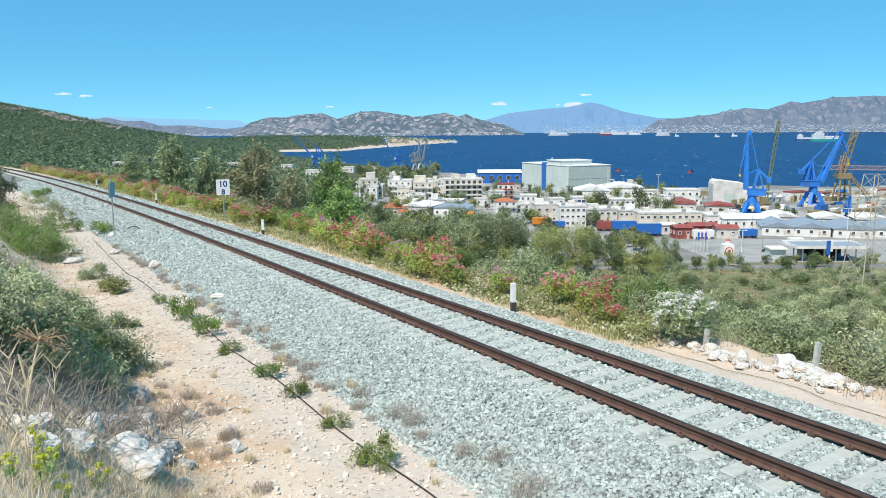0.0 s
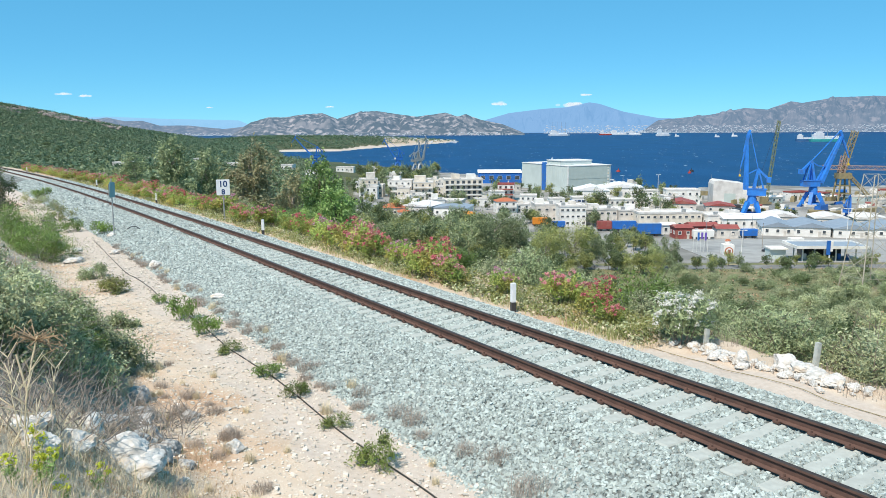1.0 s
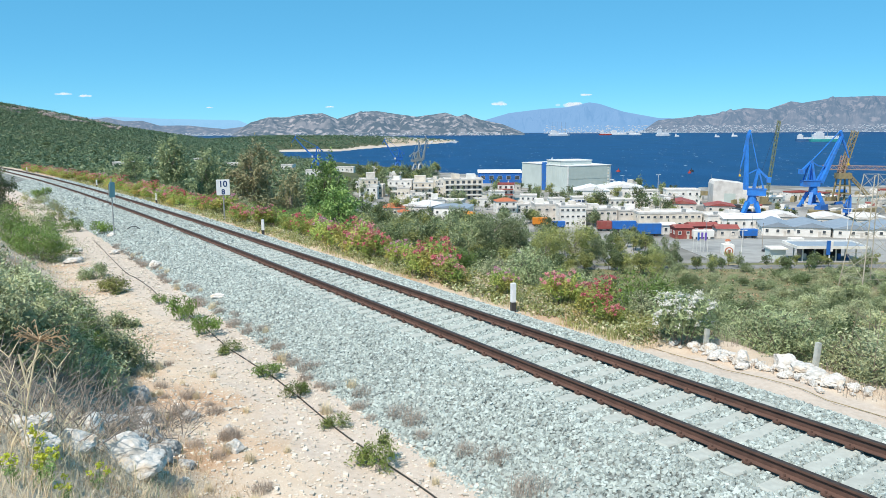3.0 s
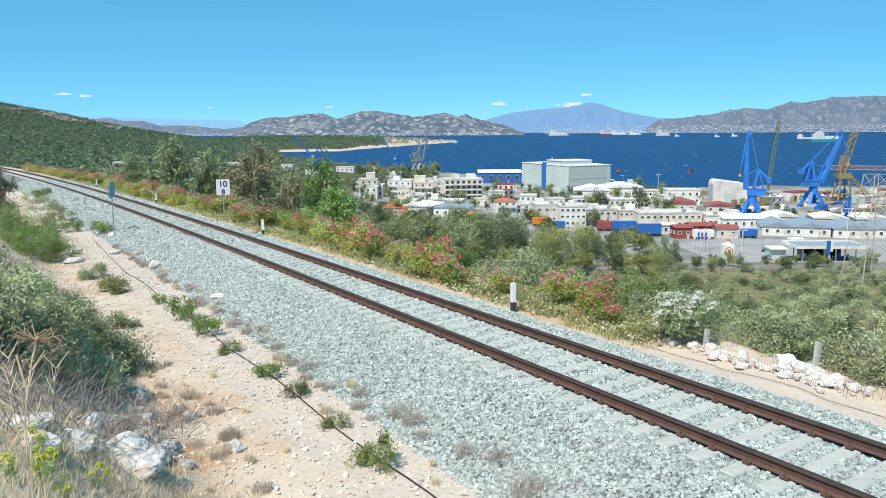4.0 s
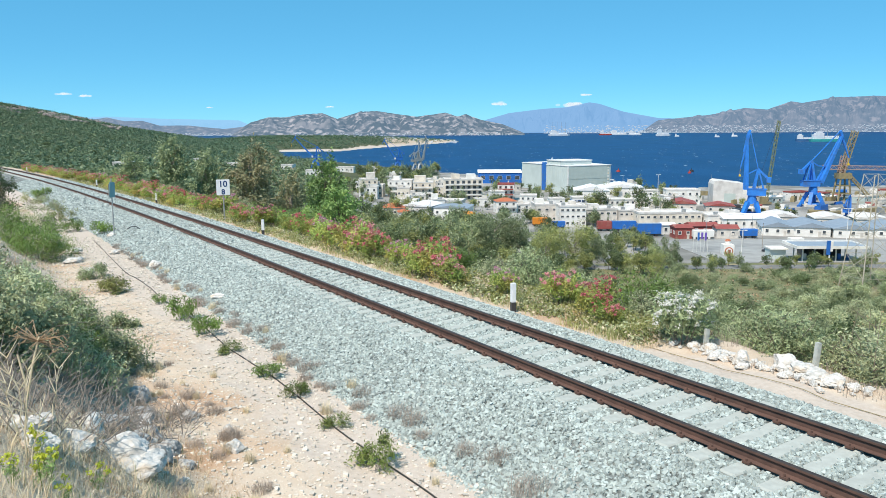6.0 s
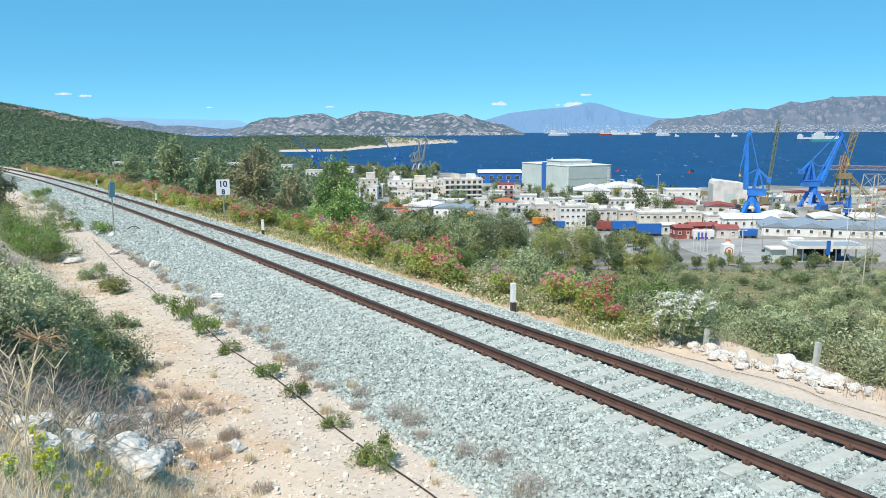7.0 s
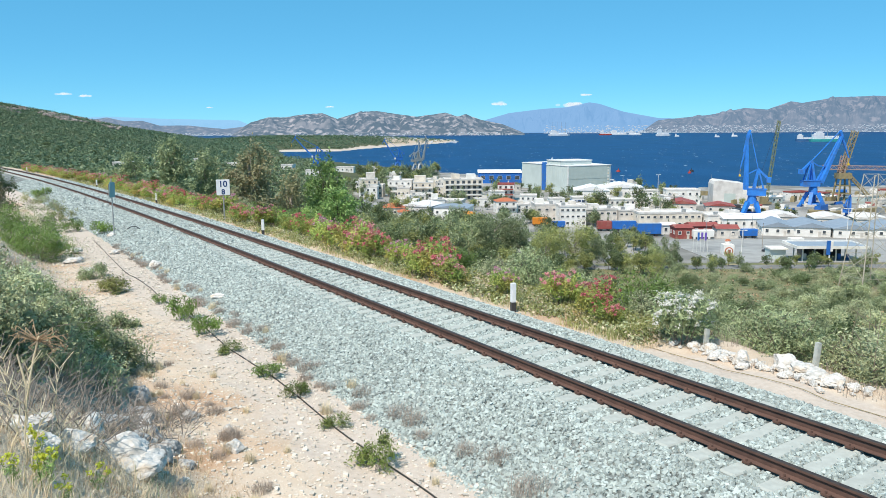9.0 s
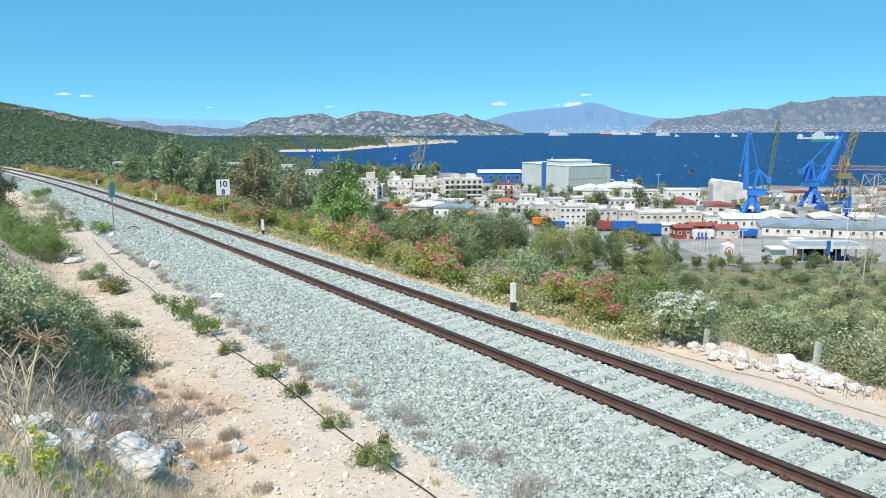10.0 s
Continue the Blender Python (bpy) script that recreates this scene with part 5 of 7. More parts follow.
def ship(x, y, L, h, hull, label, masts=2, rig=0.0):
    e = empty("ship", pose(x, y, 0, 0, 0, random.uniform(-8, 8)), label, "ship", "ships at anchor")
    h *= 1.45
    bm = bmesh.new()
    pr = [(-L / 2, 0.7), (-L / 2 * 0.95, 1.0), (0, 1.0), (L * 0.4, 0.8), (L / 2, 0.05)]
    lo, hi = [], []
    for px, w in pr:
        for sgn in (-1, 1):
            lo.append(bm.verts.new((px * 0.97, sgn * w * L * 0.07, -1.5)))
            hi.append(bm.verts.new((px, sgn * w * L * 0.075, h * 0.35)))
    for k in range(0, 2 * len(pr) - 2, 2):
        bm.faces.new((lo[k], lo[k + 2], hi[k + 2], hi[k]))
        bm.faces.new((lo[k + 1], hi[k + 1], hi[k + 3], lo[k + 3]))
        bm.faces.new((hi[k], hi[k + 2], hi[k + 3], hi[k + 1]))
    bm.faces.new((lo[0], hi[0], hi[1], lo[1]))
    part("hull", bm, hull, e)
    bm = bmesh.new()
    box(bm, -L * 0.42, -L * 0.12, -L * 0.05, L * 0.05, h * 0.35, h)
    box(bm, -L * 0.36, -L * 0.18, -L * 0.045, L * 0.045, h, h * 1.2)
    part("superstructure", bm, M_SHIP, e)
    bm = bmesh.new()
    box(bm, -L * 0.1, L * 0.36, -L * 0.045, L * 0.045, h * 0.35, h * 0.62)
    part("deckhouse", bm, M_SHIP, e)
    for k in range(masts):
        bm = bmesh.new()
        px = -L * 0.3 + k * L * 0.6 / max(masts - 1, 1)
        beam(bm, (px, 0, h * 0.3), (px, 0, h * (1.7 + rig)), L * 0.012, L * 0.006)
        part("mast", bm, M_STEEL, e)


def shipping():
    ship(500, 3350, 95, 14, M_SHIP, "white drilling vessel with tall derrick legs", 4, 1.2)
    ship(720, 3450, 60, 11, M_REDBUOY, "red-hulled coaster at anchor", 2)
    ship(790, 3500, 85, 12, M_SHIP, "white ferry at anchor", 2)
    ship(850, 3450, 60, 11, M_SHIP, "white ferry at anchor", 2)
    ship(890, 3150, 62, 15, M_SHIP, "white passenger ferry at anchor", 3, 0.4)
    ship(886, 2950, 18, 6, M_SHIP, "small white harbour launch", 1)
    ship(985, 2800, 18, 6, M_SHIP, "small white launch under way", 1)
    ship(1085, 2900, 24, 7, M_SHIP, "small white coaster at anchor", 1)
    ship(1010, 2050, 95, 13, M_TEAL, "large ferry with teal and white hull", 3)
    ship(1050, 2130, 80, 15, M_SHIP, "white ferry moored beside the teal one", 3)
    ship(985, 2120, 50, 11, M_HULL, "dark blue-hulled moored ferry", 2)
    for x, y, r, m in ((179, 790, 1.6, M_REDBUOY), (252, 785, 1.7, M_DARK), (242, 760, 1.4, M_REDBUOY), (155, 1100, 1.2, M_SHIP)):
        e = empty("buoy", pose(x, y, 0), "mooring buoy riding on the swell", "buoy", "mooring buoys")
        bm = bmesh.new()
        beam(bm, (0, 0, -0.8), (0, 0, r * 1.1), 2.6 * r, 2.2 * r, sides=14)
        part("float", bm, m, e)
        bm = bmesh.new()
        beam(bm, (0, 0, r), (0, 0, r * 2.4), 0.5 * r, 0.2 * r, sides=8)
        part("topmark", bm, m, e)
    rng = random.Random(3)
    for k in range(24):
        x, y = rng.uniform(98, 150), rng.uniform(615, 660)
        e = empty("boat", pose(x, y, 0, 0, 0, rng.uniform(0, 360)), "small white moored boat with a mast", "boat", "boats in the marina")
        bm = bmesh.new()
        pr = [(-3.2, 1.0), (0, 1.2), (2.2, 0.7), (3.6, 0.05)]
        a = [bm.verts.new((px, -w, 0.9)) for px, w in pr]
        c = [bm.verts.new((px, w, 0.9)) for px, w in pr]
        d = [bm.verts.new((px * 0.9, 0, -0.3)) for px, w in pr]
        for j in range(3):
            bm.faces.new((a[j], a[j + 1], c[j + 1], c[j]))
            bm.faces.new((a[j + 1], a[j], d[j], d[j + 1]))
            bm.faces.new((c[j], c[j + 1], d[j + 1], d[j]))
        part("hull", bm, M_SHIP, e)
        bm = bmesh.new()
        box(bm, -1.5, 1.0, -0.7, 0.7, 0.9, 1.7)
        part("cabin", bm, M_WHITE, e)
        bm = bmesh.new()
        beam(bm, (0.2, 0, 0.9), (0.2, 0, rng.uniform(5, 8)), 0.15, 0.08)
        part("mast", bm, M_STEEL, e)


build_town()
big_shed()
curved_shed()
harbour()
shipping()

# ---- plants ----
L_OLIVE = leafy("olive_leaves", (0.370, 0.430, 0.230), (0.215, 0.262, 0.138), vary=0.45)
L_GREYOLIVE = leafy("grey_green_leaves", (0.570, 0.605, 0.365), (0.270, 0.305, 0.165), vary=0.45)
L_DARK = leafy("dark_leaves", (0.165, 0.215, 0.095), (0.105, 0.140, 0.062), vary=0.45)
# hill scrub: bluer leaf colours, with the haze of distance painted in
L_MAQUIS = leafy("maquis_leaves", (0.120, 0.185, 0.105), (0.080, 0.130, 0.075), vary=0.45)
L_MAQUIS_PALE = leafy("pale_maquis_leaves", (0.240, 0.310, 0.165), (0.165, 0.225, 0.125), vary=0.45)
L_FRESH = leafy("fresh_leaves", (0.340, 0.480, 0.165), (0.205, 0.310, 0.105), vary=0.45)
L_EUCA = leafy("eucalyptus_leaves", (0.300, 0.320, 0.175), (0.360, 0.310, 0.180), vary=0.45)
L_YELLOWGREEN = leafy("yellow_green_leaves", (0.390, 0.400, 0.150), (0.255, 0.290, 0.105), vary=0.4)
L_OLEANDER = leafy("oleander_leaves", (0.278, 0.424, 0.103), (0.530, 0.438, 0.138), vary=0.45)
L_BROOM = leafy("broom_stems", (0.219, 0.326, 0.080), (0.138, 0.217, 0.059), vary=0.4)
L_DRY = leafy("dry_grass", (0.58, 0.43, 0.27), (0.42, 0.28, 0.17), vary=0.35, trans=0.2)
L_STRAW = leafy("straw", (0.80, 0.70, 0.50), (0.64, 0.53, 0.36), vary=0.3, trans=0.2)
L_PRICK = leafy("prickly_leaves", (0.240, 0.300, 0.084), (0.120, 0.168, 0.048), vary=0.5)
L_GREYDRY = leafy("grey_dry_herb", (0.44, 0.37, 0.31), (0.30, 0.25, 0.21), vary=0.35, trans=0.15)
L_SPURGE = leafy("spurge_heads", (0.55, 0.55, 0.06), (0.40, 0.48, 0.06), vary=0.3)
L_PINK = leafy("pink_petals", (0.72, 0.27, 0.32), (0.78, 0.46, 0.49), vary=0.3, trans=0.3)
L_RED = leafy("red_petals", (0.62, 0.13, 0.17), (0.68, 0.28, 0.30), vary=0.3, trans=0.3)
L_MAUVE = leafy("mauve_petals", (0.70, 0.38, 0.48), (0.60, 0.28, 0.40), vary=0.3, trans=0.3)
L_WHITEFLOWER = leafy("white_petals", (0.82, 0.80, 0.74), (0.74, 0.72, 0.66), vary=0.1, trans=0.3)
M_BARK = surf("grey_bark", (0.22, 0.18, 0.14), (0.14, 0.11, 0.09), scale=4, rough=0.95, bump=0.6)
M_PALEBARK = surf("pale_bark", (0.48, 0.42, 0.34), (0.34, 0.29, 0.23), scale=4, rough=0.9, bump=0.4)
M_TWIG = surf("dead_twigs", (0.38, 0.33, 0.285), (0.22, 0.19, 0.165), scale=6, rough=0.95)


def leaf_mesh(name, rng, blobs, count, size, shell=0.55, up=0.2, droop=0.0):
    """Many small pointed leaves spread over ellipsoid clumps (x, y, z, rx, ry, rz)."""
    blobs = np.asarray(blobs, float)
    w = blobs[:, 3] * blobs[:, 4] + blobs[:, 4] * blobs[:, 5]
    m = max(len(blobs) * 3, count // 15)          # sprays, each with its own few leaves
    k = rng.choice(len(blobs), m, p=w / w.sum())
    d = rng.normal(size=(m, 3))
    d /= np.linalg.norm(d, axis=1)[:, None]
    r = (shell + (1.08 - shell) * rng.random(m)) * (0.82 + 0.36 * rng.random(m))
    c = blobs[k, :3] + d * blobs[k, 3:] * r[:, None]
    j = rng.integers(m, size=count)
    d = d[j]
    c = c[j] + rng.normal(size=(count, 3)) * (blobs[k[j], 3:4] * 0.10 + 0.42 * size[0])
    nrm = rng.normal(size=(count, 3)) * 0.8 + d * 0.75
    nrm[:, 2] += 0.45
    nrm /= np.linalg.norm(nrm, axis=1)[:, None]
    t = rng.normal(size=(count, 3)) + d * 0.6
    t[:, 2] += up - droop
    t -= nrm * (t * nrm).sum(1)[:, None]
    t /= np.linalg.norm(t, axis=1)[:, None] + 1e-9
    s = np.cross(nrm, t)
    q = rng.uniform(0.6, 1.4, (count, 1))
    a, b = t * size[0] * 0.5 * q, s * size[1] * 0.5 * q
    V = np.stack([c - a, c + b, c + a, c - b], 1).reshape(-1, 3)
    return quad_mesh(name, V, np.arange(count * 4))


def grow_trunk(rng, blobs, h0, r, lean=0.0):
    """A tapered bending trunk with limbs that reach the clumps."""
    bm = bmesh.new()
    top = Vector((lean, 0, h0))
    pts = [Vector((0, 0, -0.3))]
    for k in range(1, 5):
        q = k / 4
        pts.append(Vector((lean * q + rng.uniform(-0.06, 0.06) * h0, rng.uniform(-0.06, 0.06) * h0, h0 * q)))
    for k in range(4):
        beam(bm, pts[k], pts[k + 1], 2 * r * (1 - 0.13 * k), 2 * r * (1 - 0.13 * (k + 1)), sides=7)
    for b in blobs:
        j = int(rng.integers(2, 5))
        mid = pts[j].lerp(Vector(b[:3]), 0.5) + Vector((0, 0, -0.1 * r))
        beam(bm, pts[j], mid, r * 0.9, r * 0.55, sides=5)
        beam(bm, mid, Vector(b[:3]), r * 0.55, r * 0.2, sides=5)
    return bm


def tree_proto(name, label, category, group, seed, h, spread, leaf, size, count, bark, clumps=9, form="round", trunk_share=0.35, shell=0.5):
    rng = np.random.default_rng(seed)
    e = empty(name, pose(0, 0, 0), label, category, group)
    blobs = []
    for k in range(clumps):
        if form == "tall":
            q = (k + 0.5) / clumps
            zc = h * (0.14 + 0.80 * q)
            rr = spread * max(0.25, math.sin(math.pi * (0.10 + 0.80 * q))) ** 0.7 * rng.uniform(0.75, 1.15)
            a = k * 2.4 + rng.uniform(-0.4, 0.4)
            o = rng.uniform(0.35, 0.75)
            blobs.append((math.cos(a) * rr * o, math.sin(a) * rr * o, zc, rr * 0.5, rr * 0.5, h * rng.uniform(0.07, 0.11)))
        elif form == "column":
            q = (k + 0.5) / clumps
            blobs.append((rng.uniform(-0.1, 0.1), rng.uniform(-0.1, 0.1), h * (0.1 + 0.82 * q), spread * (1.05 - 0.8 * q), spread * (1.05 - 0.8 * q), h * 0.14))
        elif form == "low":
            a = rng.uniform(0, 6.28)
            rr = spread * math.sqrt(rng.random()) * 0.75
            k2 = rng.uniform(0.36, 0.58)
            blobs.append((math.cos(a) * rr, math.sin(a) * rr, h * rng.uniform(0.32, 0.72), spread * k2, spread * k2, h * rng.uniform(0.22, 0.34)))
        else:
            a = rng.uniform(0, 6.28)
            rr = spread * math.sqrt(rng.random()) * 0.68
            k2 = rng.uniform(0.32, 0.52)
            zc = h * (trunk_share + (0.92 - trunk_share) * rng.random() * (1 - 0.35 * rr / spread))
            blobs.append((math.cos(a) * rr, math.sin(a) * rr, zc, spread * k2, spread * k2, h * rng.uniform(0.13, 0.2)))
    part("trunk", grow_trunk(rng, blobs[::2], h * (0.75 if form in ("tall", "column") else 0.5), h * 0.022), bark, e)
    part_mesh("crown", leaf_mesh("crown", rng, blobs, count, size, shell), leaf, e)
    return e


class Kind:
    """Prototypes of one kind; the first use of each takes the prototype itself."""

    def __init__(self, *protos):
        self.protos, self.used = list(protos), set()

    def put(self, k, x, y, z, rz, s=1.0, sz=None, label=""):
        p = self.protos[k % len(self.protos)]
        m = pose(x, y, z, 0, 0, rz)
        ob = p if p not in self.used else copy_thing(p, m)
        self.used.add(p)
        ob.matrix_basis = m @ Matrix.Diagonal((s, s, sz or s, 1))
        return tagged(ob, label)


SWAYING = []      # (thing, upright pose, degrees, phase)


def rest_on(x, y, drop=0.05):
    return ground_z(x, y) - drop


def build_far_trees():
    rng = np.random.default_rng(21)
    R = random.Random(21)
    olive = Kind(*[tree_proto("olive_tree", "round grey-green olive tree on the slope", "tree", "olive grove", 30 + k, 2.6, 1.7, (L_OLIVE, L_GREYOLIVE, L_OLIVE, L_DARK)[k], (0.22, 0.11), 2000, M_BARK, 11, "low") for k in range(4)])
    # olive grove below the line
    n = 0
    while n < 290:
        y = R.uniform(48, 206)
        x = R.uniform(0.06, 0.66) * y
        s, u = track_coords([x], [y])
        if u[0] < 18 or (abs(x - 54) < 5 and abs(y - 131) < 9) or (abs(x - 49) < 5 and abs(y - 180) < 6):
            continue
        k = R.uniform(0.65, 1.35)
        olive.put(R.randrange(4), x, y, rest_on(x, y), R.uniform(0, 360), k, k * R.uniform(0.8, 1.15))
        n += 1
    pine = Kind(*[tree_proto("pine_tree", "dark rounded tree with dense foliage", "tree", "trees of the valley", 50 + k, 6.5, 2.6, (L_DARK, L_OLIVE, L_YELLOWGREEN, L_DARK)[k], (0.42, 0.22), 1500, M_BARK, 13) for k in range(4)])
    # belt of trees under the line, by the road
    n = 0
    while n < 185:
        y = R.uniform(85, 330)
        b = R.uniform(-0.20, 0.13) if n < 150 else R.uniform(0.1, 0.30)
        if n >= 150:
            y = R.uniform(196, 216)
        x = b * y
        s, u = track_coords([x], [y])
        if u[0] < 26 or (y > 330 and b > -0.12) or (b > 0.03 and y > 250):
            continue
        k = R.uniform(0.6, 1.15) * (0.8 if n >= 150 else 1)
        pine.put(R.randrange(4), x, y, rest_on(x, y), R.uniform(0, 360), k, k * R.uniform(0.85, 1.3))
        n += 1
    # woods to the north, out to the foot of the hill: the nearest singly, the rest as one mass
    n = 0
    far_blobs = []
    while n < 420:
        y = 120 + 800 * R.random() ** 1.3
        b = R.uniform(-0.62, -0.10)
        x = b * y
        s, u = track_coords([x], [y])
        if (u[0] < 22 and s[0] < 420) or y > 600 + 500 * (b < -0.2):
            continue
        k = R.uniform(0.45, 0.85) * (1 + y / 2500)
        n += 1
        if y < 175:
            pine.put(R.choice((0, 1, 1, 3, 0, 2)), x, y, rest_on(x, y), R.uniform(0, 360), k, k * R.uniform(0.85, 1.25))
            continue
        z = rest_on(x, y)
        for j in range(6):
            a, q = R.uniform(0, 6.28), R.uniform(0, 1.6) * k
            r = R.uniform(0.9, 1.5) * k
            far_blobs.append((x + math.cos(a) * q, y + math.sin(a) * q, z + k * R.uniform(1.2, 5.4) * (1 - 0.12 * q), r, r, r * 0.9))
    half = len(far_blobs) // 12 * 6
    for nm, lab, bl, mat in (("far_woods", "dark woods on the plain beyond the line", far_blobs[:half], L_DARK), ("far_woods_pale", "paler trees among the dark woods", far_blobs[half:], L_OLIVE)):
        tagged(part_mesh(nm, leaf_mesh(nm, rng, bl, 90000, (0.62, 0.34), 0.45), mat), lab, "woods", kind="stuff")
    # trees between the houses
    n = 0
    while n < 85:
        x, y = R.uniform(-70, 175), R.uniform(335, 560)
        if y > 500 and x > 60 or (130 < x and y > 450) or (60 < x < 118 and y > 505):
            continue
        k = R.uniform(0.5, 1.05)
        pine.put(R.randrange(4), x, y, rest_on(x, y), R.uniform(0, 360), k, k * R.uniform(0.9, 1.3))
        n += 1
    carob = Kind(*[tree_proto("carob_tree", "dense green street tree among the buildings", "tree", "trees of the town", 60 + k, 6.5, 2.8, (L_OLIVE, L_DARK, L_YELLOWGREEN)[k], (0.40, 0.22), 1400, M_BARK, 13) for k in range(3)])
    for n, y0, y1, b0, b1, k0, k1 in ((80, 225, 325, -0.14, 0.06, 1.1, 1.75), (38, 130, 220, -0.16, 0.16, 0.6, 1.15), (22, 266, 300, 0.06, 0.27, 0.55, 1.0), (34, 222, 268, 0.10, 0.28, 0.55, 1.0), (85, 335, 520, -0.11, 0.30, 0.85, 1.5), (45, 540, 735, -0.11, -0.005, 1.0, 1.6), (46, 202, 230, 0.22, 0.62, 0.35, 0.7), (24, 225, 300, 0.02, 0.14, 0.9, 1.5)):
        for j in range(n):
            y = R.uniform(y0, y1)
            x = R.uniform(b0, b1) * y
            s, u = track_coords([x], [y])
            if u[0] < 26 or (66 < x < 118 and y > 500):
                continue
            k = R.uniform(k0, k1)
            carob.put(R.randrange(3), x, y, rest_on(x, y), R.uniform(0, 360), k, k * R.uniform(0.85, 1.3))
    cyp = Kind(tree_proto("cypress", "slender dark cypress between the houses", "tree", "cypresses", 71, 9, 0.9, L_DARK, (0.4, 0.2), 700, M_BARK, 7, "column"))
    for x, y, k in ((119, 397, 1.0), (-60, 600, 1.2), (-66, 640, 1.2), (-52, 610, 1.1), (-30, 560, 1.0), (72, 335, 0.7), (103, 320, 0.6), (118, 318, 0.6), (94, 320, 0.6), (-74, 680, 1.3)):
        cyp.put(0, x, y, rest_on(x, y), R.uniform(0, 360), k)
    # named tall trees
    euca = Kind(tree_proto("eucalyptus", "tall eucalyptus with brownish drooping foliage", "tree", "eucalyptus trees", 81, 11, 2.6, L_EUCA, (0.36, 0.15), 6500, M_PALEBARK, 22, "tall"),
                tree_proto("eucalyptus", "tall eucalyptus with thin grey-green crown", "tree", "eucalyptus trees", 82, 11, 2.4, L_OLIVE, (0.36, 0.15), 5600, M_PALEBARK, 20, "tall"))
    for k, x, y, top, wide in ((0, -18.4, 75, 46.6, 1.0), (1, -37.5, 108, 46.8, 1.05), (1, -34.0, 112, 45.2, 0.9), (0, -15.5, 80, 43.5, 0.9), (1, -12.5, 84, 42.6, 0.9), (1, -60, 150, 43.4, 1.2), (0, -21.5, 84, 43.0, 0.9)):
        z = rest_on(x, y)
        h = (top - z) / 11.0
        t = euca.put(k, x, y, z, R.uniform(0, 360), h * wide, h)
        SWAYING.append((t, t.matrix_basis.copy(), 0.7, R.uniform(0, 6)))
    tall = Kind(tree_proto("eucalyptus", "broad olive-green eucalyptus by the road", "tree", "roadside trees", 84, 12, 4.2, L_OLIVE, (0.36, 0.15), 6000, M_PALEBARK, 20, "round", 0.25),
                tree_proto("eucalyptus", "broad yellow-green eucalyptus by the road", "tree", "roadside trees", 85, 12, 4.6, L_YELLOWGREEN, (0.36, 0.15), 6000, M_PALEBARK, 20, "round", 0.2))
    for k, x, y, h, wide in ((0, 16, 245, 18, 1.0), (0, 23.5, 250, 16.5, 0.95), (0, 10, 250, 15, 0.95), (0, 3, 255, 13.5, 1.0), (1, 29, 215, 13.5, 0.95), (1, 37.5, 218, 14.5, 1.0), (0, 43.5, 222, 12, 0.75), (0, 64, 215, 11, 0.65), (1, 52, 185, 9, 0.65), (0, -8, 262, 13, 0.9), (0, -18, 270, 12, 0.9), (0, -28, 282, 12, 0.9), (0, 31, 235, 14, 0.8)):
        tall.put(k, x, y, rest_on(x, y), R.uniform(0, 360), h / 12 * wide * 1.05, h / 12)
    # the two bright green poplars that toss in the wind
    pop = Kind(tree_proto("poplar", "bright green poplar tossing in the wind", "tree", "poplars beyond the track", 91, 10, 2.1, L_FRESH, (0.21, 0.14), 9500, M_BARK, 22, "tall"))
    for x, y, top, wide, amp in ((-9.0, 62, 46.1, 0.78, 1.0), (-7.6, 58, 43.9, 1.15, 0.8), (-9.9, 66, 43.0, 1.1, 0.7)):
        z = rest_on(x, y)
        h = (top - z) / 10.0
        t = pop.put(0, x, y, z, R.uniform(0, 360), h * wide, h)
        SWAYING.append((t, t.matrix_basis.copy(), -amp, 0.0))


def scrub(name, label, n, place, size, leaf, seed, quads=9):
    """Far maquis: countless low clumps as one mass."""
    rng = np.random.default_rng(seed)
    xs, ys = place(rng, n)
    zs = land(xs, ys)
    keep = zs > np.where(ys > 1100, 2.6, 0.8)
    xs, ys, zs = xs[keep], ys[keep], zs[keep]
    n = len(xs)
    k = size * rng.uniform(0.5, 1.5, n)
    c = np.stack([xs, ys, zs + k * 0.3], 1)
    c = np.repeat(c, quads, 0) + rng.normal(size=(n * quads, 3)) * np.repeat(k, quads)[:, None] * (0.45, 0.45, 0.28)
    nrm = rng.normal(size=(n * quads, 3)) * 0.6 + (c - np.repeat(np.stack([xs, ys, zs], 1), quads, 0)) / np.repeat(k, quads)[:, None]
    nrm[:, 2] += 0.35
    nrm /= np.linalg.norm(nrm, axis=1)[:, None]
    t = rng.normal(size=nrm.shape)
    t -= nrm * (t * nrm).sum(1)[:, None]
    t /= np.linalg.norm(t, axis=1)[:, None]
    s = np.cross(nrm, t)
    w = np.repeat(k, quads)[:, None] * 0.9 / math.sqrt(quads)
    V = np.stack([c - t * w, c + s * w * 0.7, c + t * w, c - s * w * 0.7], 1).reshape(-1, 3)
    tagged(part_mesh(name, quad_mesh(name, V, np.arange(len(V))), leaf), label, "scrub", kind="stuff")


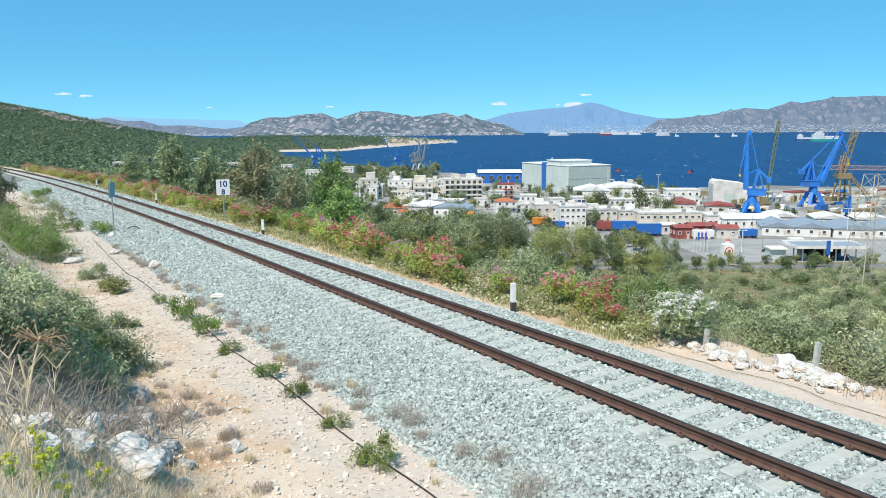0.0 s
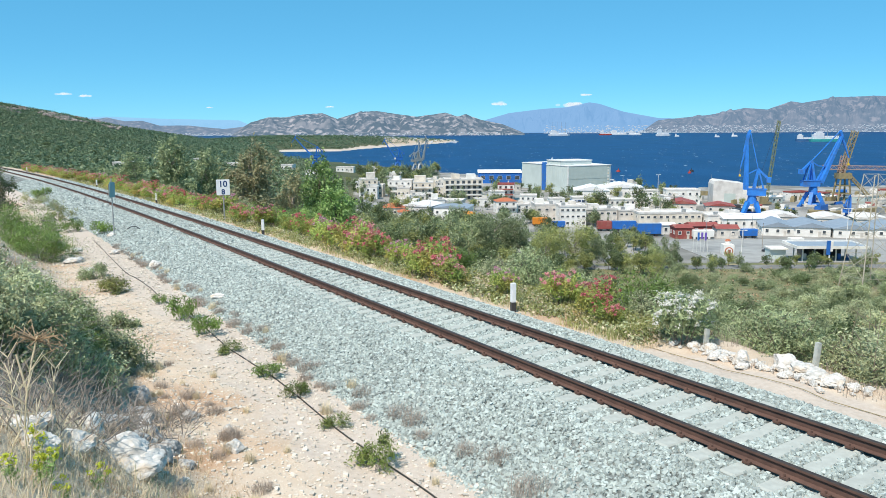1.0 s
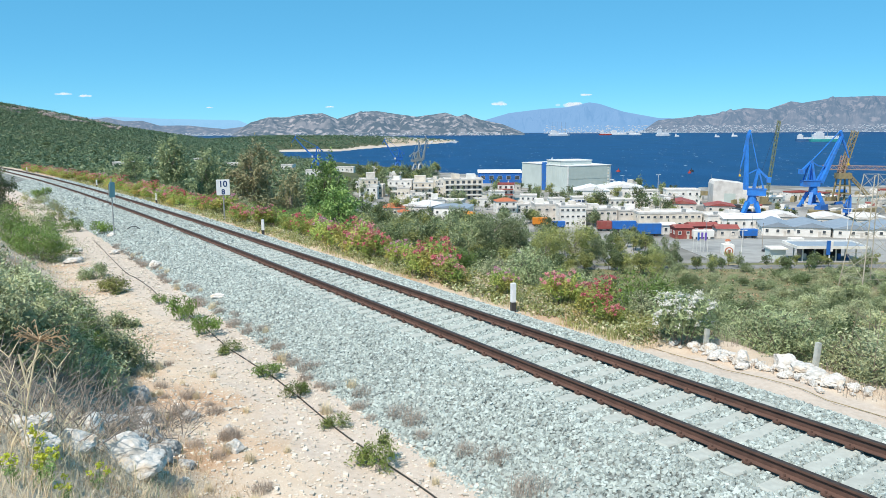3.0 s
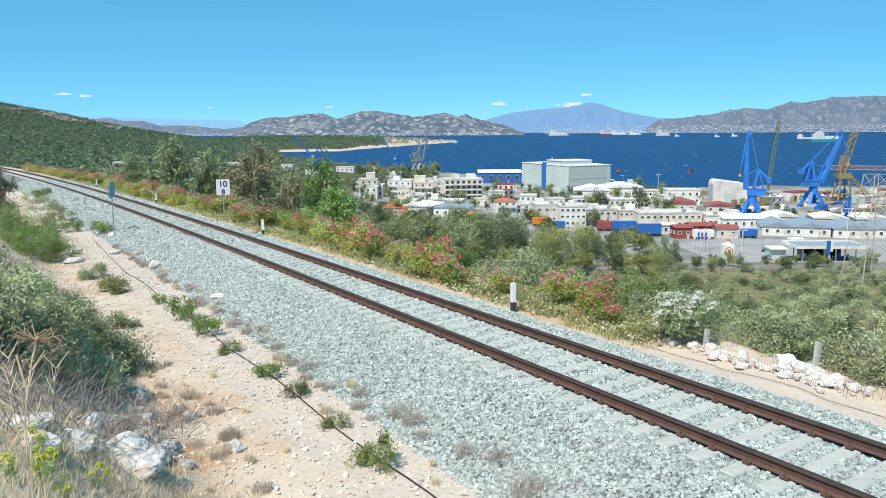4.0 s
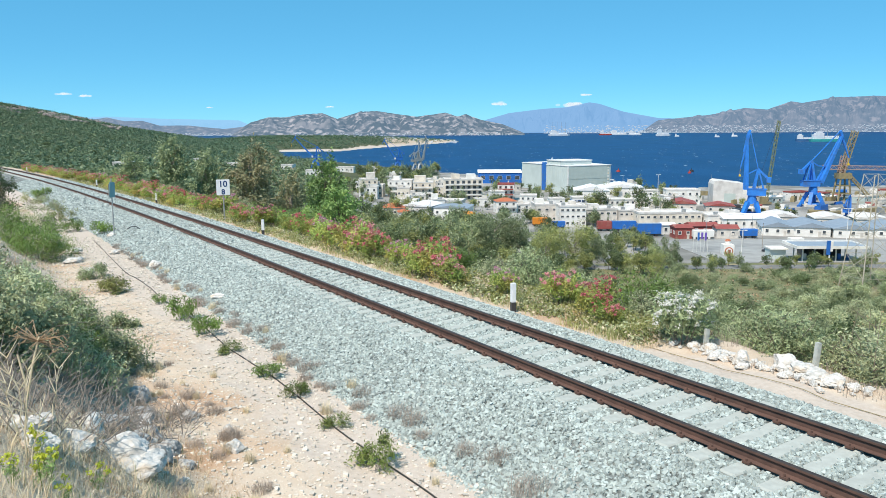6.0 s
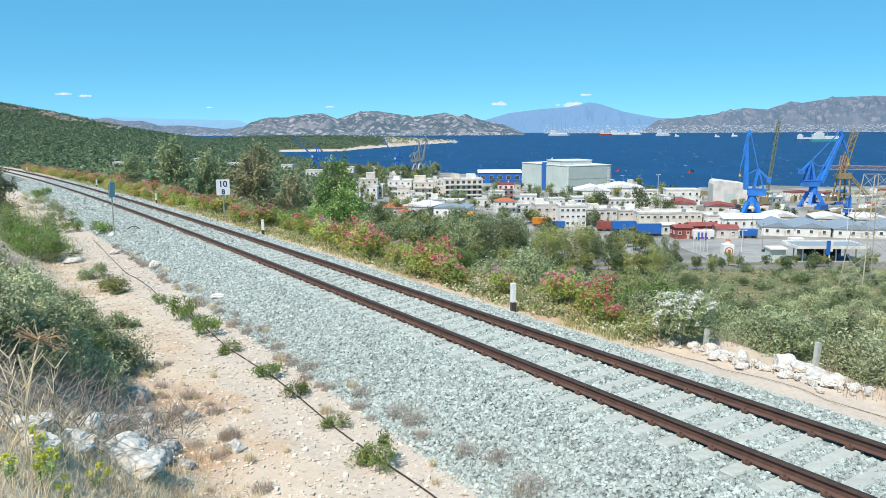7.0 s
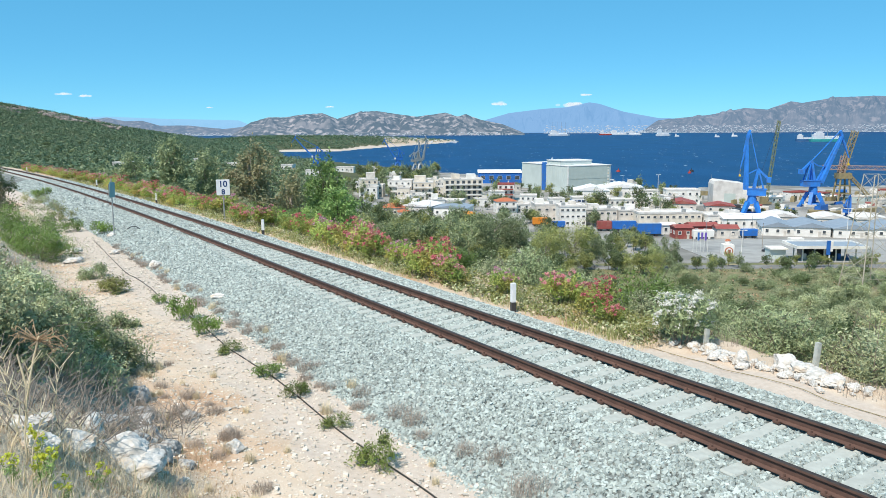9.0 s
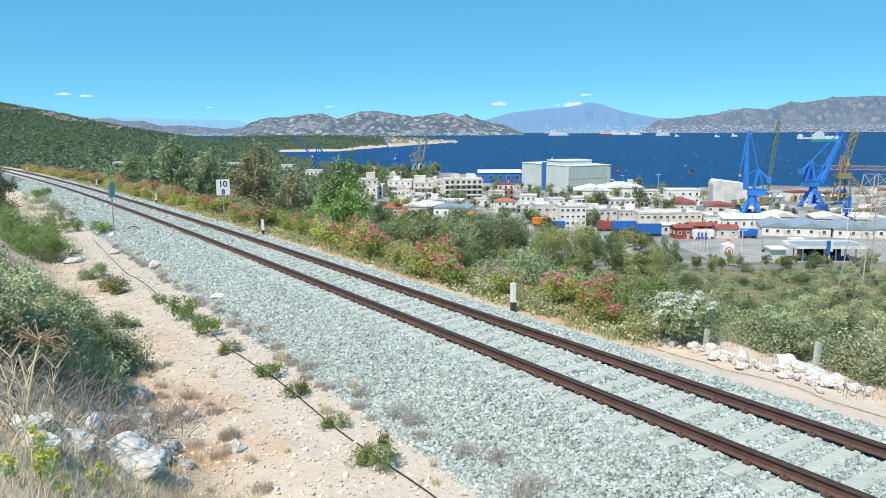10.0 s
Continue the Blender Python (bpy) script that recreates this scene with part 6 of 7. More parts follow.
def build_scrub():
    def hill(rng, n):
        y = 450 + 1150 * rng.random(n) ** 0.8
        return rng.uniform(-0.66, -0.26, n) * y, y

    def head(rng, n):
        y = rng.uniform(1150, 2500, n)
        return rng.uniform(-0.40, 0.02, n) * y, y

    def plain(rng, n):
        y = rng.uniform(300, 1250, n)
        return rng.uniform(-0.60, -0.16, n) * y, y

    def slope(rng, n):
        y = rng.uniform(40, 215, n)
        x = rng.uniform(-0.15, 0.64, n) * y
        s, u = track_coords(x, y)
        ok = (u > 13) & ~((np.abs(x - 54) < 4) & (np.abs(y - 131) < 8)) & ~((np.abs(x - 49) < 4) & (np.abs(y - 180) < 5))
        return x[ok], y[ok]
    scrub("hill_scrub", "dark green maquis covering the hill", 15000, hill, 3.6, L_MAQUIS, 1, 16)
    scrub("hill_scrub_pale", "paler green maquis among the dark", 6000, hill, 3.2, L_MAQUIS_PALE, 2, 14)
    scrub("headland_scrub", "green scrub on the low headland", 9000, head, 4.0, L_MAQUIS, 3, 12)
    scrub("plain_scrub", "mixed scrub and small trees on the coastal plain", 3600, plain, 3.6, L_MAQUIS_PALE, 4, 18)
    scrub("slope_scrub", "low grey-green scrub between the olive trees", 2200, slope, 0.8, L_OLIVE, 6, 14)
    def verge_far(rng, n):
        s, u = 13.5 + 110 * rng.random(n) ** 1.5, 4.55 + 3.2 * rng.random(n)
        th = np.interp(s, _S, _TH)
        return np.interp(s, _S, _X) + np.cos(th) * u, np.interp(s, _S, _Y) - np.sin(th) * u
    scrub("verge_weeds", "leafy green weeds crowding the far verge", 2300, verge_far, 0.24, L_YELLOWGREEN, 16, 34)
    scrub("verge_weeds_grey", "grey-green weeds on the far verge", 1700, verge_far, 0.22, L_GREYOLIVE, 17, 30)
    scrub("verge_weeds_dry", "dry straw weeds on the far verge", 1500, verge_far, 0.20, L_STRAW, 18, 26)
    scrub("slope_grass", "dry tufts between the olive trees", 1200, slope, 0.6, L_DRY, 7, 10)


# ---- plants along the line ----
def oleander_proto(seed, petals, label, flowers=46, h=1.7, leaf=None):
    rng = np.random.default_rng(seed)
    e = empty("oleander", pose(0, 0, 0), label, "oleander", "oleanders along the track")
    blobs = [(rng.uniform(-0.6, 0.6), rng.uniform(-0.6, 0.6), h * rng.uniform(0.3, 0.8), 0.42, 0.42, h * 0.25) for k in range(10)]
    bm = bmesh.new()
    for b in blobs:
        beam(bm, (b[0] * 0.2, b[1] * 0.2, -0.1), b[:3], 0.035, 0.015, sides=5)
    part("stems", bm, M_BARK, e)
    part_mesh("leaves", leaf_mesh("leaves", rng, blobs, 2300, (0.17, 0.042), 0.3, 0.7), leaf or L_OLEANDER, e)
    heads = []
    for k in range(flowers):
        b = blobs[int(rng.integers(len(blobs)))]
        a, el = rng.uniform(0, 6.28), rng.uniform(0.1, 1.5)
        heads.append((b[0] + math.cos(a) * math.cos(el) * b[3], b[1] + math.sin(a) * math.cos(el) * b[4], b[2] + math.sin(el) * b[5] * 1.1, 0.075, 0.075, 0.06))
    part_mesh("blossoms", leaf_mesh("blossoms", rng, heads, flowers * 16, (0.065, 0.06), 0.2, 0.4), petals, e)
    return e


def shrub_proto(name, label, category, group, seed, h, spread, leaf, size, count, up=0.4, clumps=9, twig=M_BARK):
    rng = np.random.default_rng(seed)
    e = empty(name, pose(0, 0, 0), label, category, group)
    blobs = []
    for k in range(clumps):
        a, r = rng.uniform(0, 6.28), spread * math.sqrt(rng.random()) * 0.7
        blobs.append((math.cos(a) * r, math.sin(a) * r, h * rng.uniform(0.25, 0.75), spread * 0.42, spread * 0.42, h * 0.28))
    bm = bmesh.new()
    for b in blobs:
        beam(bm, (b[0] * 0.15, b[1] * 0.15, -0.08), b[:3], 0.03 * spread, 0.012 * spread, sides=5)
        for j in range(3):
            tip = Vector(b[:3]) + Vector((rng.normal() * b[3] * 0.7, rng.normal() * b[4] * 0.7, abs(rng.normal()) * b[5] * 0.8))
            beam(bm, b[:3], tip, 0.014 * spread, 0.005 * spread, sides=4)
    part("framework", bm, twig, e)
    part_mesh("foliage", leaf_mesh("foliage", rng, blobs, count, size, 0.25, up), leaf, e)
    return e


def blades(name, rng, xs, ys, zs, h, w, bend=0.5):
    """Upright bent grass blades, each of two tapering pieces."""
    n = len(xs)
    hh = h * rng.uniform(0.4, 1.25, n)
    a = rng.uniform(0, 6.28, n)
    d = np.stack([np.cos(a), np.sin(a), 0 * a], 1)
    s = np.stack([-np.sin(a), np.cos(a), 0 * a], 1) * (w * rng.uniform(0.6, 1.4, n))[:, None]
    p0 = np.stack([xs, ys, zs], 1)
    b1 = (bend * rng.uniform(0.1, 0.5, n) * hh)[:, None]
    p1 = p0 + d * b1 * 0.5 + np.stack([0 * a, 0 * a, hh * 0.6], 1)
    p2 = p0 + d * b1 * 1.8 + np.stack([0 * a, 0 * a, hh], 1)
    V = np.stack([p0 - s, p0 + s, p1 + s * 0.7, p1 - s * 0.7, p2], 1).reshape(-1, 3)
    i = np.arange(n) * 5
    F = [(k, k + 1, k + 2, k + 3) for k in i.tolist()] + [(k + 3, k + 2, k + 4) for k in i.tolist()]
    me = bpy.data.meshes.new(name)
    me.from_pydata(V.tolist(), [], F)
    return me


def tuft_proto(name, label, seed, h, spread, mat, count, w=0.004, bend=0.9):
    rng = np.random.default_rng(seed)
    r, a = spread * np.sqrt(rng.random(count)) * 0.6, rng.uniform(0, 6.28, count)
    me = blades(name, rng, np.cos(a) * r, np.sin(a) * r, np.full(count, -0.03), h, w, bend)
    ob = part_mesh(name, me, mat)
    return tagged(ob, label, "tuft", "tufts along the ballast")


def rock_mesh(seed, sub=4):
    rng = np.random.default_rng(seed)
    bm = bmesh.new()
    bmesh.ops.create_icosphere(bm, subdivisions=sub, radius=0.5)
    cuts = rng.normal(size=(26, 3))
    cuts /= np.linalg.norm(cuts, axis=1)[:, None]
    ds = rng.uniform(0.27, 0.44, 26)
    for v in bm.verts:
        p = np.array(v.co)
        for c, d in zip(cuts, ds):
            e = p @ c - d
            if e > 0:
                p = p - c * e * 0.97
        q = Vector(p)
        ridged = abs(noise.fractal(q * 4 + Vector((0, seed, 0)), 0.9, 2.0, 3))
        v.co = q * (1 + 0.14 * noise.fractal(q * 5 + Vector((seed, 0, 0)), 0.8, 2.0, 5) - 0.22 * max(0.25 - ridged, 0) + 0.07 * noise.noise(q * 17))
    me = bpy.data.meshes.new("rock")
    bm.to_mesh(me)
    bm.free()
    me.materials.append(M_ROCK)
    return me


M_GREYROCK = surf("lichen_grey_limestone", (0.50, 0.49, 0.47), (0.20, 0.20, 0.195), scale=7, rough=0.95, bump=1.0, bscale=18, c3=(0.66, 0.64, 0.60), big=0.35)
ROCKS = [rock_mesh(100 + k) for k in range(6)]
GREY_ROCKS = []
for _k in range(6):
    _me = rock_mesh(120 + _k)
    _me.materials[0] = M_GREYROCK
    GREY_ROCKS.append(_me)


def rock(k, x, y, w, d, h, rz=0, sink=0.25, label="pale angular limestone boulder", group="limestone rocks", z=None, grey=False):
    ob = new("rock", (GREY_ROCKS if grey else ROCKS)[k % 6])
    zz = ground_z(x, y) if z is None else z
    ob.matrix_basis = pose(x, y, zz + h * (0.42 - sink * 0.5), 0, 0, rz) @ Matrix.Diagonal((w * 1.15, d * 1.15, h * 1.15, 1))
    return tagged(ob, label, "rock", group)


def tube(name, pts, r, mat):
    """A bent round bar along points."""
    n = 6
    verts, faces = [], []
    for k, p in enumerate(pts):
        d = (pts[min(k + 1, len(pts) - 1)] - pts[max(k - 1, 0)]).normalized()
        a = d.cross(Vector((0, 0, 1))).normalized()
        b = a.cross(d)
        verts += [p + (a * math.cos(j * 6.2832 / n) + b * math.sin(j * 6.2832 / n)) * r for j in range(n)]
    for k in range(len(pts) - 1):
        for j in range(n):
            faces.append((k * n + j, k * n + (j + 1) % n, (k + 1) * n + (j + 1) % n, (k + 1) * n + j))
    return part_mesh(name, mesh_of(name, verts, faces), mat, smooth=True)


def on_line(s, u, z=-9.0):
    p = line_at(s, u)
    return p.x, p.y


def build_line_side():
    R = random.Random(77)
    ole = Kind(oleander_proto(1, L_RED, "oleander bush with red blossoms", 70), oleander_proto(2, L_PINK, "oleander bush with pink blossoms", 70), oleander_proto(3, L_MAUVE, "oleander bush with pale mauve blossoms", 40), oleander_proto(5, L_RED, "yellowish oleander bush with few red blossoms", 20))
    white = oleander_proto(4, L_WHITEFLOWER, "oleander bush covered in white blossoms", 90, 1.6, L_OLIVE)
    x, y = on_line(12.7, 5.35)
    white.matrix_basis = pose(x, y, rest_on(x, y), 0, 0, 30) @ Matrix.Diagonal((0.85, 0.85, 0.78, 1))
    for s, u, k, sc in ((15.2, 5.3, 0, 0.55), (16.2, 5.8, 0, 0.75), (17.6, 5.8, 1, 0.75), (20.0, 5.9, 2, 0.6), (22.6, 5.5, 1, 0.75), (23.8, 5.6, 0, 0.9), (25.0, 5.8, 3, 0.9), (27.2, 6.0, 2, 0.7), (29.3, 5.9, 0, 0.8), (30.8, 5.8, 1, 0.95), (32.4, 6.0, 0, 0.95), (34.2, 6.0, 2, 0.9), (36.0, 6.2, 3, 0.9), (38.2, 6.2, 0, 0.8), (40.5, 6.4, 3, 0.8)):
        x, y = on_line(s, u - (0.55 if s > 18 else 0))
        ole.put(k, x, y, rest_on(x, y), R.uniform(0, 360), sc, sc * 0.95)
    for k in range(64):
        s = 44 + k * 1.9 + R.uniform(-1, 1)
        x, y = on_line(s, 5.4 + R.uniform(-0.4, 1.2))
        sc = R.uniform(0.7, 1.1)
        ole.put(R.choice((0, 1, 2, 1, 0, 3)), x, y, rest_on(x, y), R.uniform(0, 360), sc, sc * 0.8)
    # mixed shrubs on the edge of the embankment
    names = [("shrub", "leafy olive-green shrub on the embankment edge", L_OLIVE, (0.09, 0.035)), ("shrub", "grey-green shrub on the embankment edge", L_GREYOLIVE, (0.08, 0.03)), ("shrub", "yellow-green broom on the embankment edge", L_YELLOWGREEN, (0.14, 0.02)), ("shrub", "fresh green bush on the embankment edge", L_BROOM, (0.16, 0.02))]
    sh = Kind(*[shrub_proto(n, l, "shrub", "shrubs beyond the track", 140 + k, 1.5, 1.0, m, sz, 4200, 0.5, 12) for k, (n, l, m, sz) in enumerate(names)])
    for k in range(120):
        s = 4 + 118 * R.random() ** 1.3
        u = R.uniform(6.9, 17.0)
        if s < 9 and u < 7.6:
            u = 8.2
        x, y = on_line(s, u)
        sc = R.uniform(0.7, 1.35)
        sh.put(R.choice((0, 0, 1, 1, 2, 3)), x, y, rest_on(x, y), R.uniform(0, 360), sc, sc * R.uniform(0.7, 1.1))
    for s, u, k, sc, sz in ((8.2, 7.0, 1, 1.15, 0.95), (7.2, 6.9, 1, 1.0, 0.8), (11.2, 7.3, 0, 0.95, 0.85), (13.8, 6.9, 0, 1.0, 0.85), (12.3, 8.2, 0, 1.2, 1.0), (15.5, 7.4, 1, 0.9, 0.8), (19.5, 6.8, 2, 0.7, 0.5), (26, 7.0, 3, 0.9, 0.7), (44, 7.5, 3, 1.5, 0.9), (47, 8.0, 3, 1.5, 1.0), (42, 7.6, 3, 1.3, 0.9), (10, 8.0, 1, 1.1, 0.9)):
        x, y = on_line(s, u)
        sh.put(k, x, y, rest_on(x, y), R.uniform(0, 360), sc, sz)
    # rough grass on both verges, one mass each
    rng = np.random.default_rng(8)

    def verge(name, label, n, s0, s1, u0, u1, h, w, mat, power=1.0):
        s, u = s0 + (s1 - s0) * rng.random(n) ** power, rng.uniform(u0, u1, n)
        keep = np.sin(s * 1.9 + 3 * np.sin(s * 0.7)) + 0.8 * np.sin(u * 3 + s) > -0.5
        s, u = s[keep], u[keep]
        th = np.interp(s, _S, _TH)
        x, y = np.interp(s, _S, _X) + np.cos(th) * u, np.interp(s, _S, _Y) - np.sin(th) * u
        tagged(part_mesh(name, blades(name, rng, x, y, land(x, y) - 0.02, h, w), mat), label, "grass", kind="stuff")
    verge("verge_grass", "dry straw grass along the far verge", 15000, 13, 100, 4.15, 6.4, 0.19, 0.0045, L_STRAW, 1.6)
    verge("near_verge_grass", "sparse dry grass between the rocks and the sand", 2600, 4, 14, 5.2, 7.0, 0.22, 0.005, L_GREYDRY)
    verge("verge_herbs", "green herbs along the far verge", 26000, 14, 110, 4.3, 7.5, 0.30, 0.007, L_YELLOWGREEN, 1.5)
    verge("bank_grass", "dry grass on the near bank", 7000, 11, 55, -10, -6.3, 0.22, 0.004, L_DRY, 1.3)
    verge("bank_herbs", "thin green herbs on the near bank", 2600, 8, 55, -9, -6.0, 0.22, 0.005, L_OLIVE, 1.2)
    # rocks beyond the track
    for k, (s, u, w, h) in enumerate(((12.4, 5.4, 0.40, 0.3), (12.0, 5.5, 0.45, 0.35), (11.6, 5.3, 0.5, 0.3), (11.3, 5.5, 0.42, 0.34), (11.0, 5.4, 0.55, 0.62), (10.8, 5.2, 0.4, 0.25), (10.5, 5.4, 0.35, 0.25), (10.3, 5.3, 0.3, 0.2), (10.0, 5.6, 0.75, 0.65), (9.6, 5.6, 0.9, 0.5), (9.3, 5.6, 0.9, 0.45), (9.0, 5.7, 0.8, 0.35), (9.8, 5.2, 0.4, 0.2), (8.6, 5.8, 0.5, 0.25), (8.2, 5.6, 0.3, 0.2), (12.8, 5.2, 0.3, 0.2), (10.2, 5.7, 0.5, 0.35), (9.5, 5.3, 0.35, 0.2))):
        x, y = on_line(s, u)
        rock(k, x, y, w * 0.82, w * 0.66, h * 0.8, R.uniform(0, 360), 0.3, "white limestone block heaped beside the verge")
    for k in range(120):
        s = R.choice((R.gauss(9.5, 0.55), R.gauss(11.6, 0.5), R.uniform(8.2, 13.0)))
        x, y = on_line(s, 5.5 + R.gauss(0, 0.2))
        w = 0.09 + 0.24 * R.random() ** 2
        rock(k, x, y, w, w * 0.8, w * R.uniform(0.6, 0.95), R.uniform(0, 360), 0.3, "white limestone fragment in the heap beside the verge")
    # rocks and stones on the near side
    for k, (x, y, w, d, h, lab) in enumerate(((-4.55, 10.4, 0.80, 0.7, 0.55, "large pale limestone boulder on the bank"), (-4.3, 10.2, 0.75, 0.6, 0.42, "broad cracked limestone boulder on the bank"), (-6.2, 14.95, 0.65, 0.6, 0.40, ""), (-5.7, 13.9, 0.7, 0.5, 0.34, "flat grey rock with ragged top"), (-4.7, 9.3, 0.55, 0.5, 0.35, ""), (-4.55, 8.2, 0.55, 0.45, 0.32, ""), (-5.2, 10.7, 0.6, 0.5, 0.35, ""), (-4.5, 11.5, 0.5, 0.4, 0.40, ""), (-4.6, 12.2, 0.45, 0.4, 0.36, ""), (-4.9, 8.5, 0.5, 0.4, 0.3, ""), (-5.5, 13.3, 0.6, 0.5, 0.34, ""), (-5.6, 12.3, 0.6, 0.5, 0.36, ""), (-4.15, 11.7, 0.3, 0.25, 0.22, ""), (-5.0, 9.0, 0.45, 0.4, 0.28, ""), (-4.95, 11.8, 0.5, 0.45, 0.45, ""), (-5.1, 12.7, 0.5, 0.45, 0.42, ""), (-3.9, 10.9, 0.22, 0.2, 0.16, ""), (-3.93, 13.35, 0.22, 0.2, 0.2, "white stone lying on the sand"), (-3.55, 12.45, 0.36, 0.3, 0.28, "white stone lying on the sand"), (-4.84, 14.1, 0.34, 0.28, 0.3, "white stone lying on the sand"), (-7.4, 24.8, 0.5, 0.4, 0.28, "flat pale stone by the ballast"), (-12.06, 31.9, 0.75, 0.5, 0.35, "flat pale stone by the ballast"), (-18.2, 42, 0.6, 0.5, 0.35, ""), (-15.5, 36.0, 0.6, 0.5, 0.3, ""), (-19.3, 38.2, 1.0, 0.7, 0.45, ""), (-17.6, 36.3, 0.8, 0.6, 0.4, ""), (-21.5, 42.5, 0.8, 0.6, 0.4, ""), (-16.2, 33.5, 0.9, 0.6, 0.35, ""), (-14.4, 31.0, 0.7, 0.5, 0.3, ""))):
        low = y < 15 and x < -4.1
        f = 1.15 if low else 1.0
        rock(k + 2, x, y, w * f, d * f, h * f, R.uniform(0, 360), 0.62 if low else 0.3, lab or "weathered grey limestone rock on the bank", grey=low and y > 11.3)
    # pebbles strewn over the sand
    n = 56000
    s, u = 2 + 45 * rng.random(n) ** 1.4, rng.uniform(-8.5, -2.9, n)
    keep = (u > -6.6) | (rng.random(n) < 0.6)
    s, u = s[keep], u[keep]
    n = len(s)
    th = np.interp(s, _S, _TH)
    x, y = np.interp(s, _S, _X) + np.cos(th) * u, np.interp(s, _S, _Y) - np.sin(th) * u
    sz = 0.010 + 0.048 * rng.random(n) ** 7
    sh8 = rock_shape(rng, n) * sz[:, None, None] * rng.uniform(0.8, 1.5, (n, 1, 3)) * (1, 1, 0.7)
    V = sh8 + np.stack([x, y, land(x, y) + sz * 0.2], 1)[:, None, :]
    F0 = np.array([(0, 3, 2, 1), (4, 5, 6, 7), (0, 1, 5, 4), (1, 2, 6, 5), (2, 3, 7, 6), (3, 0, 4, 7)])
    me = quad_mesh("pebbles", V, F0[None] + (np.arange(n) * 8)[:, None, None])
    tagged(part_mesh("pebbles", me, M_PEBBLE), "pale pebbles strewn over the sandy path", "pebbles", kind="stuff")
    # dry grey tufts at the foot of the ballast
    tg = Kind(*[tuft_proto("dry_tuft", "grey-brown dried herb at the foot of the ballast", 160 + k, 0.28, 0.42, L_GREYDRY, 300, 0.003, 1.3) for k in range(3)], tuft_proto("dry_tuft", "straw-coloured grass tuft at the foot of the ballast", 165, 0.30, 0.22, L_STRAW, 160))
    for s, u, k, sc in ((10.1, -2.6, 0, 0.8), (9.5, -2.4, 1, 0.85), (8.4, -2.6, 2, 1.15), (11.8, -2.65, 0, 0.9), (12.3, -2.7, 1, 0.9), (11.2, -2.8, 2, 0.7)):
        x, y = on_line(s, u)
        tg.put(k, x, y, rest_on(x, y, 0.0), R.uniform(0, 360), sc)
    for k in range(70):
        s = 12.6 + k * 0.42 + R.uniform(-0.2, 0.2)
        x, y = on_line(s, -2.95 + R.uniform(-0.3, 0.25))
        sc = R.uniform(0.4, 0.9)
        tg.put(R.choice((0, 1, 2, 0, 3)), x, y, rest_on(x, y, 0.0), R.uniform(0, 360), sc)
    for s, u, sc in ((13.4, -3.7, 0.9), (10.2, -3.2, 0.5), (9.6, -3.5, 0.5), (17.0, -4.9, 0.6), (14.3, -5.0, 0.5), (12.0, -5.0, 0.45)):
        x, y = on_line(s, u)
        tg.put(3, x, y, rest_on(x, y, 0.0), R.uniform(0, 360), sc)
    for k in range(60):
        s, u = R.uniform(9.8, 19), R.uniform(-7.3, -5.5)
        x, y = on_line(s, u)
        tg.put(R.choice((3, 0, 3, 1)), x, y, rest_on(x, y, 0.0), R.uniform(0, 360), R.uniform(0.35, 0.8))
    # planted shrubs on the watering pipe
    ps = Kind(shrub_proto("prickly_shrub", "small bright green prickly shrub on the watering pipe", "shrub", "shrubs on the watering pipe", 170, 0.34, 0.42, L_PRICK, (0.055, 0.016), 1500, 0.3, 9, M_TWIG), shrub_proto("prickly_shrub", "small dark green prickly shrub on the watering pipe", "shrub", "shrubs on the watering pipe", 171, 0.34, 0.42, L_BROOM, (0.06, 0.018), 1300, 0.3, 9, M_TWIG))
    for x, y, k, sc, sz in ((-1.15, 11.75, 0, 1.05, 1.25), (-2.0, 13.5, 0, 0.75, 0.7), (-3.05, 15.3, 0, 0.85, 0.95), (-3.95, 16.6, 1, 0.95, 0.9), (-5.3, 18.6, 0, 0.95, 0.8), (-6.5, 20.4, 1, 1.15, 1.6), (-7.7, 22.4, 1, 1.2, 1.9), (-19.4, 43.6, 1, 1.6, 2.2), (-21.9, 45.5, 1, 1.9, 2.0), (-38, 73, 1, 2.5, 2.5), (-9.2, 24.6, 1, 0.7, 0.9), (-2.4, 9.9, 1, 0.6, 0.6), (-3.0, 10.3, 1, 0.6, 0.5)):
        ps.put(k, x, y, rest_on(x, y, 0.0), R.uniform(0, 360), sc, sz)
    spike = shrub_proto("prickly_shrub", "tall thin green shoot beside the pipe", "shrub", "shrubs on the watering pipe", 172, 0.62, 0.13, L_PRICK, (0.05, 0.016), 420, 0.3, 9, M_TWIG)
    spike.matrix_basis = pose(-1.0, 11.95, rest_on(-1.0, 11.95, 0.0))
    # the pipe itself
    pts = []
    for k in range(60):
        s = 8.2 + k * 0.62
        u = -3.78 - 0.012 * (s - 9) + 0.05 * math.sin(s * 0.9) if s < 34 else -4.1 + 0.04 * (s - 34)
        x, y = on_line(s, u)
        pts.append(Vector((x, y, ground_z(x, y) + 0.025)))
    tagged(tube("watering_pipe", pts, 0.014, M_BLACKPIPE), "thin black plastic watering pipe lying on the sand", "pipe")
    # cable beyond the track
    pts = []
    for k in range(40):
        s = 4.0 + k * 0.5
        x, y = on_line(s, 4.75 + 0.06 * math.sin(s * 1.3))
        pts.append(Vector((x, y, ground_z(x, y) + 0.03)))
    tagged(tube("cable", pts, 0.008, M_OCHRE), "thin tan cable lying along the far verge", "cable")


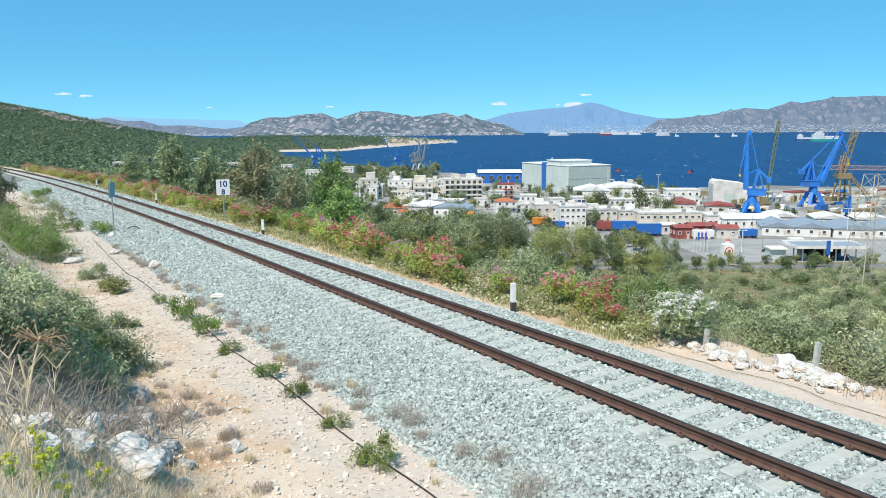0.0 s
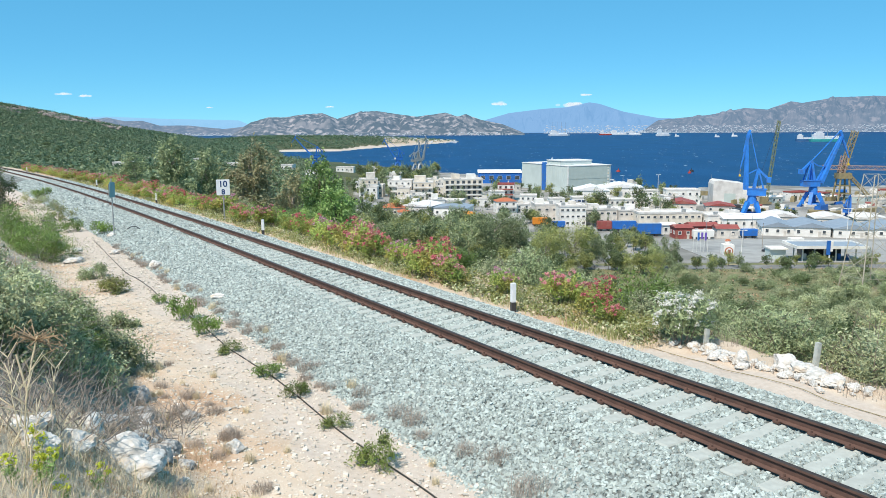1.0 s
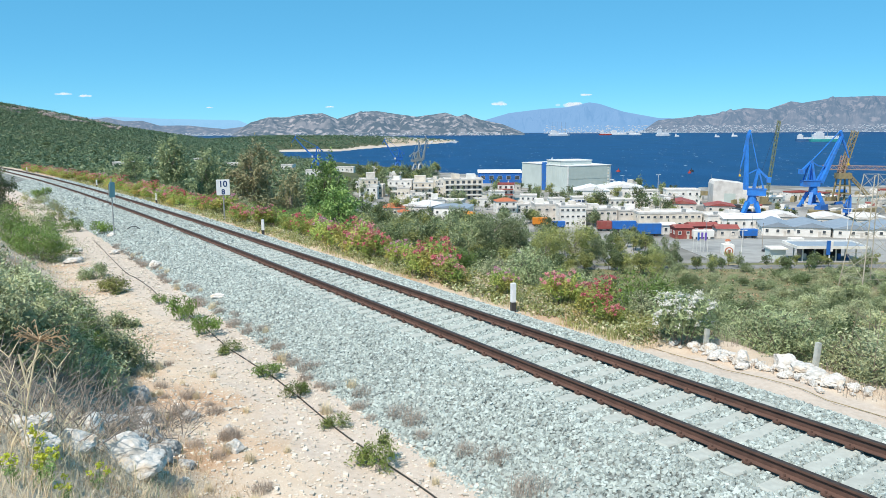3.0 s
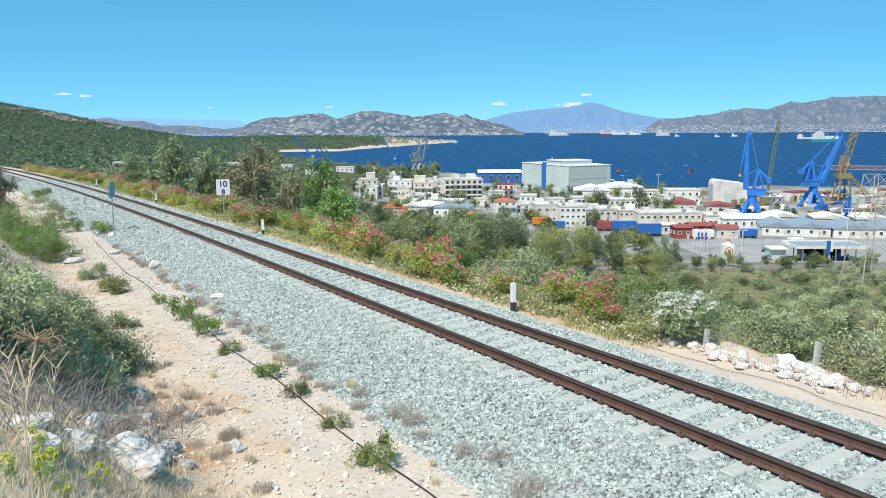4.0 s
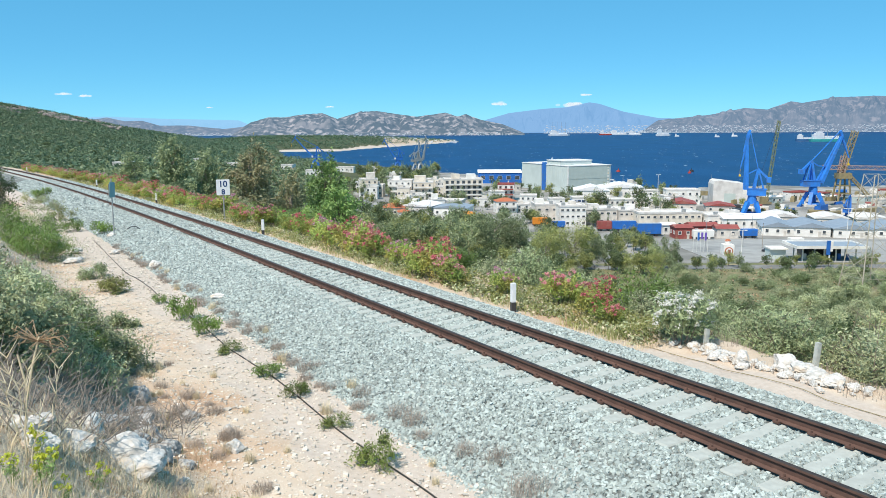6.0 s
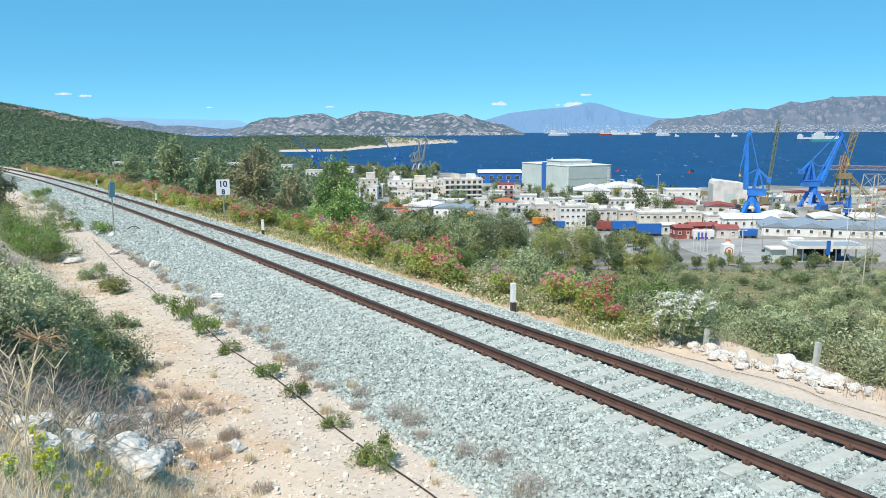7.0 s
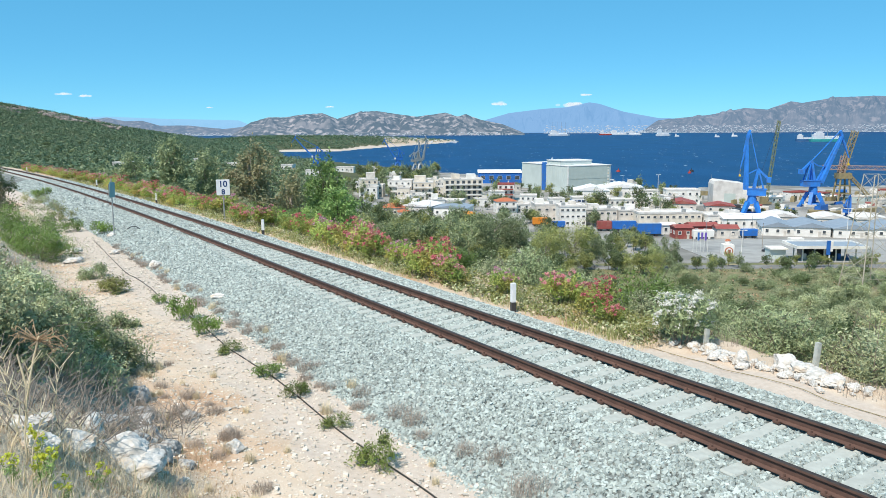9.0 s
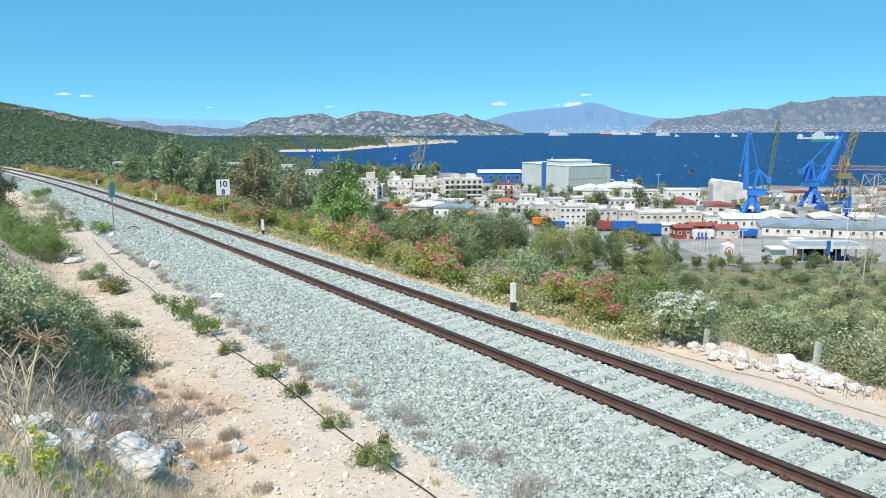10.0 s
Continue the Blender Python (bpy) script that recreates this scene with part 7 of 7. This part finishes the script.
M_PEBBLE = surf("pale_pebbles", (0.78, 0.72, 0.63), (0.68, 0.61, 0.52), scale=3, rough=0.9, vary=0.4)
M_BLACKPIPE = surf("black_plastic_pipe", (0.035, 0.033, 0.03), (0.05, 0.045, 0.04), scale=10, rough=0.6)
M_SIGNWHITE = surf("sign_white", (0.82, 0.84, 0.86), (0.76, 0.78, 0.80), scale=3, rough=0.5)
M_SIGNBLUE = surf("sign_blue", (0.03, 0.07, 0.20), (0.03, 0.06, 0.17), scale=5, rough=0.5)
M_SIGNTEAL = surf("sign_teal_back", (0.24, 0.42, 0.46), (0.20, 0.37, 0.41), scale=3, rough=0.5, metal=0.2)
M_POSTGREY = surf("concrete_post", (0.52, 0.54, 0.50), (0.42, 0.44, 0.41), scale=8, rough=0.9, bump=0.4)


def build_posts():
    def marker(s, u, h=0.72, foot=True):
        x, y = on_line(s, u)
        e = empty("marker_post", pose(x, y, ground_z(x, y), 0, 0, 20), "white lineside marker post with black foot", "marker post", "marker posts along the track")
        bm = bmesh.new()
        box(bm, -0.075, 0.075, -0.06, 0.06, 0.30, h)
        bmesh.ops.bevel(bm, geom=bm.edges[:], offset=0.015, segments=2, affect="EDGES")
        part("post", bm, M_SIGNWHITE, e)
        bm = bmesh.new()
        box(bm, -0.07, 0.07, -0.055, 0.055, -0.3, 0.30)
        part("foot", bm, M_DARK, e)
        bm = bmesh.new()
        box(bm, -0.05, 0.05, -0.066, -0.058, h * 0.55, h * 0.8)
        part("plate", bm, M_SIGNWHITE, e)
    for s, u in ((18.05, 4.2), (40.5, 4.2), (66.8, 4.4), (95.3, 4.6), (120.1, 4.5), (154.0, 4.6)):
        marker(s, u, 0.88)
    for s, u, h, tilt in ((12.3, 5.75, 0.46, 2), (9.8, 6.3, 0.62, 5), (7.6, 8.2, 0.9, -2)):
        x, y = on_line(s, u)
        e = empty("fence_post", pose(x, y, ground_z(x, y), 0, tilt, 20), "grey concrete fence post leaning slightly", "fence post", "fence posts beyond the rocks")
        bm = bmesh.new()
        vs = box(bm, -0.055, 0.055, -0.055, 0.055, -0.3, h)
        bmesh.ops.bevel(bm, geom=bm.edges[:], offset=0.012, segments=2, affect="EDGES")
        part("shaft", bm, M_POSTGREY, e)

    # speed board: two numbers on a white plate
    x, y = on_line(49.9, 4.9)
    e = empty("speed_board", pose(x, y, ground_z(x, y), 0, 0, 16), "white railway speed board with dark numerals on a pole", "sign")
    bm = bmesh.new()
    beam(bm, (0, 0, -0.4), (0, 0, 2.3), 0.09, sides=10)
    part("pole", bm, M_STEEL, e)
    bm = bmesh.new()
    box(bm, -0.42, 0.42, -0.07, -0.045, 1.68, 2.68)
    bmesh.ops.bevel(bm, geom=bm.edges[:], offset=0.01, segments=1, affect="EDGES")
    board = part("board", bm, M_SIGNWHITE, e)
    for text, z, size in (("10", 2.22, 0.54), ("8", 1.74, 0.46)):
        cu = bpy.data.curves.new("numeral", "FONT")
        cu.body, cu.size, cu.align_x, cu.extrude, cu.offset = text, size, "CENTER", 0.004, 0.012
        cu.materials.append(M_SIGNBLUE)
        o = new("numeral", cu)
        o.parent = board
        o.matrix_basis = pose(0, -0.078, z, 90, 0, 0)
    # signal board seen almost on edge
    x, y = on_line(46.6, -2.35)
    e = empty("line_sign", pose(x, y, ground_z(x, y), 0, 1, 76), "pale teal line sign on a thin steel pole", "sign")
    bm = bmesh.new()
    beam(bm, (0, 0, -0.4), (0, 0, 3.05), 0.07, sides=10)
    part("pole", bm, M_STEEL, e)
    bm = bmesh.new()
    box(bm, -0.22, 0.22, -0.06, -0.035, 2.0, 2.85)
    part("board", bm, M_SIGNTEAL, e)
    bm = bmesh.new()
    box(bm, -0.20, 0.20, 0.035, 0.055, 2.0, 2.75)
    part("rear_board", bm, M_STEEL, e)
    # bent strip of metal lying on the ballast
    pts = [Vector((*on_line(46 - 0.35 * k, -1.75 + 0.10 * k), 0)) for k in range(6)]
    for k, p in enumerate(pts):
        p.z = line_at(46 - 0.35 * k, 0).z - 0.42 + 0.22 * math.sin(k / 5 * 3.1)
    tagged(tube("metal_strip", pts, 0.025, M_DARK), "bent dark metal strip lying on the ballast", "scrap")


def build_near_bank():
    """The wild olive, dead brush, dry stalks and spurge on the bank beside the eye."""
    rng = np.random.default_rng(12)
    R = random.Random(12)

    def bush(name, label, x, y, h, blobs, leaf, size, count, seed, up=0.5, category="bush", deg=0.25):
        g = np.random.default_rng(seed)
        z = ground_z(x, y)
        e = empty(name, pose(x, y, z - 0.05), label, category)
        bm = bmesh.new()
        for b in blobs:
            mid = Vector(b[:3]) * 0.5 + Vector((g.normal() * 0.08, g.normal() * 0.08, 0))
            beam(bm, (b[0] * 0.12, b[1] * 0.12, -0.1), mid, 0.05, 0.03, sides=5)
            beam(bm, mid, b[:3], 0.03, 0.015, sides=5)
            for j in range(7):
                tip = Vector(b[:3]) + Vector((g.normal() * b[3] * 0.8, g.normal() * b[4] * 0.8, g.normal() * b[5] * 0.6 + 0.1))
                beam(bm, b[:3], tip, 0.012, 0.004, sides=4)
        part("framework", bm, M_TWIG, e)
        part_mesh("foliage", leaf_mesh("foliage", g, blobs, count, size, 0.15, up), leaf, e)
        SWAYING.append((e, e.matrix_basis.copy(), deg, seed * 0.7))
        return e

    def mound(n, wx, wy, h, r, seed, at=None):
        """Clumps over a dome; with a place given they follow the slope of the ground there."""
        g = np.random.default_rng(seed)
        out = []
        for k in range(n):
            a, q = g.uniform(0, 6.28), math.sqrt(g.random())
            dx, dy = math.cos(a) * q * wx, math.sin(a) * q * wy
            zz = h * (0.10 + 0.80 * g.random() ** 0.8) * (1 - 0.5 * q * q)
            if at:
                zz = h * math.sqrt(1.02 - q * q) * g.uniform(0.35, 0.95) + r * 0.25 + ground_z(at[0] + dx, at[1] + dy) - ground_z(*at)
            out.append((dx, dy, zz, r * g.uniform(0.7, 1.25), r * g.uniform(0.7, 1.25), r * g.uniform(0.6, 1.0)))
        return out
    for x, y, wx, wy, h, n, c, seed, lab in ((-7.6, 13.9, 1.25, 1.7, 1.25, 60, 46000, 5, "large grey-green wild olive bush on the bank"),
                                            (-7.9, 12.0, 1.5, 1.5, 1.3, 46, 30000, 6, "dense wild olive bush beside the larger one"),
                                            (-8.3, 16.9, 1.3, 1.5, 1.35, 50, 34000, 15, "wild olive bush with grey-green leaves at the path"),
                                            (-10.6, 17.5, 1.6, 1.8, 1.5, 40, 22000, 16, "wild olive bush higher on the bank")):
        bush("wild_olive", lab, x, y, h, mound(n, wx, wy, h, 0.34, seed, (x, y)), L_GREYOLIVE, (0.078, 0.030), c, seed)
    bush("broom_bush", "fine-stemmed green broom growing through the olive", -7.9, 15.6, 1.4, mound(14, 0.9, 0.9, 1.45, 0.36, 7, (-7.9, 15.6)), L_BROOM, (0.12, 0.008), 14000, 7, 1.2)
    bush("broom_bush", "tall bright green broom on the bank", -18.0, 34.0, 1.9, mound(22, 1.9, 1.8, 1.9, 0.6, 8), L_BROOM, (0.22, 0.016), 11000, 8, 1.3)
    bush("broom_bush", "bright green broom higher up the bank", -20.5, 36.5, 1.9, mound(18, 1.7, 1.7, 2.0, 0.6, 9), L_BROOM, (0.22, 0.016), 8000, 9, 1.3)
    bush("mastic_tree", "dark mastic tree at the top of the bank", -25.2, 43.0, 3.2, mound(22, 1.1, 1.2, 4.0, 0.55, 10), L_DARK, (0.10, 0.05), 9000, 10, 0.2, "tree", 0.7)
    bush("mastic_tree", "dark mastic bush higher on the bank", -27.4, 45.0, 2.5, mound(18, 1.4, 1.4, 3.6, 0.6, 14), L_DARK, (0.10, 0.05), 6000, 14, 0.2, "tree", 0.4)
    for k, (x, y, w, h) in enumerate(((-23.5, 45.5, 1.0, 1.0), (-26.0, 52.0, 1.2, 1.1), (-31.0, 60, 1.4, 1.2), (-35.5, 67, 1.5, 1.4), (-9.2, 21.5, 0.6, 0.5), (-11.5, 26.5, 0.8, 0.6), (-13.5, 29.5, 0.8, 0.6), (-9.0, 18.5, 0.7, 0.6))):
        bush("scrub_bush", "low yellow-green scrub bush on the bank", x, y, h, mound(9, w * 0.7, w * 0.7, h, 0.35 * w, 30 + k), L_YELLOWGREEN if k % 2 else L_OLIVE, (0.09, 0.03), 2200, 30 + k)
    # dead brush under the olive
    bm = bmesh.new()
    for k in range(1000):
        x, y = R.uniform(-7.1, -4.6), R.uniform(8.0, 14.2)
        z = ground_z(x, y)
        a, el, L = R.uniform(0, 6.28), R.uniform(0.1, 1.2), R.uniform(0.25, 0.8)
        d = Vector((math.cos(a) * math.cos(el), math.sin(a) * math.cos(el), math.sin(el))) * L
        p = Vector((x, y, z + R.uniform(0, 0.15)))
        m = p + d * 0.5 + Vector((R.uniform(-0.05, 0.05), R.uniform(-0.05, 0.05), R.uniform(0, 0.06)))
        beam(bm, p, m, 0.012, 0.008, sides=4)
        beam(bm, m, p + d, 0.008, 0.003, sides=4)
    tagged(part("dead_brush", bm, M_TWIG), "tangle of dead grey brushwood under the olive", "brushwood", kind="stuff")
    # dry grass near the eye
    n = 8500
    x, y = rng.uniform(-5.2, -2.2, n), rng.uniform(6.0, 11.5, n)
    s, u = track_coords(x, y)
    keep = (u < -6.4) & (rng.random(n) < np.clip((-5.6 - u) / 2.6, 0.1, 1))
    x, y = x[keep], y[keep]
    tagged(part_mesh("dry_grass", blades("dry_grass", rng, x, y, land(x, y) - 0.02, 0.20, 0.0034, 2.4), L_STRAW), "tall straw-coloured dry grass on the bank", "grass", kind="stuff")
    n = 4500
    x, y = rng.uniform(-5.6, -2.6, n), rng.uniform(5.0, 12.5, n)
    s, u = track_coords(x, y)
    keep = (u < -6.0)
    x, y = x[keep], y[keep]
    tagged(part_mesh("rusty_grass", blades("rusty_grass", rng, x, y, land(x, y) - 0.02, 0.14, 0.004, 2.2), L_DRY), "low reddish dry herbs between the rocks", "grass", kind="stuff")
    # tall dry stalks
    for k, (x, y, h, lean) in enumerate(((-4.35, 7.6, 1.05, 3), (-4.55, 8.0, 1.1, -4), (-4.2, 7.4, 0.7, 8), (-4.85, 9.0, 0.85, 9), (-4.5, 7.6, 0.8, -3))):
        g = np.random.default_rng(200 + k)
        e = empty("dry_stalk", pose(x, y, ground_z(x, y) - 0.05, 0, lean, R.uniform(-20, 20)), "tall dry pale stalk with withered side shoots", "stalk", "dry stalks on the bank")
        bm = bmesh.new()
        p = Vector((0, 0, 0))
        for j in range(6):
            q = p + Vector((g.normal() * 0.03, g.normal() * 0.03, h / 6))
            beam(bm, p, q, 0.020 * (1 - 0.13 * j), 0.020 * (1 - 0.13 * (j + 1)), sides=6)
            if j > 2:
                for w in range(3):
                    tip = q + Vector((g.normal() * 0.13, g.normal() * 0.13, 0.12 + 0.08 * g.random()))
                    sb = bmesh.new()
                    beam(sb, q, tip, 0.008, 0.004, sides=4)
                    part("side_shoot", sb, L_STRAW, e)
            p = q
        part("stem", bm, L_STRAW, e)
        SWAYING.append((e, e.matrix_basis.copy(), 1.6, k * 1.3))
    # a withered umbel with its brown head hanging over
    e = empty("dry_stalk", pose(-4.75, 8.3, ground_z(-4.75, 8.3) - 0.05, 0, 6, 0), "tall dry stalk with a withered brown flower head", "stalk", "dry stalks on the bank")
    bm = bmesh.new()
    for a, c in (((0, 0, 0), (0.02, 0, 0.5)), ((0.02, 0, 0.5), (0.08, 0, 0.95)), ((0.08, 0, 0.95), (0.14, 0, 1.25)), ((0.03, 0, 0.6), (-0.12, 0.05, 1.0))):
        beam(bm, a, c, 0.026, 0.02, sides=6)
    part("stem", bm, L_STRAW, e)
    g = np.random.default_rng(260)
    bm = bmesh.new()
    for j in range(46):
        a, el, L = g.uniform(0, 6.28), g.uniform(-0.5, 0.9), g.uniform(0.12, 0.34)
        tip = Vector((0.14 + math.cos(a) * math.cos(el) * L, math.sin(a) * math.cos(el) * L, 1.22 + math.sin(el) * L * 0.7))
        beam(bm, (0.13, 0, 1.2), tip, 0.010, 0.005, sides=4)
        beam(bm, tip, tip + Vector((g.normal() * 0.04, g.normal() * 0.04, -0.05)), 0.012, 0.006, sides=4)
    part("flower_head", bm, L_DRY, e, "withered brown umbel")
    SWAYING.append((e, e.matrix_basis.copy(), 1.4, 2.2))
    # spurge with yellow-green heads
    for k, (x, y, sc) in enumerate(((-4.1, 7.6, 0.9), (-4.45, 8.1, 0.9), (-4.0, 7.25, 0.9), (-3.8, 7.4, 0.8), (-4.1, 6.9, 0.8), (-3.9, 8.2, 0.8), (-4.3, 7.9, 0.8))):
        g = np.random.default_rng(300 + k)
        e = empty("spurge", pose(x, y, ground_z(x, y) - 0.03, 0, 0, R.uniform(0, 360)) @ Matrix.Diagonal((sc, sc, sc, 1)), "spurge plant with yellow-green flower heads", "spurge", "spurge on the bank")
        heads = [(g.normal() * 0.10, g.normal() * 0.10, 0.30 + 0.16 * g.random(), 0.05, 0.05, 0.03) for j in range(4)]
        bm = bmesh.new()
        for b in heads:
            beam(bm, (b[0] * 0.2, b[1] * 0.2, 0), b[:3], 0.01, 0.006, sides=5)
        part("stems", bm, L_BROOM, e)
        part_mesh("inflorescence", leaf_mesh("inflorescence", g, heads, 150, (0.035, 0.022), 0.1, 0.3), L_SPURGE, e)
        part_mesh("leaves", leaf_mesh("leaves", g, [(b[0] * 0.6, b[1] * 0.6, b[2] * 0.55, 0.05, 0.05, 0.12) for b in heads], 160, (0.05, 0.012), 0.2, 0.5), L_FRESH, e)
        SWAYING.append((e, pose(x, y, ground_z(x, y) - 0.03), 1.2, k * 0.9))


def build_outcrops():
    """Bare limestone showing through the scrub high on the hill."""
    rng = np.random.default_rng(41)
    n = 2400
    b = -0.63 + 0.22 * rng.random(n)
    y = 1250 + 240 * rng.random(n)
    x = b * y
    keep = np.sin(b * 90 + 2 * np.sin(y / 40)) + np.sin(y / 25 + b * 40) > 0.35
    x, y = x[keep], y[keep]
    n = len(x)
    k = rng.uniform(1.2, 3.8, n)
    sh = rock_shape(rng, n) * k[:, None, None] * (1.4, 1, 0.8)
    V = sh + np.stack([x, y, land(x, y) + k * 0.35 + 0.8], 1)[:, None, :]
    F0 = np.array([(0, 3, 2, 1), (4, 5, 6, 7), (0, 1, 5, 4), (1, 2, 6, 5), (2, 3, 7, 6), (3, 0, 4, 7)])
    me = mesh_of("hill_outcrops", V.reshape(-1, 3).tolist(), (F0[None] + (np.arange(n) * 8)[:, None, None]).reshape(-1, 4).tolist())
    tagged(part_mesh("hill_outcrops", me, surf("hill_limestone", (0.40, 0.34, 0.32), (0.27, 0.22, 0.21), scale=0.3, rough=0.95, vary=0.2)), "bare limestone outcrops near the top of the hill", "outcrop", kind="stuff")


build_outcrops()
build_far_trees()
build_scrub()
build_line_side()
build_posts()
build_near_bank()


# ---- what the wind moves ----
GUST = ((0, 5), (0.5, -8), (1, -11), (1.5, -3), (2, 0), (2.5, -8), (3.2, -2), (4, -8), (4.5, 0), (5, -5), (5.5, -12), (6.1, 0), (6.8, 9), (7.5, 17), (8, 5), (8.5, -5), (9, -5), (9.5, 5), (10, 20))


def motions():
    times = [0.5 * k for k in range(21)]
    for thing, upright, deg, phase in SWAYING:
        rows = []
        place, turn = upright.translation, upright.to_quaternion().to_matrix().to_4x4()
        if deg < 0:      # the poplars follow the gusts
            for t, g in GUST:
                rows.append((t, Matrix.Translation(place) @ pose(0, 0, 0, 0.4 * math.sin(2 * t), -deg * (0.44 * g - 0.2), 0) @ turn))
        else:
            for t in times:
                a = deg * (math.sin(1.9 * t + phase) + 0.5 * math.sin(4.3 * t + 2 * phase))
                b = deg * 0.6 * math.sin(2.7 * t + 1.7 * phase)
                rows.append((t, Matrix.Translation(place) @ pose(0, 0, 0, b, a, 0) @ turn))
        walk(thing, rows)


motions()
